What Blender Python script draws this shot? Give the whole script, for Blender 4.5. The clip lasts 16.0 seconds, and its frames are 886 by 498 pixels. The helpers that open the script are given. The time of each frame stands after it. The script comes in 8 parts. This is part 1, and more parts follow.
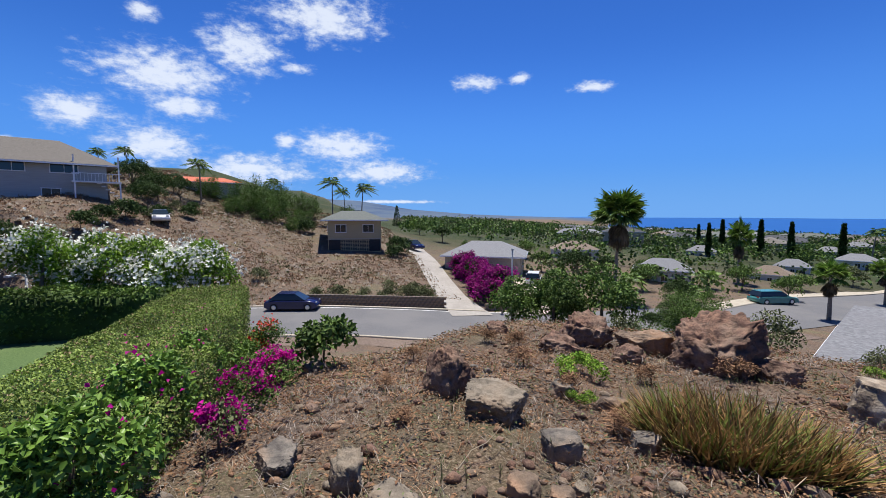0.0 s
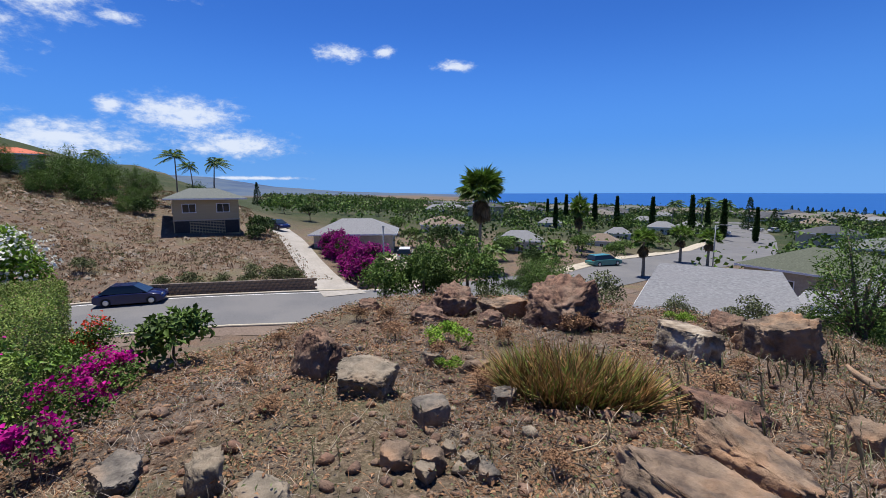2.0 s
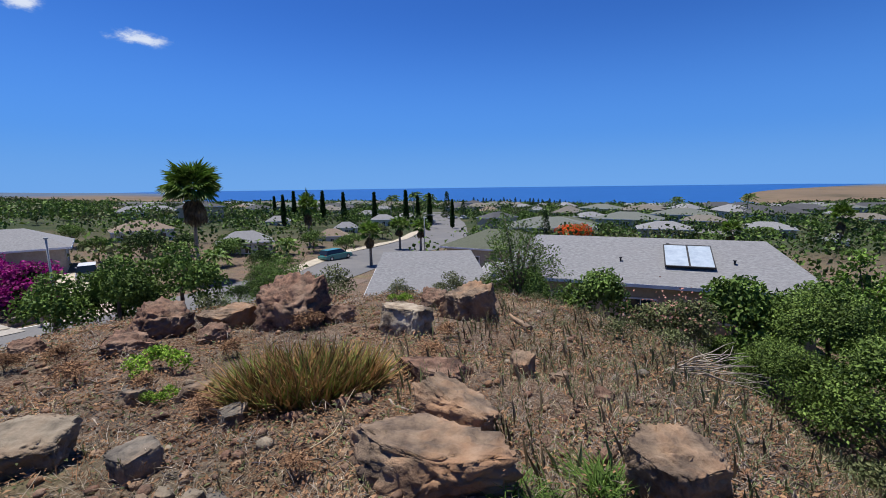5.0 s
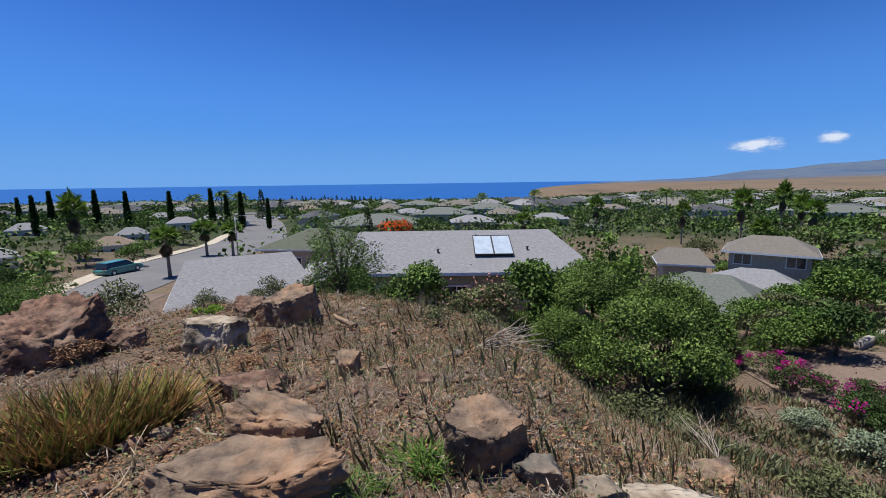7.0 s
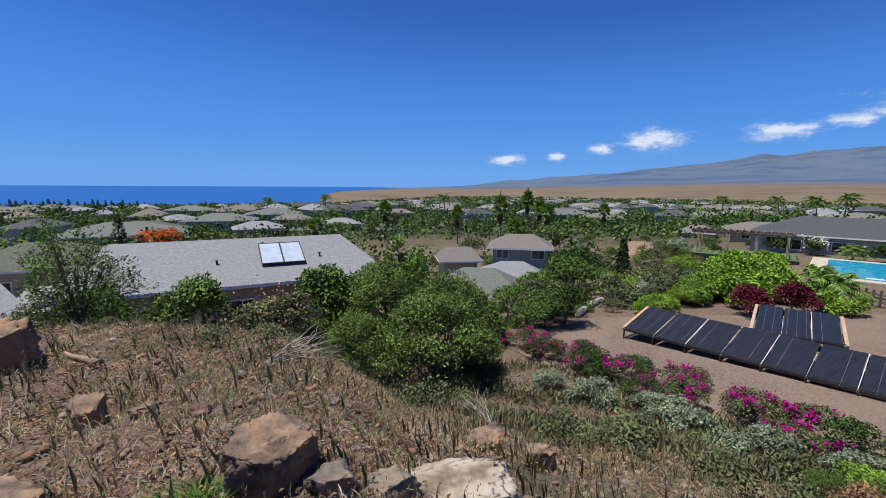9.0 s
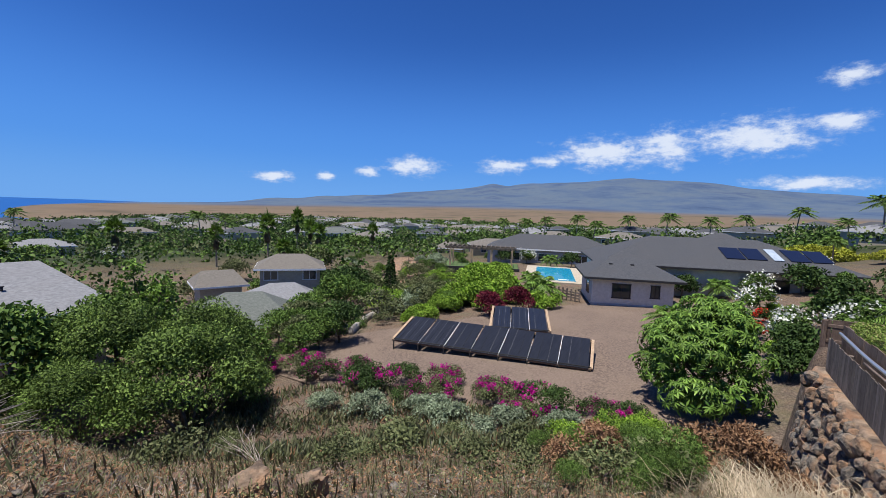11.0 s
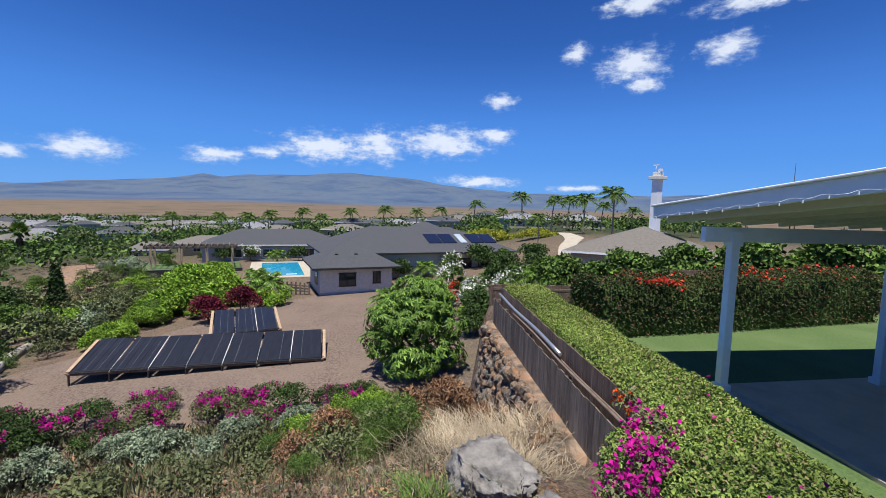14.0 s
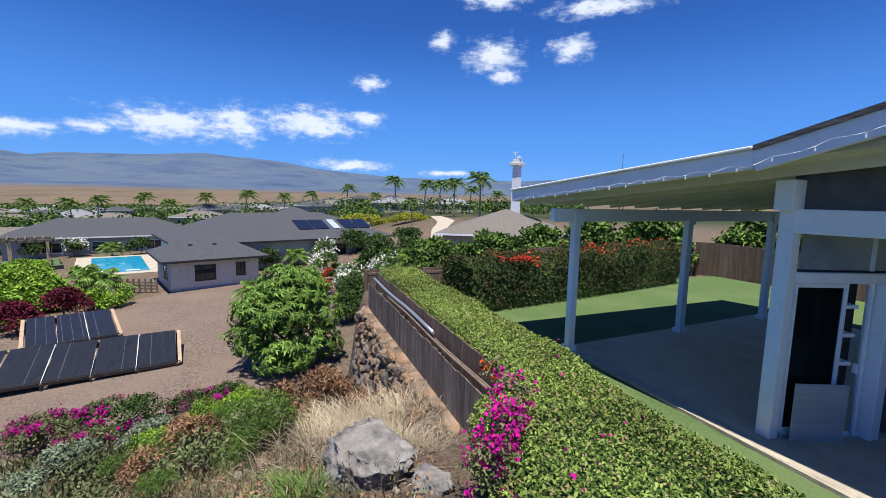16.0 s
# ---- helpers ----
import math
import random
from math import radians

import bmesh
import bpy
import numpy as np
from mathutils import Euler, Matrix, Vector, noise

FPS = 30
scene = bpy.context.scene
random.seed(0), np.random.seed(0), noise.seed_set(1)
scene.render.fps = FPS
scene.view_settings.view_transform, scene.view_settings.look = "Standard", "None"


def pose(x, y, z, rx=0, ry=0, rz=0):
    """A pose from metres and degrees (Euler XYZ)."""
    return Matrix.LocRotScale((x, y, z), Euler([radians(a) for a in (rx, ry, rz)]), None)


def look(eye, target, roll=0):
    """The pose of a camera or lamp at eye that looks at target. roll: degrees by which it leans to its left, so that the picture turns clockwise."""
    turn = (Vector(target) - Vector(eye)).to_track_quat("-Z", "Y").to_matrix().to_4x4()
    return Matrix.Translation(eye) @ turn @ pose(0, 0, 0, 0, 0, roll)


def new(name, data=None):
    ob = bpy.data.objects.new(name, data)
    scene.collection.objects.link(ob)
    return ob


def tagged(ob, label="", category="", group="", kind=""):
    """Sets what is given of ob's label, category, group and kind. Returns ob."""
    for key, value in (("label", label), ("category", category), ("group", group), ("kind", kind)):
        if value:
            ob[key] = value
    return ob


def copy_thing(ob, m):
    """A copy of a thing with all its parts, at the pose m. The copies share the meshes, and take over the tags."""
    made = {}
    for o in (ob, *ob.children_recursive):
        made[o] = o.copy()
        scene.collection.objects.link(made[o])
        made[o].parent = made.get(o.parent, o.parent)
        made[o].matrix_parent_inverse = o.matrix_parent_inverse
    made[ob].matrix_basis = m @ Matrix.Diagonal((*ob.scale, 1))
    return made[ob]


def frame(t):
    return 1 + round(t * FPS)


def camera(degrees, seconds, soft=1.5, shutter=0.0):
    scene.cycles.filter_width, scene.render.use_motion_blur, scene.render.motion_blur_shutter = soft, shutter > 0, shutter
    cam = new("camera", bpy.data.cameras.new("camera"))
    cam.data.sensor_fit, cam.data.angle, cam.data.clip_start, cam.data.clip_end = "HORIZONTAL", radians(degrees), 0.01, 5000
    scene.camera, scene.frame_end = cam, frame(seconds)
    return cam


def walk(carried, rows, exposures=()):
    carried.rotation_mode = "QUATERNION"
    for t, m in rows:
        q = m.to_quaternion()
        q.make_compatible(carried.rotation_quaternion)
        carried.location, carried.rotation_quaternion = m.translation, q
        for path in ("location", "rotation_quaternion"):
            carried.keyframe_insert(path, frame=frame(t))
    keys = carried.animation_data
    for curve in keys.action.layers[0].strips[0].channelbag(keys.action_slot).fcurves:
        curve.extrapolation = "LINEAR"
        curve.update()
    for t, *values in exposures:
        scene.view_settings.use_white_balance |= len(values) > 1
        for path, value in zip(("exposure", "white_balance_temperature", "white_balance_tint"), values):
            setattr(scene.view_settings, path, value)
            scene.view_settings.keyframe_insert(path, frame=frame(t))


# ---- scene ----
# ---- camera: held out at arm's length and turned round the body ----
cam = camera(91.5, 16.0, soft=0.5)
ARM = 0.16
PATH = [  # seconds, heading clockwise from the sea, degrees down, lean
    (0.0, -74.91, 4.60, 0.20),
    (0.5, -71.58, 5.66, 0.41),
    (1.0, -67.54, 6.41, -0.07),
    (1.5, -63.20, 7.09, -0.30),
    (2.0, -57.90, 7.65, -0.18),
    (2.5, -52.30, 8.06, -0.41),
    (3.0, -46.38, 8.39, -0.33),
    (3.5, -39.95, 8.56, -0.27),
    (4.0, -34.17, 8.65, -0.43),
    (4.2, -32.00, 8.55, -0.44),
    (6.3, -8.42, 8.83, -1.25),
    (6.5, -6.11, 8.90, -1.15),
    (7.0, 0.03, 9.01, -0.82),
    (7.5, 5.87, 9.05, -0.69),
    (8.0, 12.50, 9.01, -0.35),
    (8.5, 19.96, 8.84, 0.10),
    (9.0, 27.22, 8.44, 0.44),
    (9.5, 34.94, 7.63, 0.88),
    (9.7, 38.47, 7.23, 1.20),
    (11.8, 66.21, 4.77, 2.37),
    (12.0, 68.49, 4.68, 2.50),
    (12.5, 73.67, 4.48, 2.41),
    (13.0, 80.58, 4.54, 2.15),
    (13.5, 86.55, 4.72, 1.74),
    (14.0, 92.10, 5.09, 1.60),
    (14.5, 97.68, 5.38, 1.63),
    (15.0, 101.83, 5.75, 1.34),
    (15.5, 105.81, 6.23, 1.57),
    (16.0, 108.68, 6.73, 1.32),
]


def held(h, p, r):
    h, p = radians(h), radians(p)
    eye = Vector((ARM * math.sin(h), ARM * math.cos(h), 0.0))
    return look(eye, eye + Vector((math.sin(h) * math.cos(p), math.cos(h) * math.cos(p), -math.sin(p))), r)


walk(cam, [(t, held(h, p, r)) for t, h, p, r in PATH], [(0.0, 0.46), (1.5, 0.44), (3.5, 0.34), (9.5, 0.36), (12.5, 0.42), (14.5, 0.5), (16.0, 0.6)])

# ---- world and sun ----
SUN_EL, SUN_AZ = 74.0, -69.0


# drifting fair-weather clouds: heading, height, half-width, half-height in degrees
CLOUDS_LEFT = [(-90.1, 22.7, 7.3, 2.6), (-99.1, 18.7, 4.5, 2.9), (-107.1, 14.9, 6.8, 2.7), (-105.6, 11.8, 4.1, 1.4), (-115.0, 10.2, 3.6, 1.8), (-108.5, 7.4, 4.9, 2.4), (-119.4, 6.6, 2.6, 0.5), (-98.9, 5.2, 8.0, 2.0), (-88.2, 8.4, 6.3, 2.1), (-83.3, 5.5, 6.5, 1.6)]
CLOUDS_HIGH = [(-70.6, 16.4, 4.3, 1.2), (-65.2, 16.8, 2.1, 0.9), (-56.3, 15.3, 3.6, 0.9), (-93.2, 17.2, 2.6, 0.9), (-108.8, 20.4, 2.0, 1.5), (-94.6, 8.9, 2.0, 1.3), (-80.6, 1.6, 9.0, 0.35), (35.3, 3.3, 3.7, 1.0), (41.6, 3.6, 1.7, 0.8)]
CLOUDS_RIDGE = [(46.9, 4.5, 1.8, 0.7), (52.6, 5.4, 3.9, 1.4), (64.2, 5.8, 3.6, 1.0), (69.6, 6.4, 2.2, 0.7), (76.6, 7.4, 6.6, 2.0), (83.5, 8.0, 3.6, 2.4), (91.8, 8.8, 6.6, 2.2), (98.5, 9.6, 2.3, 1.2), (96.6, 3.9, 5.6, 0.8)]
CLOUDS_RIGHT = [(108.8, 3.2, 4.5, 0.6), (99.0, 13.8, 2.6, 1.3), (114.6, 17.3, 4.9, 2.7), (116.1, 15.1, 2.9, 1.2), (108.1, 19.0, 2.2, 1.5), (124.1, 17.9, 3.5, 2.0), (114.6, 23.3, 5.2, 1.4), (127.1, 21.9, 8.1, 1.4)]


def build_world():
    w = bpy.data.worlds.new("sky")
    scene.world = w
    w.use_nodes = True
    nt = w.node_tree
    N, L = nt.nodes, nt.links
    N.clear()
    out, bg, sky = N.new("ShaderNodeOutputWorld"), N.new("ShaderNodeBackground"), N.new("ShaderNodeTexSky")
    sky.sky_type = "NISHITA"
    sky.sun_disc = False
    sky.sun_elevation, sky.sun_rotation = radians(SUN_EL), radians(SUN_AZ)
    sky.altitude, sky.air_density, sky.dust_density, sky.ozone_density = 300, 1.0, 0.0, 1.0

    def calc(op, a, b=None, c=None):
        n = N.new("ShaderNodeMath")
        n.operation = op
        for i, v in enumerate((a, b, c)):
            if v is None:
                continue
            if isinstance(v, (int, float)):
                n.inputs[i].default_value = v
            else:
                L.new(v, n.inputs[i])
        return n.outputs[0]

    def blend(f, a, b):
        n = N.new("ShaderNodeMix")
        n.data_type = "RGBA"
        L.new(f, n.inputs["Factor"])
        for key, v in (("A", a), ("B", b)):
            if isinstance(v, tuple):
                n.inputs[key].default_value = (*v, 1)
            else:
                L.new(v, n.inputs[key])
        return n.outputs["Result"]

    def ramp(v, a, b, c=0.0, d=1.0):
        n = N.new("ShaderNodeMapRange")
        n.interpolation_type = "SMOOTHSTEP"
        for key, q in (("From Min", a), ("From Max", b), ("To Min", c), ("To Max", d)):
            n.inputs[key].default_value = q
        L.new(v, n.inputs["Value"])
        return n.outputs[0]

    tc, sp3 = N.new("ShaderNodeTexCoord"), N.new("ShaderNodeSeparateXYZ")
    L.new(tc.outputs["Generated"], sp3.inputs[0])
    az = calc("MULTIPLY", calc("ARCTAN2", sp3.outputs["X"], sp3.outputs["Y"]), 57.2958)
    el = calc("MULTIPLY", calc("ARCSINE", sp3.outputs["Z"]), 57.2958)
    # deep trade-wind blue, paler towards the horizon
    dim = N.new("ShaderNodeMix")
    dim.data_type, dim.blend_type = "RGBA", "MULTIPLY"
    dim.inputs["Factor"].default_value = 1.0
    L.new(sky.outputs[0], dim.inputs["A"])
    dim.inputs["B"].default_value = SKY_TINT
    gm = N.new("ShaderNodeGamma")
    gm.inputs["Gamma"].default_value = 1.35
    L.new(dim.outputs["Result"], gm.inputs["Color"])
    col = blend(ramp(el, 21, -1, 0.0, 0.9), gm.outputs[0], SKY_LOW)
    col = blend(ramp(el, 7, -0.5, 0.0, 0.75), col, SKY_RIM)
    # clouds
    cv = N.new("ShaderNodeCombineXYZ")
    L.new(az, cv.inputs[0])
    L.new(calc("MULTIPLY", el, 1.9), cv.inputs[1])
    nz = N.new("ShaderNodeTexNoise")
    nz.inputs["Scale"].default_value, nz.inputs["Detail"].default_value, nz.inputs["Roughness"].default_value = 0.5, 10, 0.66
    L.new(cv.outputs[0], nz.inputs["Vector"])
    total = None
    for bank, puff in ((CLOUDS_LEFT, 1.18), (CLOUDS_HIGH, 0.85), (CLOUDS_RIDGE, 1.12), (CLOUDS_RIGHT, 0.9)):
        for a, e, ra, re in bank:
            dx = calc("MULTIPLY", calc("SUBTRACT", az, a), 1 / (ra * 1.12 * puff))
            dy = calc("MULTIPLY", calc("SUBTRACT", el, e), 1 / (re * 1.15 * puff))
            q = calc("SUBTRACT", 1.0, calc("SQRT", calc("ADD", calc("MULTIPLY", dx, dx), calc("MULTIPLY", dy, dy))))
            total = q if total is None else calc("SMOOTH_MAX", total, q, 0.15)
    body = calc("ADD", calc("MULTIPLY", calc("MAXIMUM", total, -0.5), 1.2), calc("MULTIPLY", calc("SUBTRACT", nz.outputs["Fac"], 0.5), 2.3))
    cover = ramp(body, 0.06, 1.1, 0.0, 0.9)
    shade = ramp(body, 0.2, 0.95)
    col = blend(cover, col, blend(shade, (0.33, 0.43, 0.62), CLOUD_TOP))
    L.new(col, bg.inputs["Color"])
    bg.inputs["Strength"].default_value = 1.0
    L.new(bg.outputs[0], out.inputs["Surface"])


SKY_TINT = (0.041, 0.07, 0.109, 1)
SKY_LOW = (0.068, 0.215, 0.6)
SKY_RIM = (0.135, 0.32, 0.66)
CLOUD_TOP = (0.6, 0.65, 0.74)
build_world()
sun = new("sun", bpy.data.lights.new("sun", "SUN"))
sun.data.energy, sun.data.angle, sun.data.color = 5.0, radians(0.53), (1.0, 0.95, 0.88)
_a, _e = radians(SUN_AZ), radians(SUN_EL)
sun.matrix_world = look((60 * math.sin(_a) * math.cos(_e), 60 * math.cos(_a) * math.cos(_e), 60 * math.sin(_e)), (0, 0, 0))


# ---- ground heights ----
def sm(a, b, v):
    t = np.clip((np.asarray(v, float) - a) / (b - a), 0, 1)
    return t * t * (3 - 2 * t)


def sp(v, k=1.0):
    v = np.asarray(v, float) / k
    return k * np.where(v > 20, v, np.log1p(np.exp(np.minimum(v, 20))))


LAWN = -2.72
SEA = -30.0


def fence_y(x):
    return -1.95 + 0.035 * (np.asarray(x, float) - 4.0)


def ground(x, y):
    """Height of the land, the eye being at nought."""
    x, y = np.asarray(x, float), np.asarray(y, float)
    d = np.hypot(x, y)
    az = np.degrees(np.arctan2(x, y))
    yy = np.maximum(y, 0)
    base = -8.4 + 0.012 * np.clip(x, 0, 40) - 0.02 * np.minimum(yy, 25) - 0.045 * np.clip(yy - 25, 0, 100) - 0.016 * np.clip(d - 125, 0, 900)
    base = base + 0.15 * sp(-(x + 44), 1.5) * (1.15 - 0.75 * sm(-4, 26, y)) * (1 - 0.6 * sm(90, 200, d))
    base = base + 0.36 * np.minimum(sp(-(y + 6), 2.0), 22) * sm(-41, -49, x)
    base = base + 0.17 * np.minimum(sp(-y, 2.0), 24) * sm(6, 16, x)
    base = base - 4.0 * np.exp(-(((x - 31) / 17) ** 2 + ((y - 45) / 17) ** 2))
    base = base - 0.03 * np.clip(d - 260, 0, 420) * (1 - sm(10, 30, az)) * sm(-74, -52, az)
    # the knoll under the camera
    rp = np.interp(az, [-180, -110, -85, -66, -15, 5, 22, 40, 60, 180], [3.5, 5, 6.0, 12.5, 12.0, 8, 3.2, 2, 2, 3.5])
    sl = np.interp(az, [-180, -85, -62, -5, 20, 45, 100, 180], [0.28, 0.21, 0.5, 0.5, 0.42, 0.42, 0.36, 0.28])
    knoll = -1.5 - 0.1 * d - sl * sp(d - rp, 1.2)
    z = base + sp(knoll - base, 0.5)
    # terrace with the lawn and patio behind the hedge
    back = sm(0.55, -0.25, y - fence_y(x)) * sm(13.6, 12.6, x) * sm(-15, -13.5, x)
    z = z * (1 - back) + LAWN * back
    # dry plain rising to the mountain, far coast
    plain = -24 + 0.024 * np.clip(d - 600, 0, 2400) * sm(20, 70, az) + 0.004 * np.clip(d - 600, 0, 2400)
    crest = np.interp(az, [-180, -125, -100, -86, -79, -71, -56, 14, 28, 36, 46, 57, 61, 63, 65, 68, 74, 80, 85, 89, 96, 102, 112, 125, 180],
                      [1.5, 2.5, 2.3, 1.7, 0.6, 0.0, -0.5, -0.5, -0.3, 0.58, 1.4, 2.5, 3.0, 3.45, 3.2, 3.55, 4.0, 4.5, 4.2, 3.77, 2.85, 2.45, 2.2, 2.5, 1.5])
    mount = d * np.tan(np.radians(crest)) * sm(2300, 4600, d) + plain * (1 - sm(2300, 4600, d))
    a0 = 8 + 17 * sm(700, 4600, d)
    inland = np.maximum(sm(0, 9, az - a0), sm(-50, -62, az))
    far = np.where(inland > 0, mount * inland + (SEA - 3) * (1 - inland), SEA - 3)
    k = sm(560, 860, d)
    return z * (1 - k) + far * k


def gz(x, y):
    return float(ground(x, y))


def at(az, d):
    a = radians(az)
    return d * math.sin(a), d * math.cos(a)


# ---- materials ----
def material(name, c1, c2, scale=3.0, rough=0.85, bump=0.25, c3=None, scale3=0.4, metallic=0.0, spec=0.3, obj=False, island=0.0, detail=6.0, amount3=0.5, stretch=None, bump_scale=None):
    """Two-scale varied surface: c1 to c2 by grain, c3 in larger patches."""
    m = bpy.data.materials.new(name)
    m.use_nodes = True
    nt = m.node_tree
    N, L = nt.nodes, nt.links
    b = N["Principled BSDF"]
    b.inputs["Roughness"].default_value = rough
    b.inputs["Metallic"].default_value = metallic
    b.inputs["Specular IOR Level"].default_value = spec
    tc = N.new("ShaderNodeTexCoord") if obj else N.new("ShaderNodeNewGeometry")
    src = tc.outputs["Object"] if obj else tc.outputs["Position"]
    if stretch:
        mp = N.new("ShaderNodeVectorMath")
        mp.operation = "MULTIPLY"
        mp.inputs[1].default_value = stretch
        L.new(src, mp.inputs[0])
        src = mp.outputs[0]
    n1 = N.new("ShaderNodeTexNoise")
    n1.inputs["Scale"].default_value = scale
    n1.inputs["Detail"].default_value = detail
    n1.inputs["Roughness"].default_value = 0.65
    L.new(src, n1.inputs["Vector"])
    r1 = N.new("ShaderNodeValToRGB")
    r1.color_ramp.elements[0].position, r1.color_ramp.elements[1].position = 0.36, 0.64
    r1.color_ramp.elements[0].color, r1.color_ramp.elements[1].color = (*c1, 1), (*c2, 1)
    L.new(n1.outputs["Fac"], r1.inputs["Fac"])
    col = r1.outputs["Color"]
    if c3:
        n2 = N.new("ShaderNodeTexNoise")
        n2.inputs["Scale"].default_value = scale3
        n2.inputs["Detail"].default_value = 5
        L.new(src, n2.inputs["Vector"])
        mr = N.new("ShaderNodeMapRange")
        mr.inputs["From Min"].default_value, mr.inputs["From Max"].default_value = 0.45, 0.62
        mr.inputs["To Max"].default_value = amount3
        L.new(n2.outputs["Fac"], mr.inputs["Value"])
        mx = N.new("ShaderNodeMix")
        mx.data_type = "RGBA"
        L.new(mr.outputs[0], mx.inputs["Factor"])
        L.new(col, mx.inputs["A"])
        mx.inputs["B"].default_value = (*c3, 1)
        col = mx.outputs["Result"]
    if island:
        g = N.new("ShaderNodeObjectInfo") if island < 0 else N.new("ShaderNodeNewGeometry")
        hs = N.new("ShaderNodeHueSaturation")
        mr2 = N.new("ShaderNodeMapRange")
        mr2.inputs["To Min"].default_value, mr2.inputs["To Max"].default_value = 1 - abs(island), 1 + abs(island)
        L.new(g.outputs["Random"] if island < 0 else g.outputs["Random Per Island"], mr2.inputs["Value"])
        L.new(mr2.outputs[0], hs.inputs["Value"])
        L.new(col, hs.inputs["Color"])
        col = hs.outputs["Color"]
    L.new(col, b.inputs["Base Color"])
    if bump:
        bp = N.new("ShaderNodeBump")
        bp.inputs["Strength"].default_value = bump
        bp.inputs["Distance"].default_value = bump_scale or 0.6 / scale
        L.new(n1.outputs["Fac"], bp.inputs["Height"])
        L.new(bp.outputs[0], b.inputs["Normal"])
    return m


def leafy(name, c1, c2, c3=None, rough=0.6, through_light=0.12, part3=0.12):
    """Leaves: colour by leaf, a little light shining through."""
    m = bpy.data.materials.new(name)
    m.use_nodes = True
    nt = m.node_tree
    N, L = nt.nodes, nt.links
    b = N["Principled BSDF"]
    b.inputs["Roughness"].default_value = rough
    b.inputs["Specular IOR Level"].default_value = 0.14
    g = N.new("ShaderNodeNewGeometry")
    r = N.new("ShaderNodeValToRGB")
    e = r.color_ramp.elements
    e[0].position, e[1].position = 0.0, 1.0 - (part3 if c3 else 0)
    e[0].color, e[1].color = (*c1, 1), (*c2, 1)
    if c3:
        x = r.color_ramp.elements.new(1.0 - part3 + 0.01)
        x.color = (*c3, 1)
    L.new(g.outputs["Random Per Island"], r.inputs["Fac"])
    n = N.new("ShaderNodeTexNoise")
    n.inputs["Scale"].default_value = 0.9
    L.new(g.outputs["Position"], n.inputs["Vector"])
    hs = N.new("ShaderNodeHueSaturation")
    mr = N.new("ShaderNodeMapRange")
    mr.inputs["From Min"].default_value, mr.inputs["From Max"].default_value = 0.3, 0.7
    mr.inputs["To Min"].default_value, mr.inputs["To Max"].default_value = 0.58, 1.3
    L.new(n.outputs["Fac"], mr.inputs["Value"])
    L.new(mr.outputs[0], hs.inputs["Value"])
    L.new(r.outputs["Color"], hs.inputs["Color"])
    L.new(hs.outputs["Color"], b.inputs["Base Color"])
    t = N.new("ShaderNodeBsdfTranslucent")
    L.new(hs.outputs["Color"], t.inputs["Color"])
    mx = N.new("ShaderNodeMixShader")
    mx.inputs[0].default_value = through_light
    L.new(b.outputs[0], mx.inputs[1])
    L.new(t.outputs[0], mx.inputs[2])
    L.new(mx.outputs[0], N["Material Output"].inputs["Surface"])
    return m


def glass(name, tint=(0.02, 0.03, 0.035)):
    m = bpy.data.materials.new(name)
    m.use_nodes = True
    b = m.node_tree.nodes["Principled BSDF"]
    b.inputs["Base Color"].default_value = (*tint, 1)
    b.inputs["Roughness"].default_value = 0.04
    b.inputs["Specular IOR Level"].default_value = 0.6
    return m


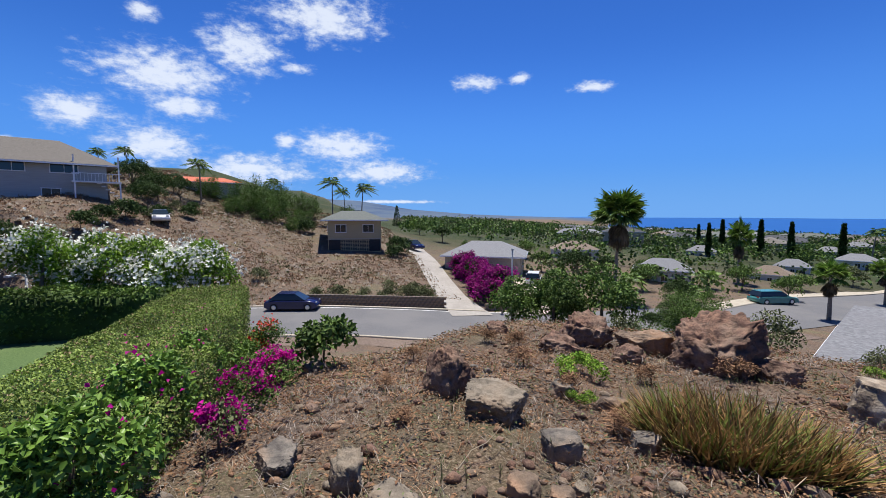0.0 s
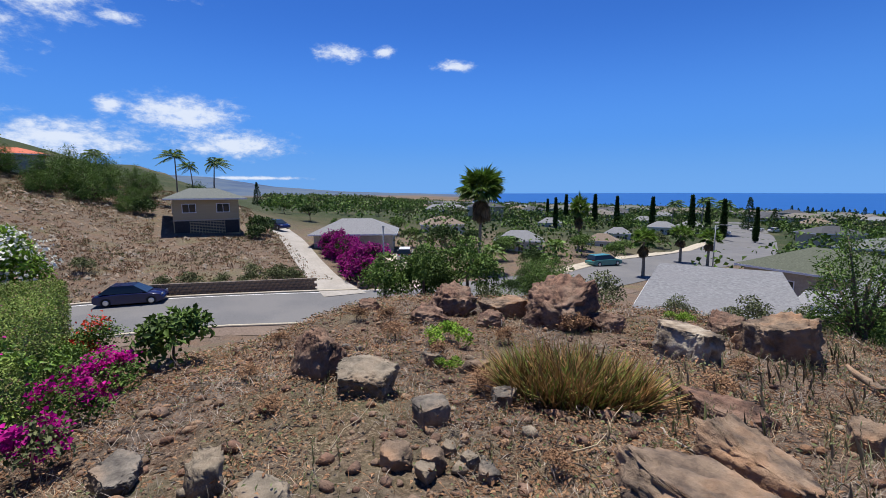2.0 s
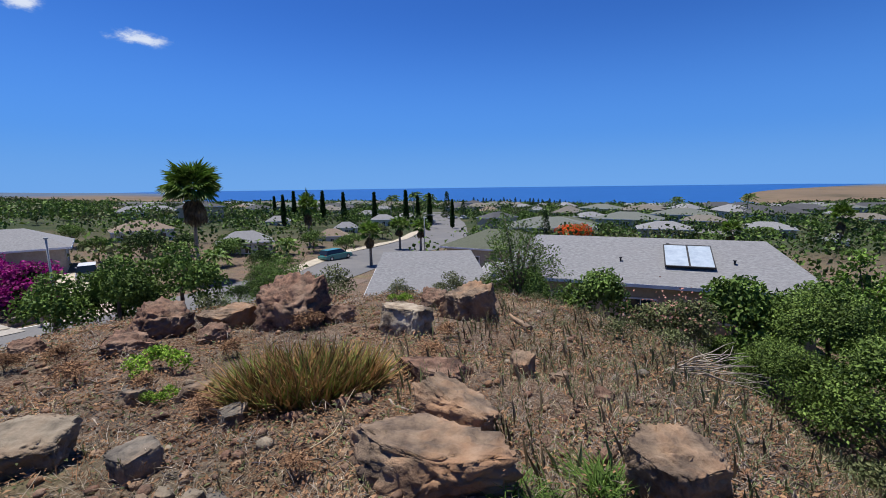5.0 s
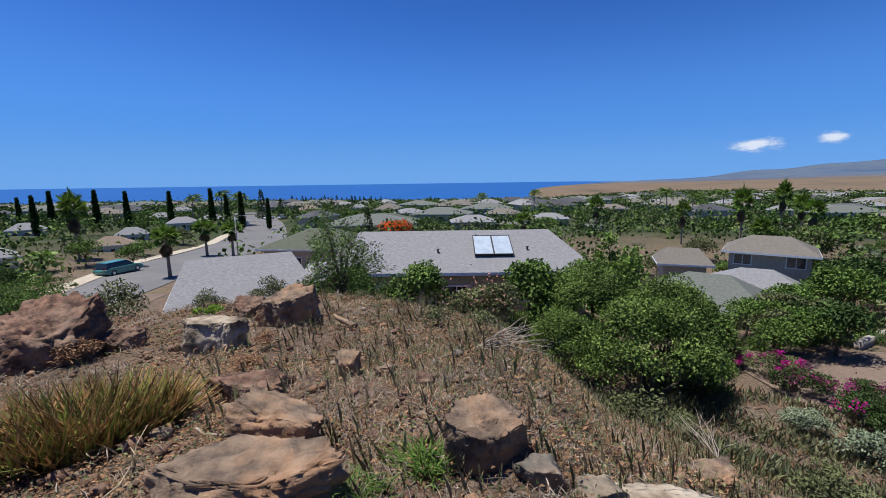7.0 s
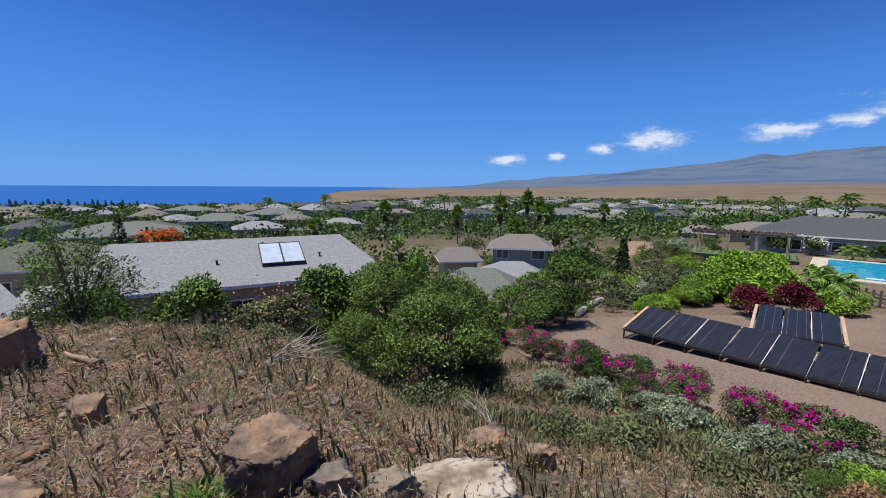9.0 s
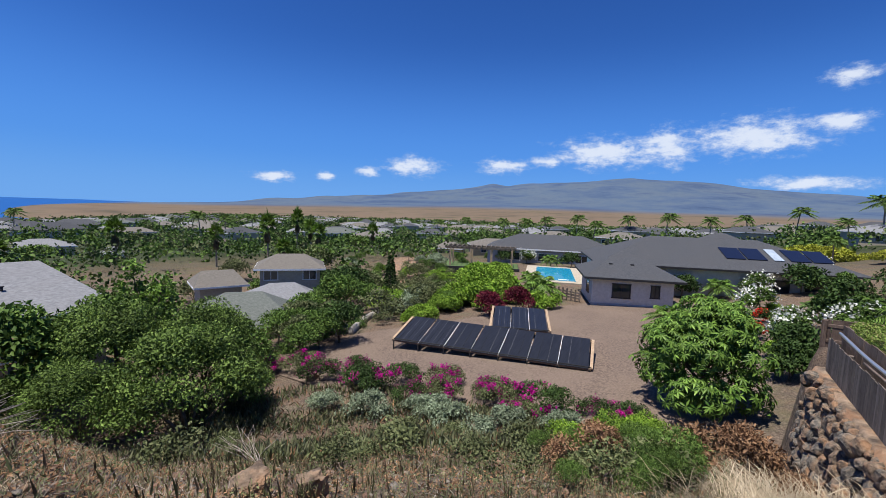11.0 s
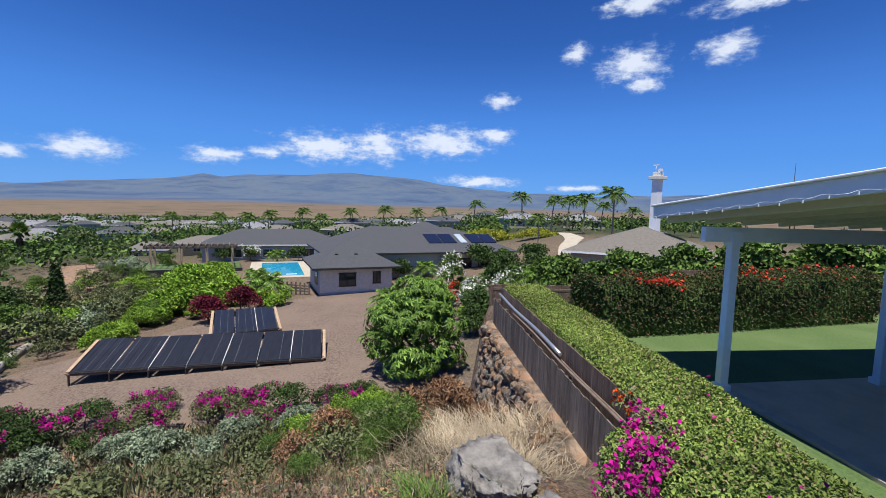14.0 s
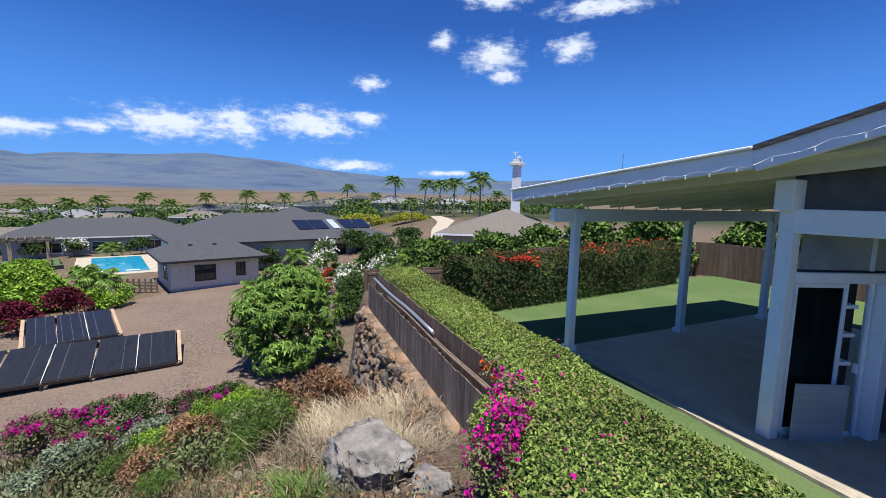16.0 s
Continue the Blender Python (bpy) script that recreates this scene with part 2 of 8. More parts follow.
def ground_material():
    """Dry soil and litter near by, scrub and town ground further off, golden grassland, and far uplands with haze put
    into their colour.
    """
    m = bpy.data.materials.new("ground_soil")
    m.use_nodes = True
    nt = m.node_tree
    N, L = nt.nodes, nt.links
    b = N["Principled BSDF"]
    b.inputs["Roughness"].default_value = 0.95
    b.inputs["Specular IOR Level"].default_value = 0.15
    g = N.new("ShaderNodeNewGeometry")

    def noise_ramp(scale, cols, detail=8, rough=0.7, lo=0.33, hi=0.67, stretch=None):
        src = g.outputs["Position"]
        if stretch:
            v = N.new("ShaderNodeVectorMath")
            v.operation = "MULTIPLY"
            v.inputs[1].default_value = stretch
            L.new(src, v.inputs[0])
            src = v.outputs[0]
        n = N.new("ShaderNodeTexNoise")
        n.inputs["Scale"].default_value, n.inputs["Detail"].default_value, n.inputs["Roughness"].default_value = scale, detail, rough
        L.new(src, n.inputs["Vector"])
        r = N.new("ShaderNodeValToRGB")
        e = r.color_ramp.elements
        e[0].position, e[1].position = lo, hi
        e[0].color, e[1].color = (*cols[0], 1), (*cols[-1], 1)
        for i, c in enumerate(cols[1:-1]):
            x = e.new(lo + (hi - lo) * (i + 1) / (len(cols) - 1))
            x.color = (*c, 1)
        L.new(n.outputs["Fac"], r.inputs["Fac"])
        return r.outputs["Color"], n.outputs["Fac"]

    def mix(f, a, c):
        mx = N.new("ShaderNodeMix")
        mx.data_type = "RGBA"
        L.new(f, mx.inputs["Factor"])
        L.new(a, mx.inputs["A"])
        L.new(c, mx.inputs["B"])
        return mx.outputs["Result"]

    def ranged(v, a, c):
        mr = N.new("ShaderNodeMapRange")
        mr.interpolation_type = "SMOOTHSTEP"
        mr.inputs["From Min"].default_value, mr.inputs["From Max"].default_value = a, c
        L.new(v, mr.inputs["Value"])
        return mr.outputs[0]

    soil, f1 = noise_ramp(9, [(0.042, 0.034, 0.028), (0.125, 0.096, 0.074), (0.27, 0.215, 0.17)])
    litter, f2 = noise_ramp(34, [(0.045, 0.032, 0.024), (0.15, 0.096, 0.065), (0.36, 0.28, 0.2)], detail=4)
    straw, f3 = noise_ramp(0.7, [(0, 0, 0), (1, 1, 1)], detail=6, lo=0.42, hi=0.6)
    near = mix(straw, soil, litter)
    green, _ = noise_ramp(0.3, [(0, 0, 0), (0.55, 0.55, 0.55)], detail=7, lo=0.5, hi=0.66)
    scrub, _ = noise_ramp(3, [(0.07, 0.085, 0.035), (0.2, 0.19, 0.1)])
    near = mix(green, near, scrub)
    town, _ = noise_ramp(0.12, [(0.026, 0.04, 0.016), (0.04, 0.053, 0.023), (0.075, 0.072, 0.04)], detail=9)
    plain, _ = noise_ramp(0.006, [(0.07, 0.06, 0.035), (0.13, 0.098, 0.066), (0.16, 0.118, 0.078), (0.09, 0.08, 0.045)], detail=10, stretch=(1, 1, 3))
    # distant haze over the uplands is painted in as blue-grey base colour
    hazed_high, _ = noise_ramp(0.0022, [(0.042, 0.068, 0.125), (0.062, 0.095, 0.155), (0.09, 0.122, 0.16), (0.05, 0.076, 0.137)], detail=9, stretch=(1, 1, 4))
    ln = N.new("ShaderNodeVectorMath")
    ln.operation = "LENGTH"
    L.new(g.outputs["Position"], ln.inputs[0])
    c = mix(ranged(ln.outputs["Value"], 60, 110), near, town)
    c = mix(ranged(ln.outputs["Value"], 420, 640), c, plain)
    c = mix(ranged(ln.outputs["Value"], 1500, 2400), c, hazed_high)
    L.new(c, b.inputs["Base Color"])
    ad = N.new("ShaderNodeMath")
    ad.operation = "ADD"
    L.new(f1, ad.inputs[0])
    L.new(f2, ad.inputs[1])
    bp = N.new("ShaderNodeBump")
    bp.inputs["Strength"].default_value, bp.inputs["Distance"].default_value = 0.9, 0.05
    L.new(ad.outputs[0], bp.inputs["Height"])
    L.new(bp.outputs[0], b.inputs["Normal"])
    return m


M = {
    "asphalt": material("asphalt", (0.1, 0.1, 0.105), (0.15, 0.15, 0.15), 14, 0.9, 0.2, (0.17, 0.165, 0.16), 0.25),
    "concrete": material("concrete", (0.28, 0.26, 0.23), (0.37, 0.345, 0.31), 5, 0.9, 0.15, (0.24, 0.22, 0.19), 0.5),
    "slab": material("patio_concrete", (0.42, 0.34, 0.24), (0.52, 0.425, 0.3), 2.2, 0.85, 0.08, (0.57, 0.47, 0.34), 0.9, spec=0.15),
    "kerb": material("pale_concrete_edge", (0.36, 0.32, 0.25), (0.47, 0.42, 0.33), 7, 0.9, 0.2, (0.3, 0.26, 0.2), 1.5),
    "line": material("road_paint", (0.6, 0.6, 0.58), (0.75, 0.75, 0.72), 12, 0.7, 0.1),
    "gravel": material("cinder_gravel", (0.09, 0.066, 0.05), (0.22, 0.165, 0.13), 9, 0.95, 0.9, (0.2, 0.15, 0.115), 0.35, detail=9),
    "turf": material("turf", (0.055, 0.1, 0.03), (0.1, 0.155, 0.05), 26, 0.9, 0.5, (0.12, 0.165, 0.065), 0.8),
    "rock": material("grey_lava_rock", (0.065, 0.057, 0.05), (0.25, 0.22, 0.18), 5, 0.92, 0.6, (0.3, 0.18, 0.1), 2.6, obj=True, detail=11),
    "rock_grey": material("ash_grey_rock", (0.1, 0.095, 0.088), (0.33, 0.315, 0.29), 4, 0.9, 0.6, (0.2, 0.17, 0.14), 2.6, obj=True, detail=11, amount3=0.4),
    "rock_tan": material("weathered_tan_rock", (0.075, 0.055, 0.042), (0.33, 0.24, 0.165), 3.4, 0.9, 0.6, (0.36, 0.18, 0.085), 2.2, obj=True, detail=11),
    "rock_pale": material("pale_grey_rock", (0.12, 0.1, 0.075), (0.37, 0.31, 0.23), 3.4, 0.9, 0.6, (0.16, 0.105, 0.065), 2.8, obj=True, detail=11, amount3=0.7),
    "rock_red": material("red_cinder_rock", (0.05, 0.032, 0.026), (0.25, 0.145, 0.1), 6, 0.95, 0.7, (0.3, 0.22, 0.16), 2.4, obj=True, detail=11),
    "lichen": material("lichen_rock", (0.12, 0.095, 0.07), (0.42, 0.33, 0.23), 4, 0.9, 0.6, (0.48, 0.44, 0.36), 3.6, obj=True, amount3=0.55, detail=11),
    "bark": material("bark", (0.1, 0.075, 0.055), (0.2, 0.155, 0.115), 9, 0.9, 0.6, obj=True, stretch=(1, 1, 0.3)),
    "palm_bark": material("palm_bark", (0.17, 0.14, 0.11), (0.29, 0.25, 0.2), 7, 0.9, 0.7, obj=True, stretch=(0.3, 0.3, 3)),
    "twig": material("dry_twig", (0.2, 0.17, 0.14), (0.38, 0.33, 0.28), 20, 0.9, 0.2, island=0.4),
    "fence": material("weathered_board", (0.075, 0.06, 0.05), (0.17, 0.14, 0.12), 5, 0.88, 0.35, (0.22, 0.18, 0.15), 1.2, stretch=(6, 6, 0.7), island=-0.3),
    "fence_brown": material("brown_board", (0.1, 0.068, 0.05), (0.16, 0.115, 0.09), 4, 0.85, 0.25, (0.2, 0.15, 0.12), 0.9, stretch=(5, 5, 0.7), island=-0.18),
    "white": material("white_paint", (0.74, 0.76, 0.79), (0.8, 0.82, 0.84), 6, 0.5, 0.06, (0.68, 0.7, 0.73), 1.3),
    "cream": material("cream_soffit_paint", (0.6, 0.59, 0.53), (0.68, 0.67, 0.61), 4, 0.6, 0.06),
    "dark_wall": material("dark_wall_paint", (0.09, 0.085, 0.085), (0.13, 0.12, 0.12), 4, 0.8, 0.1),
    # interior wall colour with the dimness of the unlit room put in
    "inside": material("dimmed_interior", (0.05, 0.045, 0.042), (0.09, 0.08, 0.075), 2, 0.8, 0.05),
    "roof_grey": material("grey_shingle_roof", (0.15, 0.155, 0.165), (0.25, 0.255, 0.265), 5, 0.9, 0.35, (0.2, 0.2, 0.21), 0.5, stretch=(1, 1, 6)),
    "roof_dark": material("charcoal_shingle_roof", (0.04, 0.043, 0.05), (0.082, 0.086, 0.094), 6, 0.88, 0.35, (0.066, 0.067, 0.072), 0.4, stretch=(1, 1, 6)),
    "roof_brown": material("brown_shingle_roof", (0.15, 0.115, 0.085), (0.26, 0.205, 0.155), 5, 0.9, 0.3, (0.2, 0.16, 0.13), 0.4, stretch=(1, 1, 6)),
    "roof_taupe": material("taupe_shingle_roof", (0.11, 0.1, 0.086), (0.185, 0.17, 0.148), 5, 0.9, 0.3, (0.15, 0.138, 0.12), 0.4, stretch=(1, 1, 6)),
    "roof_green": material("dull_green_roof", (0.06, 0.07, 0.048), (0.105, 0.115, 0.085), 5, 0.9, 0.3, stretch=(1, 1, 6)),
    "roof_olive": material("grey_green_roof", (0.09, 0.103, 0.093), (0.15, 0.162, 0.147), 5, 0.9, 0.3, stretch=(1, 1, 6)),
    "roof_red": material("terracotta_roof", (0.42, 0.1, 0.055), (0.56, 0.17, 0.09), 4, 0.85, 0.3, stretch=(3, 3, 1)),
    "wall_tan": material("tan_siding", (0.4, 0.32, 0.19), (0.46, 0.375, 0.23), 3, 0.8, 0.15, stretch=(0.2, 0.2, 9)),
    "wall_grey": material("grey_siding", (0.3, 0.32, 0.33), (0.38, 0.4, 0.405), 3, 0.8, 0.15, stretch=(0.2, 0.2, 9)),
    "wall_pale": material("pale_stucco", (0.5, 0.48, 0.44), (0.6, 0.58, 0.53), 4, 0.85, 0.15),
    "wall_beige": material("beige_stucco", (0.38, 0.33, 0.26), (0.46, 0.4, 0.32), 4, 0.85, 0.15),
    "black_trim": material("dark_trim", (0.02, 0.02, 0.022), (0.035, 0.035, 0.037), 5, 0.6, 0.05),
    "pane": glass("window_pane"),
    # pale grey stands in for the house reflected in the transom
    "transom": material("transom_reflection_glass", (0.2, 0.24, 0.27), (0.34, 0.38, 0.41), 1.4, 0.12, 0.02, spec=0.6),
    "clear": glass("door_glass", (0.006, 0.01, 0.01)),
    "collector": material("black_collector", (0.008, 0.009, 0.012), (0.022, 0.024, 0.03), 3, 0.38, 0.05, spec=0.4, stretch=(0.4, 6, 1)),
    "solar": glass("solar_cell", (0.012, 0.016, 0.035)),
    "silver_panel": material("water_heater_glass", (0.3, 0.36, 0.43), (0.4, 0.47, 0.54), 2, 0.25, 0.02),
    "metal": material("galvanised_metal", (0.6, 0.61, 0.62), (0.7, 0.71, 0.72), 8, 0.3, 0.05, metallic=0.8),
    "wood_frame": material("raw_wood_frame", (0.33, 0.23, 0.15), (0.45, 0.33, 0.22), 6, 0.8, 0.2),
    "rust_pipe": material("brown_pipe", (0.12, 0.085, 0.065), (0.2, 0.15, 0.12), 6, 0.7, 0.1),
    "water": glass("pool_water", (0.02, 0.3, 0.5)),
    "car_blue": material("navy_car_paint", (0.008, 0.012, 0.06), (0.01, 0.015, 0.075), 2, 0.15, 0, spec=0.6),
    "car_white": material("white_car_paint", (0.7, 0.7, 0.7), (0.75, 0.75, 0.75), 2, 0.2, 0, spec=0.6),
    "car_teal": material("teal_car_paint", (0.05, 0.2, 0.19), (0.07, 0.24, 0.22), 2, 0.25, 0, spec=0.6),
    "tyre": material("tyre_rubber", (0.015, 0.015, 0.015), (0.03, 0.03, 0.03), 9, 0.9, 0.1),
    "lamp_glass": material("tail_lamp", (0.3, 0.01, 0.01), (0.4, 0.02, 0.02), 9, 0.3, 0),
    "leaf": leafy("green_leaf", (0.04, 0.085, 0.016), (0.15, 0.24, 0.05)),
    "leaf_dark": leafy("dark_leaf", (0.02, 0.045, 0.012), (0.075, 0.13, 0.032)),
    "leaf_fresh": leafy("bright_leaf", (0.08, 0.17, 0.015), (0.26, 0.4, 0.05)),
    "leaf_hedge": leafy("hedge_leaf", (0.07, 0.115, 0.022), (0.26, 0.345, 0.08), (0.29, 0.22, 0.12), part3=0.1),
    "leaf_redhedge": leafy("red_hedge_leaf", (0.02, 0.03, 0.012), (0.085, 0.12, 0.035), (0.15, 0.07, 0.045), part3=0.12),
    "dull_purple": leafy("faded_bract", (0.12, 0.01, 0.06), (0.34, 0.06, 0.19), through_light=0.3),
    "leaf_grey": leafy("grey_green_grass", (0.08, 0.088, 0.044), (0.22, 0.225, 0.125)),
    "leaf_gloss": leafy("glossy_leaf", (0.045, 0.1, 0.016), (0.2, 0.33, 0.06), rough=0.38),
    "leaf_olive": leafy("olive_leaf", (0.06, 0.08, 0.03), (0.18, 0.2, 0.09)),
    "leaf_silver": leafy("silvery_leaf", (0.14, 0.19, 0.11), (0.3, 0.36, 0.24)),
    "leaf_feather": leafy("feathery_leaf", (0.04, 0.085, 0.016), (0.155, 0.25, 0.055)),
    "leaf_thorn": leafy("thorn_leaf", (0.022, 0.05, 0.01), (0.2, 0.3, 0.068)),
    "leaf_purple": leafy("dark_red_leaf", (0.05, 0.006, 0.014), (0.17, 0.02, 0.04)),
    "leaf_yellow": leafy("yellow_green_leaf", (0.2, 0.24, 0.02), (0.42, 0.42, 0.06)),
    "leaf_dry": leafy("dry_leaf", (0.13, 0.068, 0.04), (0.36, 0.22, 0.125), rough=0.9),
    "frond_dead": leafy("dead_frond", (0.12, 0.09, 0.055), (0.28, 0.22, 0.14), rough=0.9),
    "straw": leafy("straw", (0.25, 0.195, 0.125), (0.5, 0.42, 0.3), rough=0.9),
    "tuft": leafy("tuft_blade", (0.08, 0.05, 0.02), (0.42, 0.25, 0.1), (0.17, 0.2, 0.045), part3=0.34),
    "stalk": leafy("weed_stalk", (0.15, 0.115, 0.07), (0.36, 0.29, 0.18), (0.22, 0.25, 0.11), part3=0.4, rough=0.9),
    "rust_blade": leafy("rust_grass", (0.11, 0.05, 0.03), (0.36, 0.19, 0.1), (0.3, 0.26, 0.2), part3=0.25, rough=0.9),
    "magenta": leafy("magenta_bract", (0.28, 0.004, 0.15), (0.62, 0.015, 0.33), through_light=0.35),
    "purple": leafy("purple_bract", (0.16, 0.006, 0.1), (0.36, 0.015, 0.22), through_light=0.3),
    "red": leafy("red_bract", (0.55, 0.02, 0.02), (0.8, 0.1, 0.05), through_light=0.3),
    "orange": leafy("orange_blossom", (0.6, 0.06, 0.01), (0.85, 0.16, 0.03), through_light=0.3),
    "white_petal": leafy("white_petal", (0.75, 0.75, 0.66), (0.85, 0.85, 0.8), through_light=0.25),
    "pink": leafy("pink_blossom", (0.36, 0.17, 0.14), (0.52, 0.3, 0.24), through_light=0.3),
    "ground": ground_material(),
}


def sea_material():
    m = bpy.data.materials.new("sea_water")
    m.use_nodes = True
    N, L = m.node_tree.nodes, m.node_tree.links
    b = N["Principled BSDF"]
    b.inputs["Base Color"].default_value = (0.012, 0.075, 0.26, 1)
    b.inputs["Roughness"].default_value = 0.35
    b.inputs["Specular IOR Level"].default_value = 0.1
    n = N.new("ShaderNodeTexNoise")
    n.inputs["Scale"].default_value = 0.02
    n.inputs["Detail"].default_value = 9
    g = N.new("ShaderNodeNewGeometry")
    L.new(g.outputs["Position"], n.inputs["Vector"])
    r = N.new("ShaderNodeValToRGB")
    r.color_ramp.elements[0].color, r.color_ramp.elements[1].color = (0.008, 0.06, 0.22, 1), (0.018, 0.095, 0.31, 1)
    L.new(n.outputs["Fac"], r.inputs["Fac"])
    L.new(r.outputs[0], b.inputs["Base Color"])
    return m


M["sea"] = sea_material()


# ---- mesh helpers ----
rng = np.random.default_rng(7)


def mesh_np(name, co, faces, mats, smooth=False, index=None):
    """A mesh from arrays; faces is an (n, k) array."""
    me = bpy.data.meshes.new(name)
    co = np.asarray(co, np.float32).reshape(-1, 3)
    faces = np.asarray(faces, np.int32)
    n, k = faces.shape
    me.vertices.add(len(co))
    me.vertices.foreach_set("co", co.ravel())
    me.loops.add(n * k)
    me.loops.foreach_set("vertex_index", faces.ravel())
    me.polygons.add(n)
    me.polygons.foreach_set("loop_start", np.arange(0, n * k, k, dtype=np.int32))
    me.polygons.foreach_set("loop_total", np.full(n, k, np.int32))
    if smooth:
        me.polygons.foreach_set("use_smooth", np.ones(n, bool))
    for m in (mats if isinstance(mats, (list, tuple)) else [mats]):
        me.materials.append(m)
    if index is not None:
        me.polygons.foreach_set("material_index", np.asarray(index, np.int32))
    me.update(calc_edges=True)
    me.validate()
    return me


def part(name, data, mat=None, parent=None, label=""):
    """One mesh object, under a thing or a part, from a bmesh or a mesh."""
    if isinstance(data, bmesh.types.BMesh):
        me = bpy.data.meshes.new(name)
        data.normal_update()
        data.to_mesh(me)
        data.free()
        me.materials.append(mat)
        data = me
    ob = new(name, data)
    if parent is not None:
        ob.parent = parent
    if label:
        tagged(ob, label)
    return ob


def thing(name, m, label, category, group=""):
    ob = new(name)
    ob.matrix_basis = m
    return tagged(ob, label, category, group)


def add_box(bm, c, s, rz=0.0, m=None, taper=1.0):
    """A box of size s about c; taper narrows its top."""
    w = Matrix.Translation(c) @ Matrix.Rotation(rz, 4, "Z")
    if m is not None:
        w = m @ w
    v = []
    for z in (-0.5, 0.5):
        k = taper if z > 0 else 1.0
        for x, y in ((-0.5, -0.5), (0.5, -0.5), (0.5, 0.5), (-0.5, 0.5)):
            v.append(bm.verts.new(w @ Vector((x * s[0] * k, y * s[1] * k, z * s[2]))))
    for f in ((3, 2, 1, 0), (4, 5, 6, 7), (0, 1, 5, 4), (1, 2, 6, 5), (2, 3, 7, 6), (3, 0, 4, 7)):
        bm.faces.new([v[i] for i in f])
    return v


def box_part(name, c, s, mat, parent=None, rz=0.0, label="", bevel=0.0):
    bm = bmesh.new()
    add_box(bm, c, s, rz)
    if bevel:
        bmesh.ops.bevel(bm, geom=bm.edges[:], offset=bevel, segments=2, affect="EDGES", profile=0.6)
    return part(name, bm, mat, parent, label)


def add_tube(bm, pts, radii, sides=7, cap=True):
    rings = []
    pts = [Vector(p) for p in pts]
    for i, p in enumerate(pts):
        d = (pts[min(i + 1, len(pts) - 1)] - pts[max(i - 1, 0)]).normalized()
        a = d.orthogonal().normalized()
        b = d.cross(a)
        rings.append([bm.verts.new(p + radii[i] * (a * math.cos(q) + b * math.sin(q))) for q in (2 * math.pi * k / sides for k in range(sides))])
    for r0, r1 in zip(rings, rings[1:]):
        a0 = min(range(sides), key=lambda k: (r1[k].co - r0[0].co).length)
        for k in range(sides):
            bm.faces.new((r0[k], r0[(k + 1) % sides], r1[(a0 + k + 1) % sides], r1[(a0 + k) % sides])).smooth = True
    if cap:
        bm.faces.new(rings[0][::-1])
        bm.faces.new(rings[-1])


def unit(v):
    return v / np.maximum(np.linalg.norm(v, axis=-1, keepdims=True), 1e-9)


def leaf_arrays(P, D, N, length, width, fold=0.25):
    """Folded rhombic leaves at P that point along D and face N."""
    P, D = np.asarray(P, float), unit(np.asarray(D, float))
    S = unit(np.cross(D, N))
    U = np.cross(S, D)
    ln, wd = np.broadcast_to(length, len(P))[:, None], np.broadcast_to(width, len(P))[:, None]
    a, t = P, P + D * ln - U * ln * 0.15
    l, r = P + D * ln * 0.5 + S * wd * 0.5 + U * wd * fold, P + D * ln * 0.5 - S * wd * 0.5 + U * wd * fold
    co = np.stack([a, l, t, r], 1).reshape(-1, 3)
    i = np.arange(len(P))[:, None] * 4
    f = np.concatenate([i + [0, 2, 1], i + [0, 3, 2]], 1).reshape(-1, 3)
    return co, f


def ball_points(n, blobs, r=None, low=-0.35, inner=0.25):
    """Points and outward directions over a heap of ellipsoids: rows of x, y, z, rx, ry, rz."""
    r = r or rng
    blobs = np.asarray(blobs, float)
    w = (blobs[:, 3] * blobs[:, 4] + blobs[:, 3] * blobs[:, 5])
    k = r.choice(len(blobs), n, p=w / w.sum())
    d = unit(r.normal(size=(n, 3)))
    d[:, 2] = np.where(d[:, 2] < low, -d[:, 2], d[:, 2])
    rad = 1 - inner * r.random(n) ** 2
    p = blobs[k, :3] + d * rad[:, None] * blobs[k, 3:]
    return p, unit(d / blobs[k, 3:])


def leaf_mesh(name, P, N, length, width, mat, r=None, droop=0.2, spread=0.9):
    r = r or rng
    n = len(P)
    D = unit(N * 0.55 + r.normal(size=(n, 3)) * spread - np.array([0, 0, droop]))
    F = unit(N * 1.3 + np.array([0, 0, 0.45]) + r.normal(size=(n, 3)) * 0.45)
    ln = length * r.uniform(0.6, 1.25, n)
    co, f = leaf_arrays(P, D, F, ln, ln * width / length)
    return mesh_np(name, co, f, mat)


def heap(r, n, rx, ry, h, size, z0=0.0, top=1.0):
    """Blobs that make an uneven crown of half-widths rx, ry and height h above z0."""
    out = []
    for i in range(n):
        a, q = r.uniform(0, 2 * math.pi), math.sqrt(r.random())
        x, y = rx * q * math.cos(a), ry * q * math.sin(a)
        z = z0 + h * (0.3 + 0.55 * math.sqrt(max(0.0, 1 - q * q)) * r.uniform(0.75, 1.1) * top)
        s = size * r.uniform(0.65, 1.2)
        out.append((x, y, z, s, s, s * 0.8))
    return out


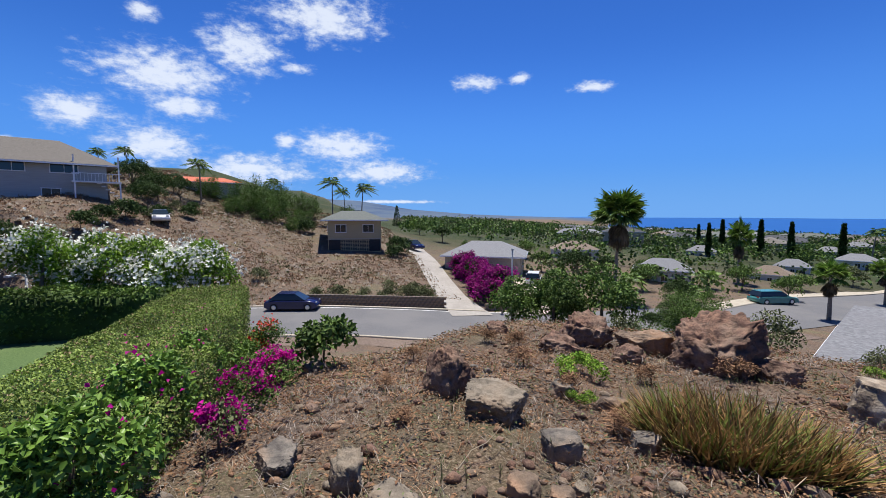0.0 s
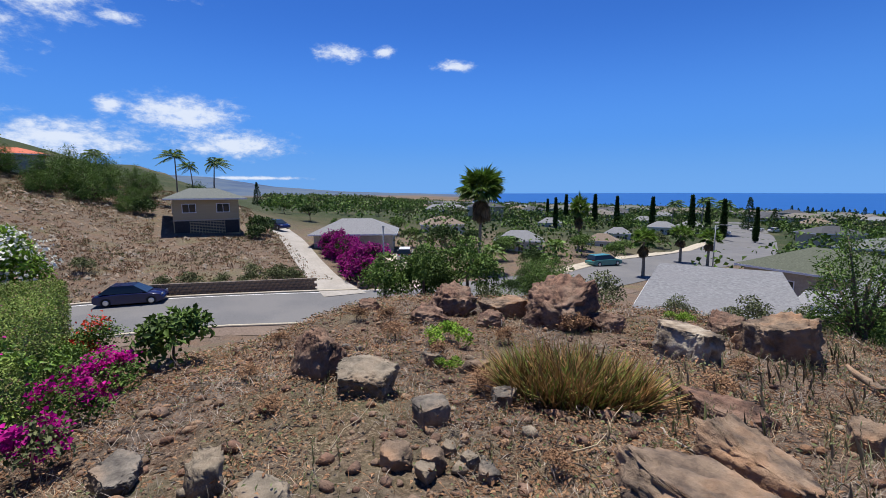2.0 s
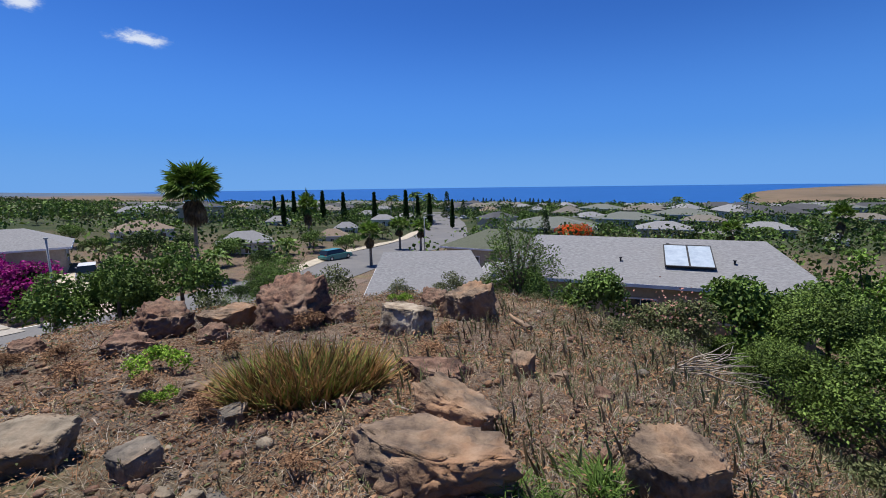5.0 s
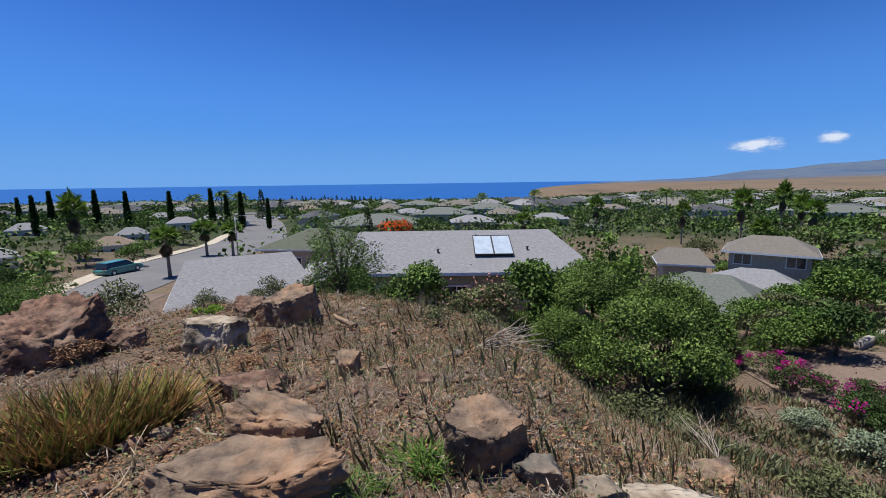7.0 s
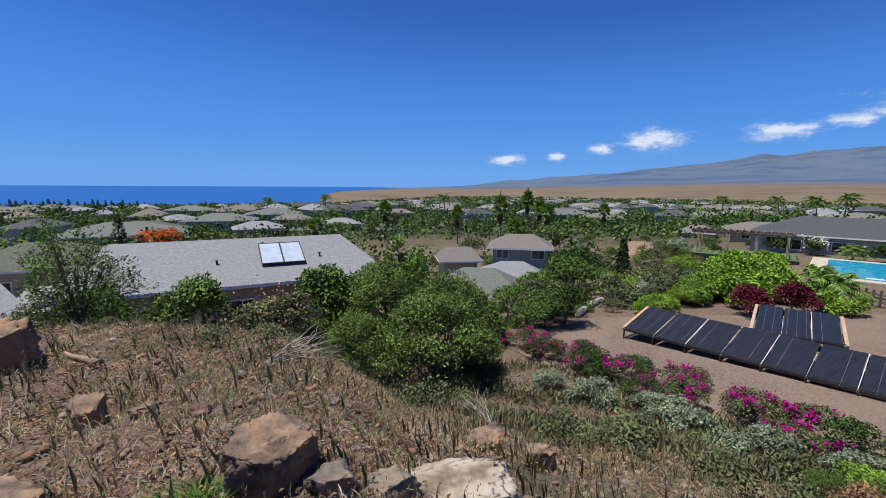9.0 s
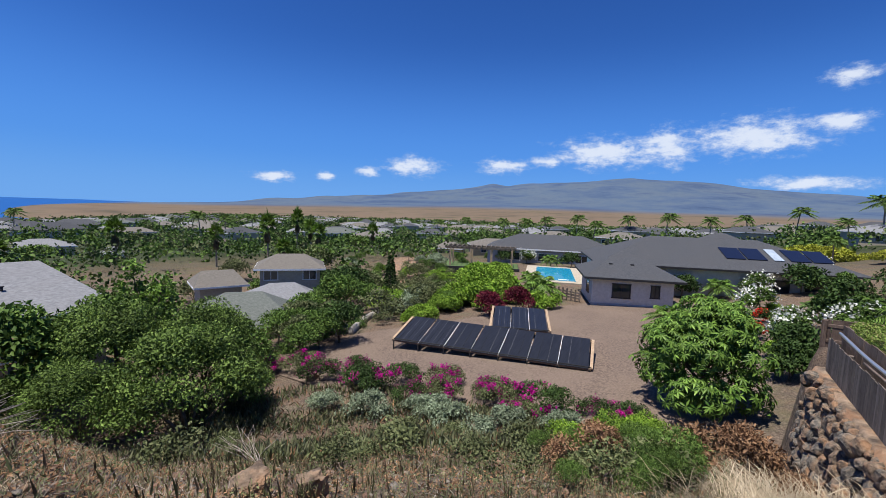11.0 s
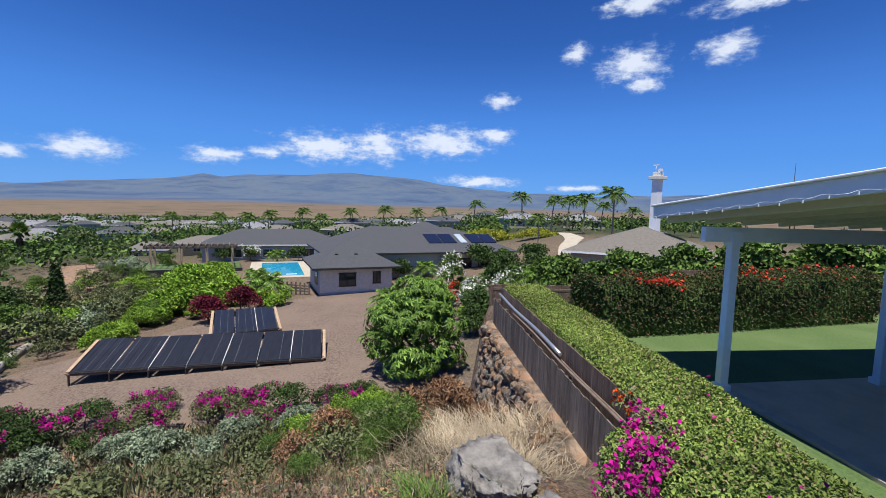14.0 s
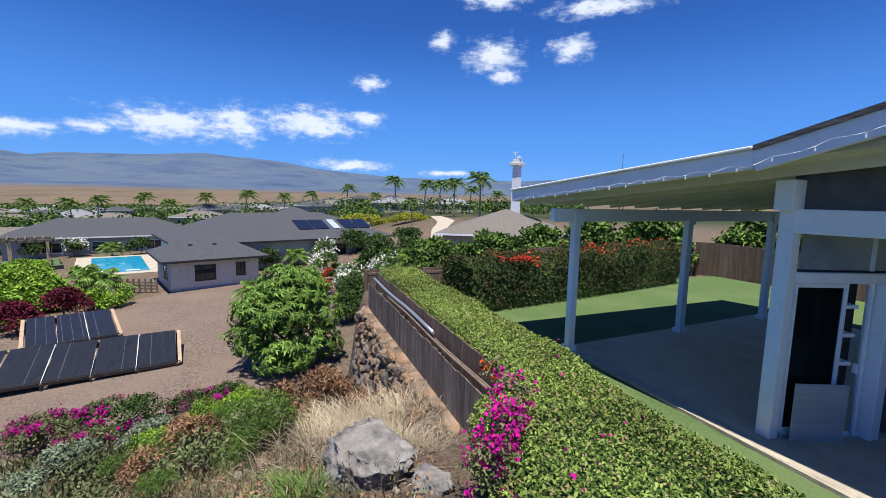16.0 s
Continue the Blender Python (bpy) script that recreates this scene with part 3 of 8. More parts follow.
# ---- plants: one function a kind ----
def broad_tree(seed, height, width, leaves, leaf, mat, name="tree", label="broad green garden tree with a dense leafy crown", trunk=0.35, blobs=16, category="tree", flower=None, flowers=0, bare=0.35, open_crown=0.25):
    leaves, leaf = int(leaves * 1.05), leaf * 0.88
    r = np.random.default_rng(seed)
    t = thing(name, Matrix(), label, category)
    bm = bmesh.new()
    th = height * bare
    add_tube(bm, [(0, 0, -0.3), (0.02 * height, 0, th * 0.5), (0, 0.03 * height, th)], [0.035 * height, 0.026 * height, 0.02 * height])
    bl = heap(r, blobs, width * 0.5 * 0.76, width * 0.5 * 0.76, height * (1 - bare * 0.8), width * (0.2 if blobs < 40 else 0.14), z0=height * bare * 0.55, top=1.0 if blobs < 40 else 1.06)
    for b in bl[:7]:
        add_tube(bm, [(0, 0.03 * height, th * 0.9), (b[0] * 0.5, b[1] * 0.5, (th + b[2]) * 0.5), (b[0], b[1], b[2])], [0.016 * height, 0.011 * height, 0.004 * height], 5)
    part("trunk", bm, M["bark"], t)
    P, N = ball_points(leaves, bl, r, low=-0.5, inner=open_crown)
    part("crown", leaf_mesh("crown", P, N, leaf, leaf * 0.55, M[mat], r), parent=t)
    if flower:
        P, N = ball_points(flowers, bl, r, low=0.1, inner=0.02)
        part("blossom", leaf_mesh("blossom", P + N * leaf * 0.3, N, leaf * 0.8, leaf * 0.7, M[flower], r), parent=t)
    return t


def bush(seed, w, d, h, leaves, leaf, mat, label, name="shrub", category="shrub", flower=None, flowers=0, flower_size=None, clusters=6, blobs=12, narrow=0.55, droop=0.2, spread=0.085):
    r = np.random.default_rng(seed)
    t = thing(name, Matrix(), label, category)
    leaves, leaf, flower_size = int(leaves * 1.0), leaf * 0.88, flower_size or leaf
    bl = heap(r, blobs, w * 0.36, d * 0.36, h * 1.0, min(w, d, h * 1.6) * 0.24, z0=-0.06 * h)
    bm = bmesh.new()
    add_tube(bm, [(0, 0, -0.2), (0.03 * w, 0, h * 0.3), (0, 0.03 * d, h * 0.6)], [0.03 * h, 0.022 * h, 0.01 * h], 6)
    part("stem", bm, M["bark"], t)
    P, N = ball_points(leaves, bl, r, low=-0.6, inner=0.45)
    P[:, 2] = np.maximum(P[:, 2], 0.02)
    part("foliage", leaf_mesh("foliage", P, N, leaf, leaf * narrow, M[mat], r, droop), parent=t)
    if flower:
        fs = flower_size or leaf
        c = r.choice(len(P), clusters)
        k = r.choice(c, flowers)
        Q = P[k] + r.normal(size=(flowers, 3)) * min(w, h) * spread
        part("blossom", leaf_mesh("blossom", Q + N[k] * fs * 0.8, N[k], fs, fs * 0.85, M[flower], r, 0.0), parent=t)
    return t


def spray_tree(seed, height, width, sprays, per, leaf, mat, name, label, narrow=0.35, bare=0.08, category="tree", loose=0.075, lumps=7):
    """A tree of many leafy sprays that reach out unevenly."""
    r = np.random.default_rng(seed)
    t = thing(name, Matrix(), label, category)
    d = unit(r.normal(size=(sprays, 3)))
    d[:, 2] = np.abs(d[:, 2]) * 1.15 - 0.12
    d = unit(d)
    L0 = unit(r.normal(size=(lumps, 3)) + [0, 0, 0.5])
    lump = np.max(np.clip(d @ L0.T, 0, 1) ** 5, 1)
    reach = (0.62 + 0.42 * lump) * r.uniform(0.8, 1.12, sprays)
    end = d * reach[:, None] * [width / 2, width / 2, height * (1 - bare)] + [0, 0, height * bare]
    base = np.array([0, 0, height * bare * 0.8])
    bm = bmesh.new()
    add_tube(bm, [(0, 0, -0.4), (0.02 * width, 0, height * bare), (0, 0, height * 0.45)], [0.03 * height, 0.024 * height, 0.008 * height], 7)
    for e in end[:12]:
        add_tube(bm, [tuple(base), tuple(base + (e - base) * 0.45 + [0, 0, 0.05 * height]), tuple(base + (e - base) * 0.95)], [0.014 * height, 0.009 * height, 0.003 * height], 5)
    part("trunk", bm, M["bark"], t)
    n = sprays * per
    s = 1 - 0.6 * r.random(n) ** 1.7
    k = np.repeat(np.arange(sprays), per)
    P = base + (end[k] - base) * s[:, None] + r.normal(size=(n, 3)) * width * loose * (1.25 - s)[:, None] * 1.6
    P[:, 2] = np.maximum(P[:, 2], 0.05)
    N = unit(d[k] + r.normal(size=(n, 3)) * 0.35)
    D = unit(d[k] * 0.8 + r.normal(size=(n, 3)) * 0.75 - [0, 0, 0.12])
    ln = leaf * r.uniform(0.6, 1.25, n)
    co, f = leaf_arrays(P, D, unit(N * 1.3 + [0, 0, 0.4] + r.normal(size=(n, 3)) * 0.4), ln, ln * narrow)
    part("crown", mesh_np("crown", co, f, M[mat]), parent=t)
    return t


def fan_frond(r, az, tilt, ln, base):
    """One fan leaf: stalk and spread blades, as leaf arrays."""
    d = np.array([math.cos(az) * math.cos(tilt), math.sin(az) * math.cos(tilt), math.sin(tilt)])
    s = np.array([-math.sin(az), math.cos(az), 0])
    tip = base + d * ln * 0.5
    n = 19
    a = np.linspace(-1.45, 1.45, n)
    D = np.cos(a)[:, None] * d + np.sin(a)[:, None] * s - np.array([0, 0, 0.4]) * (0.35 + np.abs(np.sin(a)))[:, None]
    up = np.cross(d, s) * -1
    P = np.repeat(tip[None], n, 0)
    L = ln * 0.62 * (0.75 + 0.25 * np.cos(a)) * r.uniform(0.9, 1.08, n)
    A = leaf_arrays(P, D, np.repeat(np.array([[0, 0, 1.0]]), n, 0) + up * 0.1, L, L * 0.1)
    B = leaf_arrays(base[None], d[None], np.array([[0, 0, 1.0]]), np.array([ln * 0.56]), np.array([0.06]))
    return A, B


def join(arrs):
    co, fs, k = [], [], 0
    for c, f in arrs:
        co.append(c)
        fs.append(f + k)
        k += len(c)
    return np.concatenate(co), np.concatenate(fs)


def fan_palm(seed, height, crown=1.5, skirt=True, label="tall fan palm with a shaggy skirt of dead fronds", fronds=58):
    r = np.random.default_rng(seed)
    t = thing("fan_palm", Matrix(), label, "palm")
    bm = bmesh.new()
    lean = r.uniform(-0.03, 0.03) * height
    add_tube(bm, [(lean * (i / 8) ** 2, 0, -0.3 + (height + 0.3) * i / 8) for i in range(9)], [0.2 - 0.08 * i / 8 for i in range(9)], 9)
    part("trunk", bm, M["palm_bark"], t)
    top = np.array([lean, 0, height])
    live, dead = [], []
    for i in range(fronds):
        q = i / fronds
        live += fan_frond(r, i * 2.4, 1.35 - 1.75 * q + r.normal() * 0.1, crown * r.uniform(0.85, 1.1), top)
    part("fronds", mesh_np("fronds", *join(live), M["leaf_gloss"]), parent=t)
    if skirt:
        for i in range(26):
            dead += fan_frond(r, i * 2.4, -0.95 - 0.5 * r.random(), crown * r.uniform(0.7, 0.95), top - np.array([0, 0, 0.15 + r.random() * crown * 0.55]))
        part("dead_fronds", mesh_np("dead_fronds", *join(dead), M["frond_dead"]), parent=t)
    return t


def feather_palm(seed, height, crown=2.3, fronds=16, wind=0.5, name="coconut_palm", label="slender coconut palm with wind-blown feathery fronds", mat="leaf"):
    r = np.random.default_rng(seed)
    t = thing(name, Matrix(), label, "palm")
    bm = bmesh.new()
    c = r.uniform(0.03, 0.1) * height
    add_tube(bm, [(c * (i / 8) ** 2, 0, -0.3 + (height + 0.3) * i / 8) for i in range(9)], [0.14 - 0.06 * i / 8 for i in range(9)], 7)
    part("trunk", bm, M["palm_bark"], t)
    top = np.array([c, 0, height])
    arrs = []
    for i in range(fronds):
        az = i * 2.4 + r.normal() * 0.15
        up = 1.25 - 1.5 * (i / fronds)
        ln = crown * r.uniform(0.85, 1.1)
        n = 15
        s = np.linspace(0.05, 1, n)
        d0 = np.array([math.cos(az) * math.cos(up), math.sin(az) * math.cos(up), math.sin(up)])
        pts = top + s[:, None] * ln * d0 + (s ** 2)[:, None] * ln * np.array([wind * 0.5, -wind * 0.3, -0.55])
        tan = unit(np.gradient(pts, axis=0))
        side = unit(np.cross(tan, np.array([0, 0, 1.0])))
        ll = ln * 0.3 * np.sin(np.pi * np.clip(s * 0.9 + 0.08, 0, 1)) + 0.05
        for sg in (1, -1):
            D = side * sg + tan * 0.6 - np.array([0, 0, 0.45])
            arrs.append(leaf_arrays(pts, D, np.tile([0, 0, 1.0], (n, 1)), ll, np.full(n, ln * 0.045)))
        arrs.append(leaf_arrays(pts[:-1], np.diff(pts, axis=0), np.tile([0, 0, 1.0], (n - 1, 1)), np.linalg.norm(np.diff(pts, axis=0), axis=1) * 1.1, np.full(n - 1, 0.05)))
    part("fronds", mesh_np("fronds", *join(arrs), M[mat]), parent=t)
    return t


def column_tree(seed, height, w, name="cypress", label="narrow dark columnar cypress", mat="leaf_dark", cone=False, leaves=900):
    r = np.random.default_rng(seed)
    t = thing(name, Matrix(), label, "tree")
    bm = bmesh.new()
    add_tube(bm, [(0, 0, -0.3), (0, 0, height * 0.5), (0, 0, height * 0.95)], [0.02 * height, 0.012 * height, 0.004 * height], 6)
    part("trunk", bm, M["bark"], t)
    q = r.random(leaves) ** (1.6 if cone else 1.0)
    z = height * (0.05 + 0.95 * q)
    prof = (1 - q) ** 0.8 if cone else np.minimum(1, (1 - q) * 1.5) ** 0.8 * (0.6 + 0.4 * np.minimum(1, q * 4))
    if cone:
        prof = prof * (0.65 + 0.35 * np.abs(np.sin(q * 26)))
    a = r.uniform(0, 2 * np.pi, leaves)
    rad = w * 0.5 * prof * r.uniform(0.7, 1.08, leaves)
    P = np.stack([rad * np.cos(a), rad * np.sin(a), z], 1)
    N = unit(np.stack([np.cos(a), np.sin(a), np.full(leaves, 0.7 if not cone else 0.1)], 1))
    part("crown", leaf_mesh("crown", P, N, height * 0.055, height * 0.028, M[mat], r, -0.3 if not cone else 0.1, 0.4), parent=t)
    return t


def place(proto, x, y, scale=1.0, rz=None, dz=0.0, label="", sz=None):
    """A copy of a plant at x, y on the ground."""
    ob = copy_thing(proto, Matrix.Translation((x, y, gz(x, y) + dz)) @ Matrix.Rotation(rng.uniform(0, 6.28) if rz is None else rz, 4, "Z") @ Matrix.Diagonal((scale, scale, sz or scale, 1)))
    if label:
        ob["label"] = label
    return ob


def settle(ob, x, y, rz=0.0, scale=1.0, dz=0.0):
    ob.matrix_basis = Matrix.Translation((x, y, gz(x, y) + dz)) @ Matrix.Rotation(rz, 4, "Z") @ Matrix.Diagonal((scale, scale, scale, 1))
    return ob


# ---- the land ----
def rough_noise(x, y):
    """Small unevenness of the near ground."""
    a = np.sin(x * 2.1 + 1.3 * np.sin(y * 1.7)) * np.cos(y * 2.6 + np.sin(x * 1.1)) * 0.04
    b = np.sin(x * 5.3 + y * 3.1) * np.cos(y * 6.1 - x * 2.2) * 0.022
    c = np.sin(x * 13.1 - y * 7.7) * np.cos(y * 15.3 + x * 5.2) * 0.012
    return a + b + c


def soil(x, y):
    x, y = np.asarray(x, float), np.asarray(y, float)
    d = np.hypot(x, y)
    w = sm(16, 10, d) * sm(-1.3, -0.6, y + 0.2)
    big = np.sin(x * 0.23) * np.cos(y * 0.19 + 1) * 0.35 * sm(46, 60, d) * sm(400, 200, d) * (x < -44)
    far = (np.sin(x * 0.004 + np.sin(y * 0.003) * 2) * np.cos(y * 0.005) * 9 + np.sin(x * 0.011 - y * 0.009) * 4) * sm(1500, 3500, d) * sm(15, 40, np.degrees(np.arctan2(x, y)))
    return ground(x, y) + rough_noise(x, y) * w + big + far


def make_land():
    rs = np.concatenate([[0.0], np.geomspace(0.5, 30, 150), np.geomspace(30.9, 4920, 120)])
    az = np.concatenate([np.linspace(-125, 170, 520), np.linspace(172, 233, 30)])
    az = np.radians(az)
    na = len(az)
    X, Y = rs[:, None] * np.sin(az)[None], rs[:, None] * np.cos(az)[None]
    co = np.stack([X, Y, soil(X, Y)], -1)
    i, j = np.arange(len(rs) - 1)[:, None] * na, np.arange(na)[None]
    j2 = (j + 1) % na
    f = np.stack([i + j, i + j2, i + na + j2, i + na + j], -1).reshape(-1, 4)
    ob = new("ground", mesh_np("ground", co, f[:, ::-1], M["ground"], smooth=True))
    tagged(ob, "dry brown rocky soil falling to a green town and golden plain", "ground", kind="structure")
    n = 40
    xs, ys = np.linspace(-4900, 1500, n), np.linspace(300, 4900, n)
    X, Y = np.meshgrid(xs, ys)
    co = np.stack([X, Y, np.full_like(X, SEA)], -1)
    i, j = np.arange(n - 1)[:, None] * n, np.arange(n - 1)[None]
    f = np.stack([i + j, i + j + 1, i + n + j + 1, i + n + j], -1).reshape(-1, 4)
    tagged(new("water", mesh_np("water", co, f, M["sea"])), "deep blue open sea reaching the horizon", "sea", kind="structure")


make_land()


def strip(name, line, widths, mat, lift=0.04, label="", category="", kind="structure", steps=6, offset=0.0, thick=0.0):
    """A band that follows a line over the ground; offset shifts it to its right."""
    pts = [Vector((*p, 0)) for p in line]
    P = []
    for a in range(len(pts) - 1):
        p0, p1, p2, p3 = pts[max(a - 1, 0)], pts[a], pts[a + 1], pts[min(a + 2, len(pts) - 1)]
        for k in range(steps + (a == len(pts) - 2)):
            t = k / steps
            P.append((0.5 * ((2 * p1) + (p2 - p0) * t + (2 * p0 - 5 * p1 + 4 * p2 - p3) * t * t + (3 * p1 - p0 - 3 * p2 + p3) * t ** 3), widths[a] * (1 - t) + widths[min(a + 1, len(widths) - 1)] * t))
    co, n = [], 7
    for i, (p, w) in enumerate(P):
        d = (P[min(i + 1, len(P) - 1)][0] - P[max(i - 1, 0)][0]).normalized()
        s = Vector((d.y, -d.x, 0))
        for k in range(n):
            q = p + s * (offset + w * (k / (n - 1) - 0.5))
            co.append((q.x, q.y, float(soil(q.x, q.y)) + lift))
    m = len(P)
    i, j = np.arange(m - 1)[:, None] * n, np.arange(n - 1)[None]
    f = np.stack([i + j, i + j + 1, i + n + j + 1, i + n + j], -1).reshape(-1, 4)
    ob = new(name, mesh_np(name, co, f, mat, smooth=True))
    if thick:
        so = ob.modifiers.new("thickness", "SOLIDIFY")
        so.thickness, so.offset = thick, -1
    return tagged(ob, label, category, kind=kind)


ROAD = [(-37.4, -16), (-36.2, -5), (-33.9, 4), (-31.2, 12), (-29.6, 22), (-31, 36), (-34.5, 54), (-36, 72), (-41, 95), (-50, 120), (-60, 145), (-75, 176), (-92, 204)]
RW = [10.6, 10.2, 9.6, 9.0, 9.0, 9.5, 10.5, 11.5, 12, 12, 12, 12, 12]
strip("road", ROAD, RW, M["asphalt"], 0.05, "grey asphalt street curving downhill", "street")
strip("verge", ROAD[:6], [2.2] * 6, M["gravel"], 0.03, "dusty gravel verge beside the street", "verge", offset=6.0)
strip("kerb_near", ROAD[:6], [0.22] * 6, M["kerb"], 0.14, "pale concrete kerb along the street", "kerb", offset=4.75, thick=0.16)
strip("kerb_far", ROAD[:4], [0.24] * 4, M["kerb"], 0.16, "pale concrete kerb along the street", "kerb", offset=-4.75, thick=0.18)
strip("road_line", ROAD[:5], [0.13] * 5, M["line"], 0.065, "white painted edge line", "road marking", offset=-4.3)
strip("pavement", [(-33.5, 34), (-40.5, 54), (-43, 72), (-48, 95), (-57, 118)], [2.0] * 5, M["kerb"], 0.12, "pale concrete pavement", "pavement", thick=0.12)
strip("driveway", [(-34.3, 11.9), (-42, 12.4), (-50.5, 13.2), (-62, 14.0), (-76, 15.0)], [3.6, 3.1, 3.1, 3.2, 3.2], M["concrete"], 0.09, "long pale concrete driveway climbing the hillside", "driveway")
strip("driveway_side", [(-33.6, 17.5), (-38.5, 19), (-44, 22.5), (-50.5, 26)], [4.0, 4.6, 5.5, 6.5], M["kerb"], 0.09, "short pale concrete driveway", "driveway")
strip("driveway_right", [(52, -17), (60.7, -20), (70, -24), (86, -27)], [2.0, 2.4, 3, 3], M["kerb"], 0.1, "pale concrete drive between gardens", "driveway")
strip("driveway_far", [(20, 128), (26, 145), (33, 170)], [9, 9, 9], M["asphalt"], 0.1, "grey side street in the town", "street")
strip("track", [(30, 21), (37, 28), (44, 34), (54, 42), (66, 52)], [1.6, 2.0, 2.6, 3.4, 4], M["rock_tan"], 0.06, "bare dry earth track in the gully", "track")


def drape(name, xs, lo, hi, mat, lift, label, category, n=60, step=0.0):
    """A sheet over the ground between two curves in y."""
    x = np.linspace(*xs, n)
    t = np.linspace(0, 1, n)
    X = np.repeat(x[:, None], n, 1)
    a, b = lo(x)[:, None], hi(x)[:, None]
    Y = a + (b - a) * t[None]
    co = np.stack([X, Y, ground(X, Y) + lift], -1)
    i, j = np.arange(n - 1)[:, None] * n, np.arange(n - 1)[None]
    f = np.stack([i + j, i + n + j, i + n + j + 1, i + j + 1], -1).reshape(-1, 4)
    return tagged(new(name, mesh_np(name, co, f, mat, smooth=True)), label, category, kind="structure")


drape("gravel_yard", (13.5, 46), lambda x: np.interp(x, [13.5, 16, 20, 30, 46], [8, 1.5, -1.6, -3, -8]), lambda x: np.interp(x, [13.5, 17, 22, 30, 38, 46], [18.5, 21, 21, 16.5, 11.5, 6]), M["gravel"], 0.05, "reddish-brown cinder gravel yard", "yard")
drape("lawn", (-13.2, 12.7), lambda x: 0 * x - 15.8, lambda x: 0 * x - 3.0, M["turf"], 0.03, "short bright green turf lawn", "lawn", n=40)

# ---- patio and house corner by the lawn ----
UX, UY = 0.957, 0.29
LINE0 = Vector((6.95, -4.05, 0))
UV = Vector((UX, UY, 0))
VV = Vector((0.105, -0.9945, 0))


def pt(s, v, z):
    """A place on the patio: s metres back along the front edge, v metres in."""
    q = LINE0 - UV * s + VV * v
    return Vector((q.x, q.y, z))


SLAB = -2.65


def prism(name, pts, z0, z1, mat, parent=None, label=""):
    bm = bmesh.new()
    lo = [bm.verts.new((p.x, p.y, z0)) for p in pts]
    hi = [bm.verts.new((p.x, p.y, z1)) for p in pts]
    n = len(pts)
    bm.faces.new(hi)
    bm.faces.new(lo[::-1])
    for i in range(n):
        bm.faces.new((lo[i], lo[(i + 1) % n], hi[(i + 1) % n], hi[i]))
    bmesh.ops.recalc_face_normals(bm, faces=bm.faces[:])
    return part(name, bm, mat, parent, label)


tagged(prism("patio_floor", [Vector((6.72, -4.8, 0)), Vector((-4.0, -5.36, 0)), Vector((-4.0, -12.2, 0)), Vector((7.6, -11.6, 0))], LAWN - 0.1, SLAB, M["slab"]), "grey concrete patio slab in the shade", "floor", kind="structure")
tagged(prism("patio_edge", [Vector((6.74, -4.6, 0)), Vector((-4.0, -5.16, 0)), Vector((-4.0, -5.357, 0)), Vector((6.74, -4.797, 0))], LAWN - 0.1, SLAB + 0.004, M["kerb"]), "pale concrete edging along the patio", "edging", kind="structure")


def beam(name, a, b, w, h, mat, parent=None, label="", bevel=0.008):
    """A straight timber from a to b (centre line), w wide and h tall."""
    a, b = Vector(a), Vector(b)
    d = (b - a)
    m = Matrix.Translation((a + b) / 2) @ d.to_track_quat("X", "Z").to_matrix().to_4x4()
    bm = bmesh.new()
    add_box(bm, (0, 0, 0), (d.length, w, h), m=m)
    if bevel:
        bmesh.ops.bevel(bm, geom=bm.edges[:], offset=bevel, segments=1, affect="EDGES")
    return part(name, bm, mat, parent, label)


def patio_cover():
    t = thing("patio_cover", Matrix(), "white timber patio cover with pale rafters and square posts", "patio cover")
    for (x, y) in ((6.5, -4.62), (6.8, -7.5), (7.12, -10.35)):
        p = beam("post", (x, y, SLAB), (x, y, -0.32), 0.13, 0.13, M["white"], t)
        box_part("post_foot", (x, y, SLAB + 0.05), (0.19, 0.19, 0.1), M["white"], p, bevel=0.01)
        box_part("post_bracket", (x, y, -0.3), (0.2, 0.17, 0.22), M["white"], p, bevel=0.012)
    beam("header_beam", (6.44, -4.1, -0.24), (7.2, -11.2, -0.24), 0.1, 0.22, M["white"], t)
    rise = 0.116
    east, west, back = pt(-0.12, -0.34, 0.03) * 1.08, pt(3.5, -0.34, 0.03 + rise * 3.64) * 0.95, pt(-0.5, 7.3, -0.02)
    inner = pt(7.2, 7.3, 0.03 + rise * 7.3)
    front = pt(7.2, -0.1, 0.03 + rise * 7.3) * 0.9
    drop = Vector((0, 0, -0.075))
    for k in range(10):
        f = (k + 0.35) / 10
        beam("rafter", east.lerp(back, f) + drop, front.lerp(inner, f) + drop, 0.06, 0.13, M["cream"], t)
    bm = bmesh.new()
    lo = [east, west, front, inner, back]
    v0 = [bm.verts.new(p) for p in lo]
    v1 = [bm.verts.new(p + Vector((0, 0, 0.07))) for p in lo]
    bm.faces.new(v0)
    bm.faces.new(v1[::-1])
    for i in range(5):
        bm.faces.new((v0[i], v1[i], v1[(i + 1) % 5], v0[(i + 1) % 5]))
    bmesh.ops.recalc_face_normals(bm, faces=bm.faces[:])
    part("roof_deck", bm, M["cream"], t)
    lip = Vector((0, 0.02, 0.035))
    beam("fascia", east + lip, west + lip, 0.045, 0.2, M["white"], t)
    beam("fascia", east + Vector((0.02, 0, 0.035)), back + Vector((0.02, 0, 0.035)), 0.045, 0.2, M["white"], t)
    beam("roof_edge", east + Vector((0, 0.05, 0.15)), west + Vector((0, 0.05, 0.15)), 0.1, 0.03, M["white"], t, "bright white drip edge")
    return t


patio_cover()


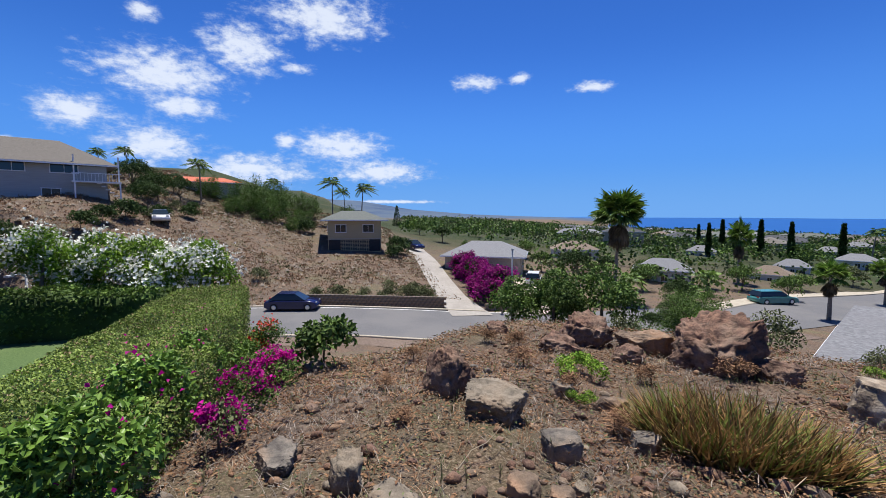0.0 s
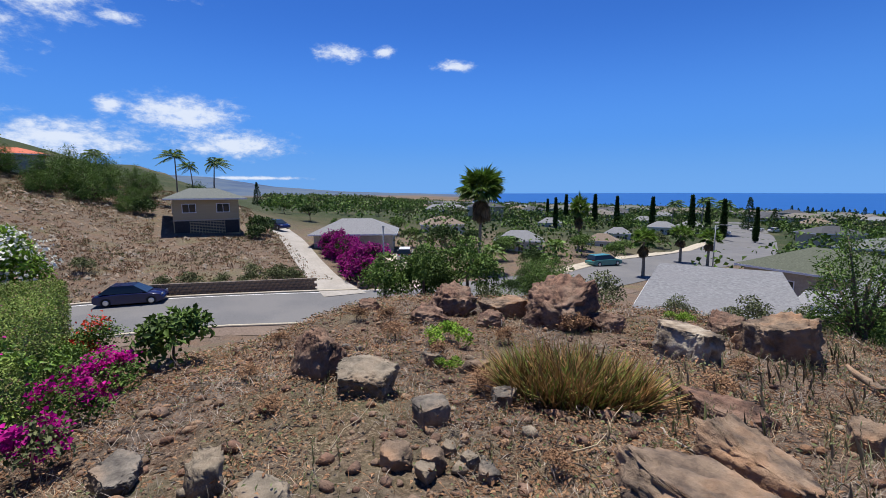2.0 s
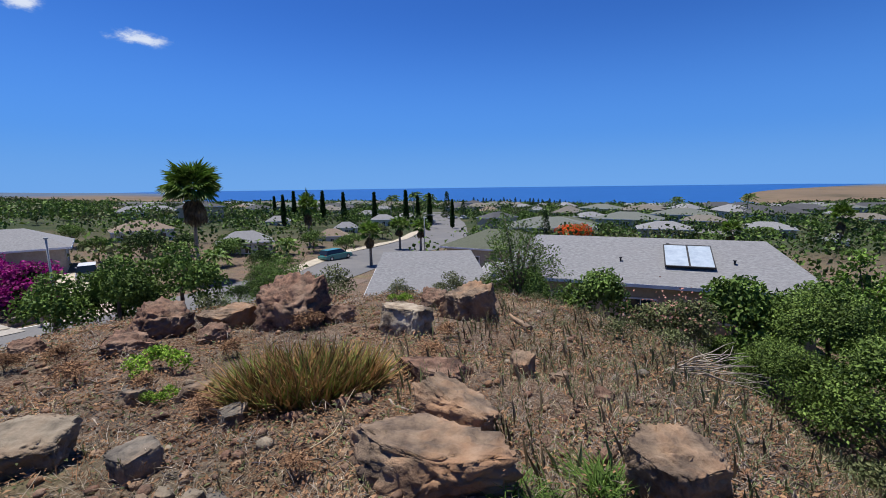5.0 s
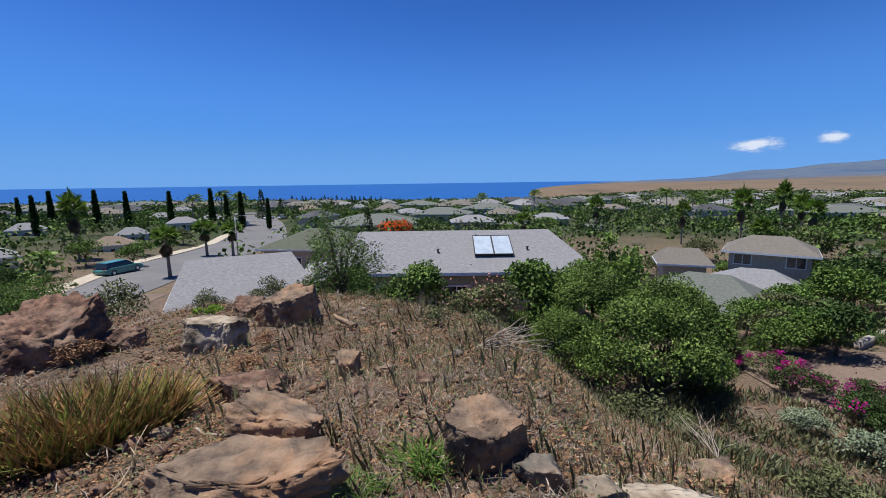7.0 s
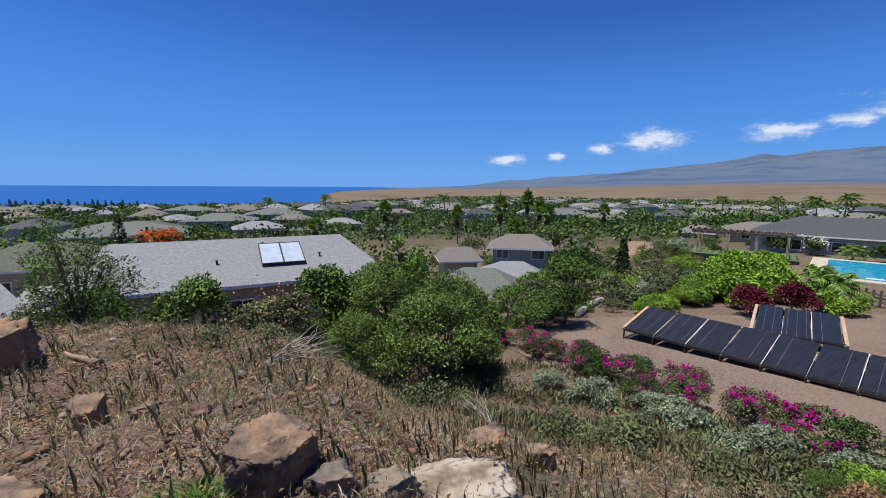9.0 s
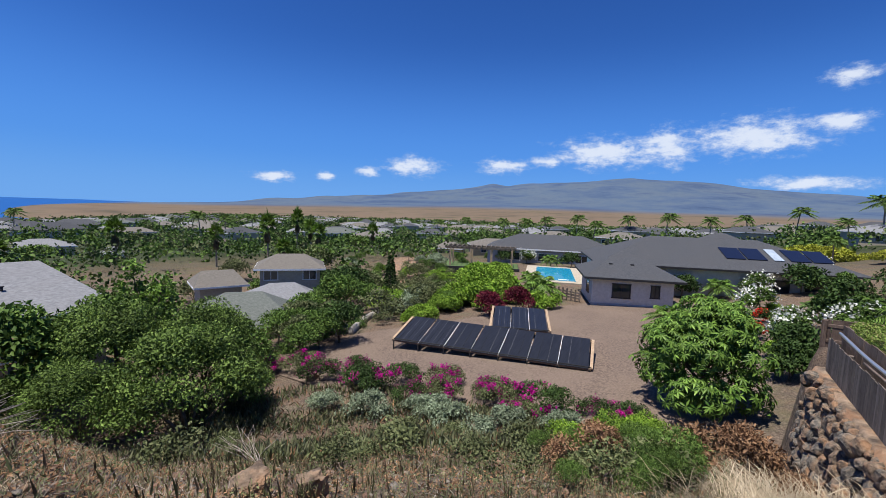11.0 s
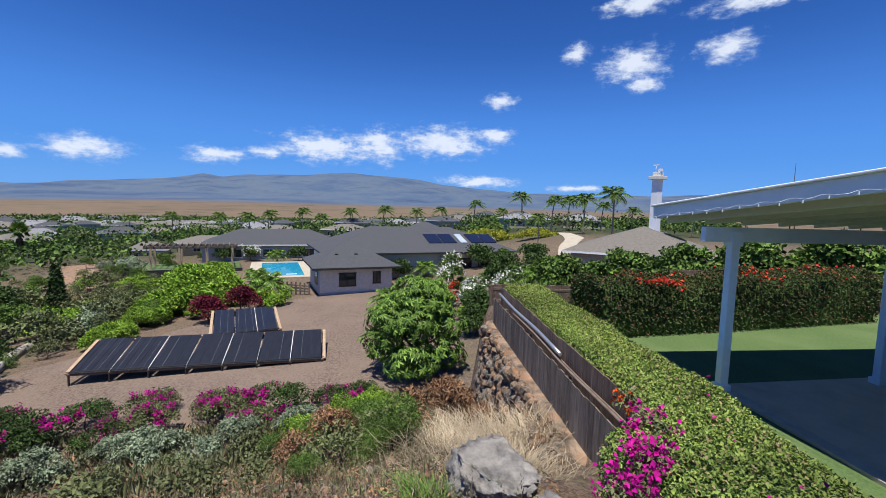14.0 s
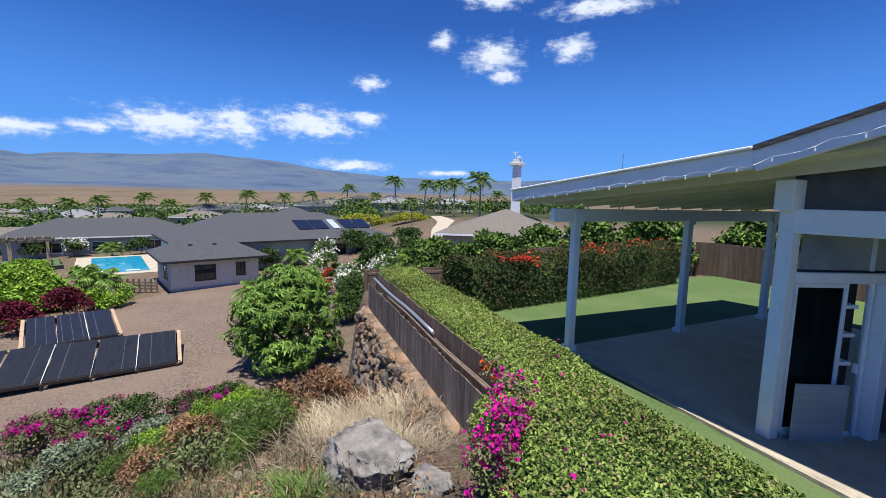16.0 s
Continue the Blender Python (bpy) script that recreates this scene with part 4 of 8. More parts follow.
def main_roof():
    """Steeper house roof that carries on from the patio cover."""
    t = thing("house_roof", Matrix(), "white-edged house roof with dark shingles rising over the patio", "roof")
    s0, s1, sl = 3.5, 9.5, 0.3
    z0 = 0.03 + 0.116 * 3.64
    beam("fascia", pt(s0, -0.36, z0 + 0.02) * 0.95, pt(s1, -0.36, z0 + 0.02 + sl * (s1 - s0)) * 0.78, 0.05, 0.22, M["white"], t)
    bm = bmesh.new()
    lo = [pt(s0, -0.42, z0 + 0.13) * 0.95, pt(s1, -0.42, z0 + 0.13 + sl * (s1 - s0)) * 0.78, pt(s1, 7.3, z0 + 0.13 + sl * (s1 - s0)), pt(s0, 7.3, z0 + 0.13)]
    v0 = [bm.verts.new(p) for p in lo]
    v1 = [bm.verts.new(p + Vector((0, 0, 0.05))) for p in lo]
    bm.faces.new(v0)
    bm.faces.new(v1[::-1])
    for i in range(4):
        bm.faces.new((v0[i], v1[i], v1[(i + 1) % 4], v0[(i + 1) % 4]))
    bmesh.ops.recalc_face_normals(bm, faces=bm.faces[:])
    part("shingles", bm, M["roof_dark"], t, "dark shingle layer")
    for k in range(3):
        v = 0.2 + 0.9 * k
        beam("rafter", pt(s0, v, z0 + 0.0), pt(s1, v, z0 + sl * (s1 - s0)), 0.07, 0.15, M["cream"], t)
    return t


main_roof()


def house_corner():
    """Glazed corner of the house that opens on the patio."""
    t = thing("house_corner", Matrix(), "white-framed glass doors in the shaded corner of a house", "house")
    c = Vector((3.42, -5.16, 0))
    e = Vector((2.98, -6.62, 0))
    far = Vector((1.9, -11.3, 0))
    d = (e - c).normalized()
    beam("corner_post", (c.x, c.y, SLAB), (c.x, c.y, -0.05), 0.14, 0.16, M["white"], t)
    beam("corner_bracket", (c.x, c.y, -0.05), (c.x, c.y, 0.28), 0.3, 0.2, M["white"], t)
    beam("lintel", (c.x, c.y, -0.16), (c.x - UX * 5, c.y - UY * 5, -0.16), 0.16, 0.26, M["white"], t)
    beam("lintel", c + Vector((0, 0, -0.16)), e + Vector((0, 0, -0.16)), 0.14, 0.24, M["white"], t)
    beam("transom_rail", c + d * 0.08 + Vector((0, 0, -0.78)), e + Vector((0, 0, -0.78)), 0.12, 0.12, M["white"], t)
    beam("end_post", e + Vector((0, 0, SLAB)), e + Vector((0, 0, -0.05)), 0.16, 0.2, M["dark_wall"], t)
    up = lambda q, z: q + Vector((0, 0, z))
    p = beam("transom_pane", up(c + d * 0.16, -0.5), up(e - d * 0.1, -0.5), 0.012, 0.4, M["transom"], t, "glass with a pale reflection put into its colour", bevel=0)
    for z in (-0.71, -0.29):
        beam("glazing_bead", up(c + d * 0.1, z), up(e - d * 0.08, z), 0.03, 0.03, M["black_trim"], p, bevel=0)
    for k in (0.3, 0.56, 0.98, 1.3):
        beam("glazing_bar", up(c + d * k - UV * -0.02, -0.7), up(c + d * k - UV * -0.02, -0.3), 0.03, 0.03 if k != 0.98 else 0.1, M["white"] if k in (0.3, 0.98) else M["black_trim"], p, bevel=0)
    a, b = c + d * 0.14, c + d * 0.72
    dr = beam("sliding_door", up(a, -1.72), up(b, -1.72), 0.012, 1.7, M["clear"], t, "dark green-tinted door glass", bevel=0)
    for q in (a, b):
        beam("stile", up(q, -2.6), up(q, -0.84), 0.05, 0.05, M["white"], dr)
    beam("rail", up(a, -2.58), up(b, -2.58), 0.05, 0.08, M["white"], dr)
    beam("rail", up(a, -0.87), up(b, -0.87), 0.05, 0.05, M["white"], dr)
    beam("door_pull", up(b + UV * 0.06, -1.86), up(b + UV * 0.06, -1.62), 0.03, 0.03, M["white"], dr)
    beam("door_track", up(a, SLAB + 0.015), up(e, SLAB + 0.015), 0.12, 0.03, M["metal"], t)
    beam("door_jamb", up(c + d * 1.16, SLAB), up(c + d * 1.16, -0.84), 0.16, 0.22, M["white"], t)
    beam("jamb_stop", up(c + d * 1.03, SLAB), up(c + d * 1.03, -0.84), 0.05, 0.04, M["white"], t)
    beam("latch", up(c + d * 1.0 + UV * 0.03, -1.9), up(c + d * 1.0 + UV * 0.03, -1.78), 0.03, 0.05, M["white"], t)
    # gable filling, run on out of view to stop stray sun, and walls behind
    bm = bmesh.new()
    q = c - UV * 5.4
    face = [(c.x, c.y, -0.03), (q.x, q.y, -0.03), (q.x, q.y, 2.05), (c.x, c.y, 0.44)]
    v0 = [bm.verts.new(p) for p in face]
    v1 = [bm.verts.new((p[0] + 0.02, p[1] - 0.08, p[2])) for p in face]
    bm.faces.new(v0)
    bm.faces.new(v1[::-1])
    for i in range(4):
        bm.faces.new((v0[i], v0[(i + 1) % 4], v1[(i + 1) % 4], v1[i]))
    bmesh.ops.recalc_face_normals(bm, faces=bm.faces[:])
    part("gable_board", bm, M["dark_wall"], t)
    # unseen wall added to keep the sun from coming in under the roof
    beam("sun_stop_wall", c - UV * 5.4 + Vector((0, 0, -0.35)), c - UV * 5.4 + VV * 7 + Vector((0, 0, -0.35)), 0.15, 4.6, M["dark_wall"], t)
    beam("side_wall", e + Vector((0, 0, -1.35)), far + Vector((0, 0, -1.35)), 0.18, 2.6, M["dark_wall"], t)
    beam("gable_side", c + d * 0.1 + Vector((0, 0, 0.35)), far + Vector((0, 0, 0.35)), 0.1, 0.75, M["dark_wall"], t)
    k = Vector((-1.8, -0.545, 0))
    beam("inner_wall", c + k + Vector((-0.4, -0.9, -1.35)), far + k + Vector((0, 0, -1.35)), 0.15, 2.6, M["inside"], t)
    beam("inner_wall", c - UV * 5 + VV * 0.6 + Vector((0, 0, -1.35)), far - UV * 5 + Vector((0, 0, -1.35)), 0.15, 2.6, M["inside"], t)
    sh = c + d * 0.78 + UV * 0.1
    # black block stands in for the dark of the room behind the gap
    beam("dark_gap_block", up(sh + UV * 0.2 - d * 0.1, -1.72), up(sh + UV * 0.2 + d * 0.4, -1.72), 0.2, 1.8, M["black_trim"], t, bevel=0)
    for i in range(4):
        beam("shelf", sh + Vector((0, 0, -2.1 + 0.33 * i)), sh + d * 0.16 + Vector((0, 0, -2.1 + 0.33 * i)), 0.2, 0.04, M["white"], t, bevel=0)
    return t


house_corner()
tagged(beam("loose_board", Vector((3.26, -5.3, SLAB + 0.34)), Vector((3.06, -5.86, SLAB + 0.34)), 0.018, 0.68, M["wall_grey"], bevel=0.003), "plain grey board propped at the foot of a glass door", "board")


def string_lights():
    t = thing("string_lights", Matrix(), "white string lights looped along the fascia board", "lights")
    bm = bmesh.new()
    P = []
    knee, ends = pt(3.5, -0.42, 0.5) * 0.945, (pt(-0.1, -0.4, 0.07) * 1.07, pt(9.5, -0.42, 2.3) * 0.772)
    for i in range(91):
        k = i / 45 - 1
        p = knee.lerp(ends[0] if k < 0 else ends[1], abs(k))
        P.append(p + Vector((0, 0.05, -0.06 - 0.035 * abs(math.sin(i * 0.8)))))
    add_tube(bm, P, [0.004] * len(P), 4)
    part("cord", bm, M["white"], t)
    for i in range(2, 90, 3):
        box_part("bulb", tuple(P[i] + Vector((0, 0.01, -0.03))), (0.012, 0.012, 0.035), M["white"], t)


string_lights()


# ---- fence, wall and pipes below the hedge ----
def board_fence(name, a, b, z_top, z_bot, mat, label, board=0.14, gap=0.006, r=None, ragged=0.02, rails=True):
    r = r or np.random.default_rng(3)
    t = thing(name, Matrix(), label, "fence")
    a, b = Vector(a), Vector(b)
    d = b - a
    n = int(d.length / board)
    rz = math.atan2(d.y, d.x)
    meshes = []
    for k in range(5):
        bm = bmesh.new()
        h = z_top - z_bot
        add_box(bm, (0, 0, h / 2), (board - gap, 0.018, h))
        for v in bm.verts:
            if v.co.z > h * 0.5:
                v.co.z += r.uniform(-ragged, ragged) * 0.5
        me = bpy.data.meshes.new("board")
        bm.to_mesh(me)
        bm.free()
        me.materials.append(mat)
        meshes.append(me)
    for i in range(n):
        p = a + d * ((i + 0.5) / n)
        ob = part("board", meshes[i % 5], parent=t)
        ob.matrix_basis = Matrix.Translation((p.x, p.y, z_bot + r.uniform(-ragged, ragged))) @ Matrix.Rotation(rz + r.uniform(-0.02, 0.02), 4, "Z") @ Matrix.Rotation(r.uniform(-0.012, 0.012), 4, "Y")
    if rails:
        for z in (z_bot + 0.15, z_top - 0.15):
            beam("rail", (a.x, a.y - 0.035, z), (b.x, b.y - 0.035, z), 0.04, 0.08, mat, t)
        for k in range(0, n, 14):
            p = a + d * (k / n)
            beam("post", (p.x, p.y - 0.06, z_bot - 0.1), (p.x, p.y - 0.06, z_top - 0.03), 0.08, 0.08, mat, t)
    return t


FA, FB = (3.75, float(fence_y(3.75)), 0), (10.8, float(fence_y(10.8)), 0)
board_fence("fence", FA, FB, -2.14, -2.78, M["fence"], "weathered grey-brown board fence on a stone wall")
board_fence("screen_fence", (FA[0], FA[1] - 0.2, 0), (FB[0] + 0.1, FB[1] - 0.2, 0), -1.88, -2.7, M["fence_brown"], "brown-stained board fence backing the clipped hedge", board=0.3)
board_fence("boundary_fence", (12.9, -1.9, 0), (12.9, -7.5, 0), -2.15, -2.8, M["fence_brown"], "low brown board fence at the corner of the lawn", board=0.18)
board_fence("boundary_fence", (12.9, -7.5, 0), (12.9, -14.8, 0), -1.6, -2.8, M["fence_brown"], "brown board fence at the back of the lawn", board=0.18)
board_fence("boundary_fence", (12.9, -14.8, 0), (2.0, -16.2, 0), -1.45, -2.8, M["fence_brown"], "brown board fence at the back of the lawn", board=0.18)


def pipes():
    for dy, z0, rad, m, lab, x1 in ((-0.1, -2.02, 0.028, "metal", "shiny metal pipe lying along the fence", 10.6), (-0.06, -2.09, 0.018, "rust_pipe", "thin brown pipe lying along the fence", 9.0), (-0.13, -2.12, 0.016, "rust_pipe", "thin brown pipe lying along the fence", 8.2)):
        bm = bmesh.new()
        xs = [x1 - (x1 - 3.9) * i / 10 for i in range(11)] if m != "metal" else [10.6 - 4.4 * i / 8 for i in range(9)]
        add_tube(bm, [(x, float(fence_y(x)) + dy, z0 + 0.015 * math.sin(x * 1.9)) for x in xs], [rad] * len(xs), 8)
        tagged(part("pipe", bm, M[m]), lab, "pipe")


pipes()


# ---- clipped hedge: a dark core and leaves all over it ----
def clipped_hedge(name, label, line, z_top, z_bot, leaves, leaf, mat, flower=None, flowers=0, wob=0.05, flower_patches=None, seed=5, fsize=None, side_frac=0.45):
    """line: rows of x, y of outer edge, x, y of inner edge along its length."""
    r = np.random.default_rng(seed)
    t = thing(name, Matrix(), label, "hedge")
    line = np.asarray(line, float)
    seg = np.concatenate([[0], np.cumsum(np.linalg.norm(np.diff((line[:, :2] + line[:, 2:]) / 2, axis=0), axis=1))])

    def at_s(s, w, ins=0.0):
        q = np.stack([np.interp(s, seg, line[:, k]) for k in range(4)], -1)
        w = ins + (1 - 2 * ins) * w
        return q[:, :2] * (1 - w[:, None]) + q[:, 2:] * w[:, None]

    def zt(s, w):
        base = np.interp(s, seg, z_top)
        return base + wob * (np.sin(s * 2.3 + w * 4) * 0.5 + np.sin(s * 5.1 - w * 7) * 0.35) - 0.1 * np.maximum(0, np.abs(w - 0.5) * 2 - 0.75) * 2

    n = 90
    S = np.linspace(0, seg[-1], n)
    ring = []
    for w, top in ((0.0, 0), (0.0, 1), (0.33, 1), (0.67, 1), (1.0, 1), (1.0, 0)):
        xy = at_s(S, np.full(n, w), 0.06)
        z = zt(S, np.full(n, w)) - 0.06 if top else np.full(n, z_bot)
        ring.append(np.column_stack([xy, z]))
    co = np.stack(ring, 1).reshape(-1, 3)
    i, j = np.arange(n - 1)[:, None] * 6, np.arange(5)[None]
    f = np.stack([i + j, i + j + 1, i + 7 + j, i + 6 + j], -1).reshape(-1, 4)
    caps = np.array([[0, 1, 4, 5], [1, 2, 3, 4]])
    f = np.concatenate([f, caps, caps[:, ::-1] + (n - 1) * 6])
    # added solid core in dark leaf colour closes the gaps between the leaves
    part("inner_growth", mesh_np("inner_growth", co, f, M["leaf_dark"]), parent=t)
    k = int(leaves * (1 - side_frac))
    s, w = r.uniform(0, seg[-1], leaves), r.random(leaves)
    side = np.arange(leaves) >= k
    w[side] = (r.random(side.sum()) > 0.4).astype(float) * 1.0
    xy = at_s(s, w)
    z = zt(s, w)
    z[side] = z_bot + (z[side] - z_bot) * r.random(side.sum()) ** 0.7
    ends = r.random(leaves) < 0.05
    s[ends] = np.where(r.random(ends.sum()) < 0.5, 0.0, seg[-1])
    w[ends] = r.random(ends.sum())
    side |= ends
    xy[ends] = at_s(s[ends], w[ends])
    z[ends] = z_bot + (np.interp(s[ends], seg, z_top) - z_bot) * r.random(ends.sum())
    cen = at_s(s, np.full(leaves, 0.5))
    along = unit((line[-1, :2] - line[0, :2])[None])[0]
    cen[ends] = xy[ends] - np.where(s[ends] > 0, 1, -1)[:, None] * along
    out = np.column_stack([unit(xy - cen), np.zeros(leaves)])
    N = np.where(side[:, None], out + [0, 0, 0.3], out * 0.25 * np.abs(w - 0.5)[:, None] + [0, 0, 1.0])
    P = np.column_stack([xy, z]) + unit(N) * (r.random(leaves)[:, None] * 0.07 - 0.03)
    part("foliage", leaf_mesh("foliage", P, unit(N), leaf, leaf * 0.6, M[mat], r, 0.1), parent=t)
    if flower:
        if flower_patches:
            c = r.integers(0, len(flower_patches), flowers)
            fp = np.asarray(flower_patches, float)[c]
            s2 = fp[:, 0] + r.normal(size=flowers) * fp[:, 2]
            w2 = np.clip(fp[:, 1] + r.normal(size=flowers) * 0.22, 0, 1)
        else:
            s2, w2 = r.uniform(0, seg[-1], flowers), r.random(flowers)
        s2 = np.clip(s2, 0, seg[-1])
        xy = at_s(s2, w2)
        P = np.column_stack([xy, zt(s2, w2) + 0.02 + r.random(flowers) * 0.07])
        fs = fsize or leaf
        part("blossom", leaf_mesh("blossom", P, np.tile([0, 0, 1.0], (flowers, 1)), fs, fs * 0.85, M[flower], r, 0.0), parent=t)
    return t


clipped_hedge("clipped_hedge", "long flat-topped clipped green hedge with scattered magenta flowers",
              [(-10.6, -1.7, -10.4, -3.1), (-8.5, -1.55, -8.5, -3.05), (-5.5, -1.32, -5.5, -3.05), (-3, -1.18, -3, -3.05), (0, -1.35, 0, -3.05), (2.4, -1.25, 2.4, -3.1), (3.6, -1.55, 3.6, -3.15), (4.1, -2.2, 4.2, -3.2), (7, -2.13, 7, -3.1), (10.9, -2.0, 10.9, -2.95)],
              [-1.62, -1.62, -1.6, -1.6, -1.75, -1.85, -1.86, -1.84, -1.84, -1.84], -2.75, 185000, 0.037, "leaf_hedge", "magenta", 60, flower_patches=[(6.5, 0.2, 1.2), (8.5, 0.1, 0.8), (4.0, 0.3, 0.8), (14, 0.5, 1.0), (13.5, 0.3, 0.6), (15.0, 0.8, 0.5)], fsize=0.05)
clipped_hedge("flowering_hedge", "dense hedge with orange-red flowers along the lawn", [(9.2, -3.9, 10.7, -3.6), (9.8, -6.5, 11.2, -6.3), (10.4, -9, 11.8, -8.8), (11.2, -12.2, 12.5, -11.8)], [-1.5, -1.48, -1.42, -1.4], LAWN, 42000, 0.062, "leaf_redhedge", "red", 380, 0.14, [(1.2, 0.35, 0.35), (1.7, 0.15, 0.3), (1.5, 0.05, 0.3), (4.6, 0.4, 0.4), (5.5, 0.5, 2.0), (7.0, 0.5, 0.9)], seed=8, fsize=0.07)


def dry_stone_wall():
    t = thing("stone_wall", Matrix(), "rough lava-stone retaining wall with a mortar cap below the fence", "wall")
    r = np.random.default_rng(11)
    n = 40
    xs = np.linspace(3.4, 11.0, n)
    co = []
    for x in xs:
        y = float(fence_y(x))
        g = gz(x, y + 0.5) - 0.4
        co += [(x, y + 0.42, g), (x, y + 0.1, -2.8), (x, y - 0.12, -2.8), (x, y - 0.12, g)]
    i, j = np.arange(n - 1)[:, None] * 4, np.arange(3)[None]
    f = np.stack([i + j, i + 4 + j, i + 5 + j, i + 1 + j], -1).reshape(-1, 4)
    part("core", mesh_np("core", co, f, M["rock_red"]), parent=t)
    cap = []
    for x in xs:
        y = float(fence_y(x))
        cap += [(x, y + 0.17, -2.9), (x, y + 0.12, -2.79), (x, y - 0.1, -2.77), (x, y - 0.1, -2.86)]
    part("cap", mesh_np("cap", cap, f, M["rock_tan"]), parent=t)
    kinds = []
    for k in range(8):
        me = rock_mesh(r, 0.5, 0.5, 0.5, 2, 5, M["rock"] if k % 2 else M["rock_tan"])
        kinds.append(me)
    for x in np.arange(3.5, 10.9, 0.21):
        y = float(fence_y(x))
        g = gz(x, y + 0.5)
        z = -2.92
        while z > max(g, -4.6):
            q = (-2.8 - z) / max(0.4, (-2.8 - g))
            s = r.uniform(0.16, 0.36)
            ob = part("stone", kinds[r.integers(8)], parent=t)
            ob.matrix_basis = Matrix.Translation((x + r.uniform(-0.06, 0.06), y + 0.12 + 0.3 * q + r.uniform(-0.03, 0.05), z)) @ Euler(r.uniform(0, 6, 3)).to_matrix().to_4x4() @ Matrix.Diagonal((s * 1.2, s, s * 0.85, 1))
            z -= s * 0.72


# ---- rocks ----
def rock_mesh(r, a, b, c, sub, cuts, mat, rough=0.05):
    """An angular boulder: a ball cut by planes and roughened."""
    bm = bmesh.new()
    bmesh.ops.create_icosphere(bm, subdivisions=sub, radius=1.0)
    co = np.array([v.co for v in bm.verts])
    if sub > 3:
        sh = r.uniform(0, 40, 3)
        co = co * np.array([1 + 0.42 * noise.noise(Vector(p * 1.3 + sh)) + 0.16 * noise.noise(Vector(p * 2.9 + sh)) for p in co])[:, None]
    planes = [unit(r.normal(size=3)) for _ in range(cuts)]
    if sub > 3:
        planes = [unit(np.array([r.normal() * 0.14, r.normal() * 0.14, 1.0]))] + [np.array([math.cos(q), math.sin(q), 0.15 * r.normal()]) for q in np.arange(5) * 1.257 + r.uniform(-0.35, 0.35, 5)] + planes[:9]
    for i, n in enumerate(planes):
        d = r.uniform(0.5, 0.82) if sub < 4 else (0.95 if mat.name == "red_cinder_rock" else 0.56, r.uniform(0.55, 0.76), r.uniform(0.6, 0.86))[0 if i == 0 else 1 if i < 6 else 2]
        over = co @ n - d
        co -= np.maximum(over, 0)[:, None] * n
    off = r.uniform(0, 50, 3)
    for v, p in zip(bm.verts, co):
        q = Vector(p * 1.7 + off)
        k = 1 + rough * 0.8 * noise.noise(q) + rough * 1.0 * noise.noise(q * 3.1) - rough * 1.5 * abs(noise.noise(q * 5.3)) + rough * 0.9 * noise.noise(q * 13.1) + rough * 0.7 * noise.noise(q * 26)
        v.co = Vector((p[0] * a * k, p[1] * b * k, p[2] * c * k))
    me = bpy.data.meshes.new("rock")
    bm.to_mesh(me)
    bm.free()
    if sub > 3:
        for f in me.polygons:
            f.use_smooth = True
    me.materials.append(mat)
    return me


def boulder(x, y, w, d, h, mat, label, seed, rz=0.0, sink=0.3, cuts=9, rough=0.1, tilt=0.0, flat=0.0, sub=5):
    if max(w, d) < 0.4:
        sub = 4
    r = np.random.default_rng(seed)
    me = rock_mesh(r, w / 2 * 1.4, d / 2 * 1.4, h / 2 * 1.45, sub, cuts, mat, rough)
    if flat:
        for v in me.vertices:
            if v.co.z > h * flat:
                v.co.z = h * flat + (v.co.z - h * flat) * 0.12
    ob = new("boulder", me)
    ob.matrix_basis = Matrix.Translation((x, y, gz(x, y) + h / 2 - sink * h)) @ Matrix.Rotation(rz, 4, "Z") @ Matrix.Rotation(tilt, 4, "X")
    return tagged(ob, label, "boulder", "boulders on the knoll")


dry_stone_wall()
B = boulder
B(-3.93, 1.57, 0.6, 0.48, 0.5, M["rock_pale"], "pale grey flat-topped boulder with a square edge", 1, rz=0.5, flat=0.28, tilt=0.12)
B(-4.68, 1.33, 0.64, 0.52, 0.62, M["rock_red"], "dark crusty lava boulder in shade", 2, rz=0.3, rough=0.1)
B(-2.98, 1.75, 0.32, 0.28, 0.26, M["rock"], "small blue-grey angular rock in dry litter", 3, rz=1.0)
B(-1.25, 3.02, 0.8, 0.46, 0.46, M["rock_tan"], "large tan boulder with a pointed ridge", 24, rz=-0.45, tilt=-0.15, sink=0.28)
B(-1.08, 2.4, 1.1, 0.66, 0.5, M["rock_tan"], "broad low tan slab half buried in soil", 44, rz=0.15, sink=0.42)
B(-2.95, 5.5, 0.82, 0.6, 0.74, M["lichen"], "big squared boulder with white lichen on top", 6, rz=-0.35, flat=0.33, sink=0.28)
B(-2.45, 6.9, 0.84, 0.7, 0.8, M["rock_tan"], "peaked brown boulder with a dark shaded side", 7, rz=0.5, sink=0.28)
B(-6.9, 4.55, 1.0, 0.85, 0.7, M["rock_red"], "rounded hump of reddish lava", 8, rz=0.6, rough=0.12, sink=0.34)
B(-6.35, 3.7, 0.7, 0.55, 0.3, M["rock_red"], "low reddish lava rock beside creeping weeds", 10, rz=0.2, rough=0.1)
B(-5.15, 5.5, 1.15, 0.95, 1.0, M["rock_red"], "jagged mound of reddish lava", 9, rz=0.2, rough=0.13, sink=0.32)
B(-6.0, 5.1, 0.85, 0.7, 0.6, M["rock_tan"], "crumbling brown lava ledge", 31, rz=0.9, rough=0.1)
B(-4.5, 5.9, 0.6, 0.5, 0.36, M["rock_red"], "dark broken lump of lava rock", 33, rz=0.7, rough=0.1)
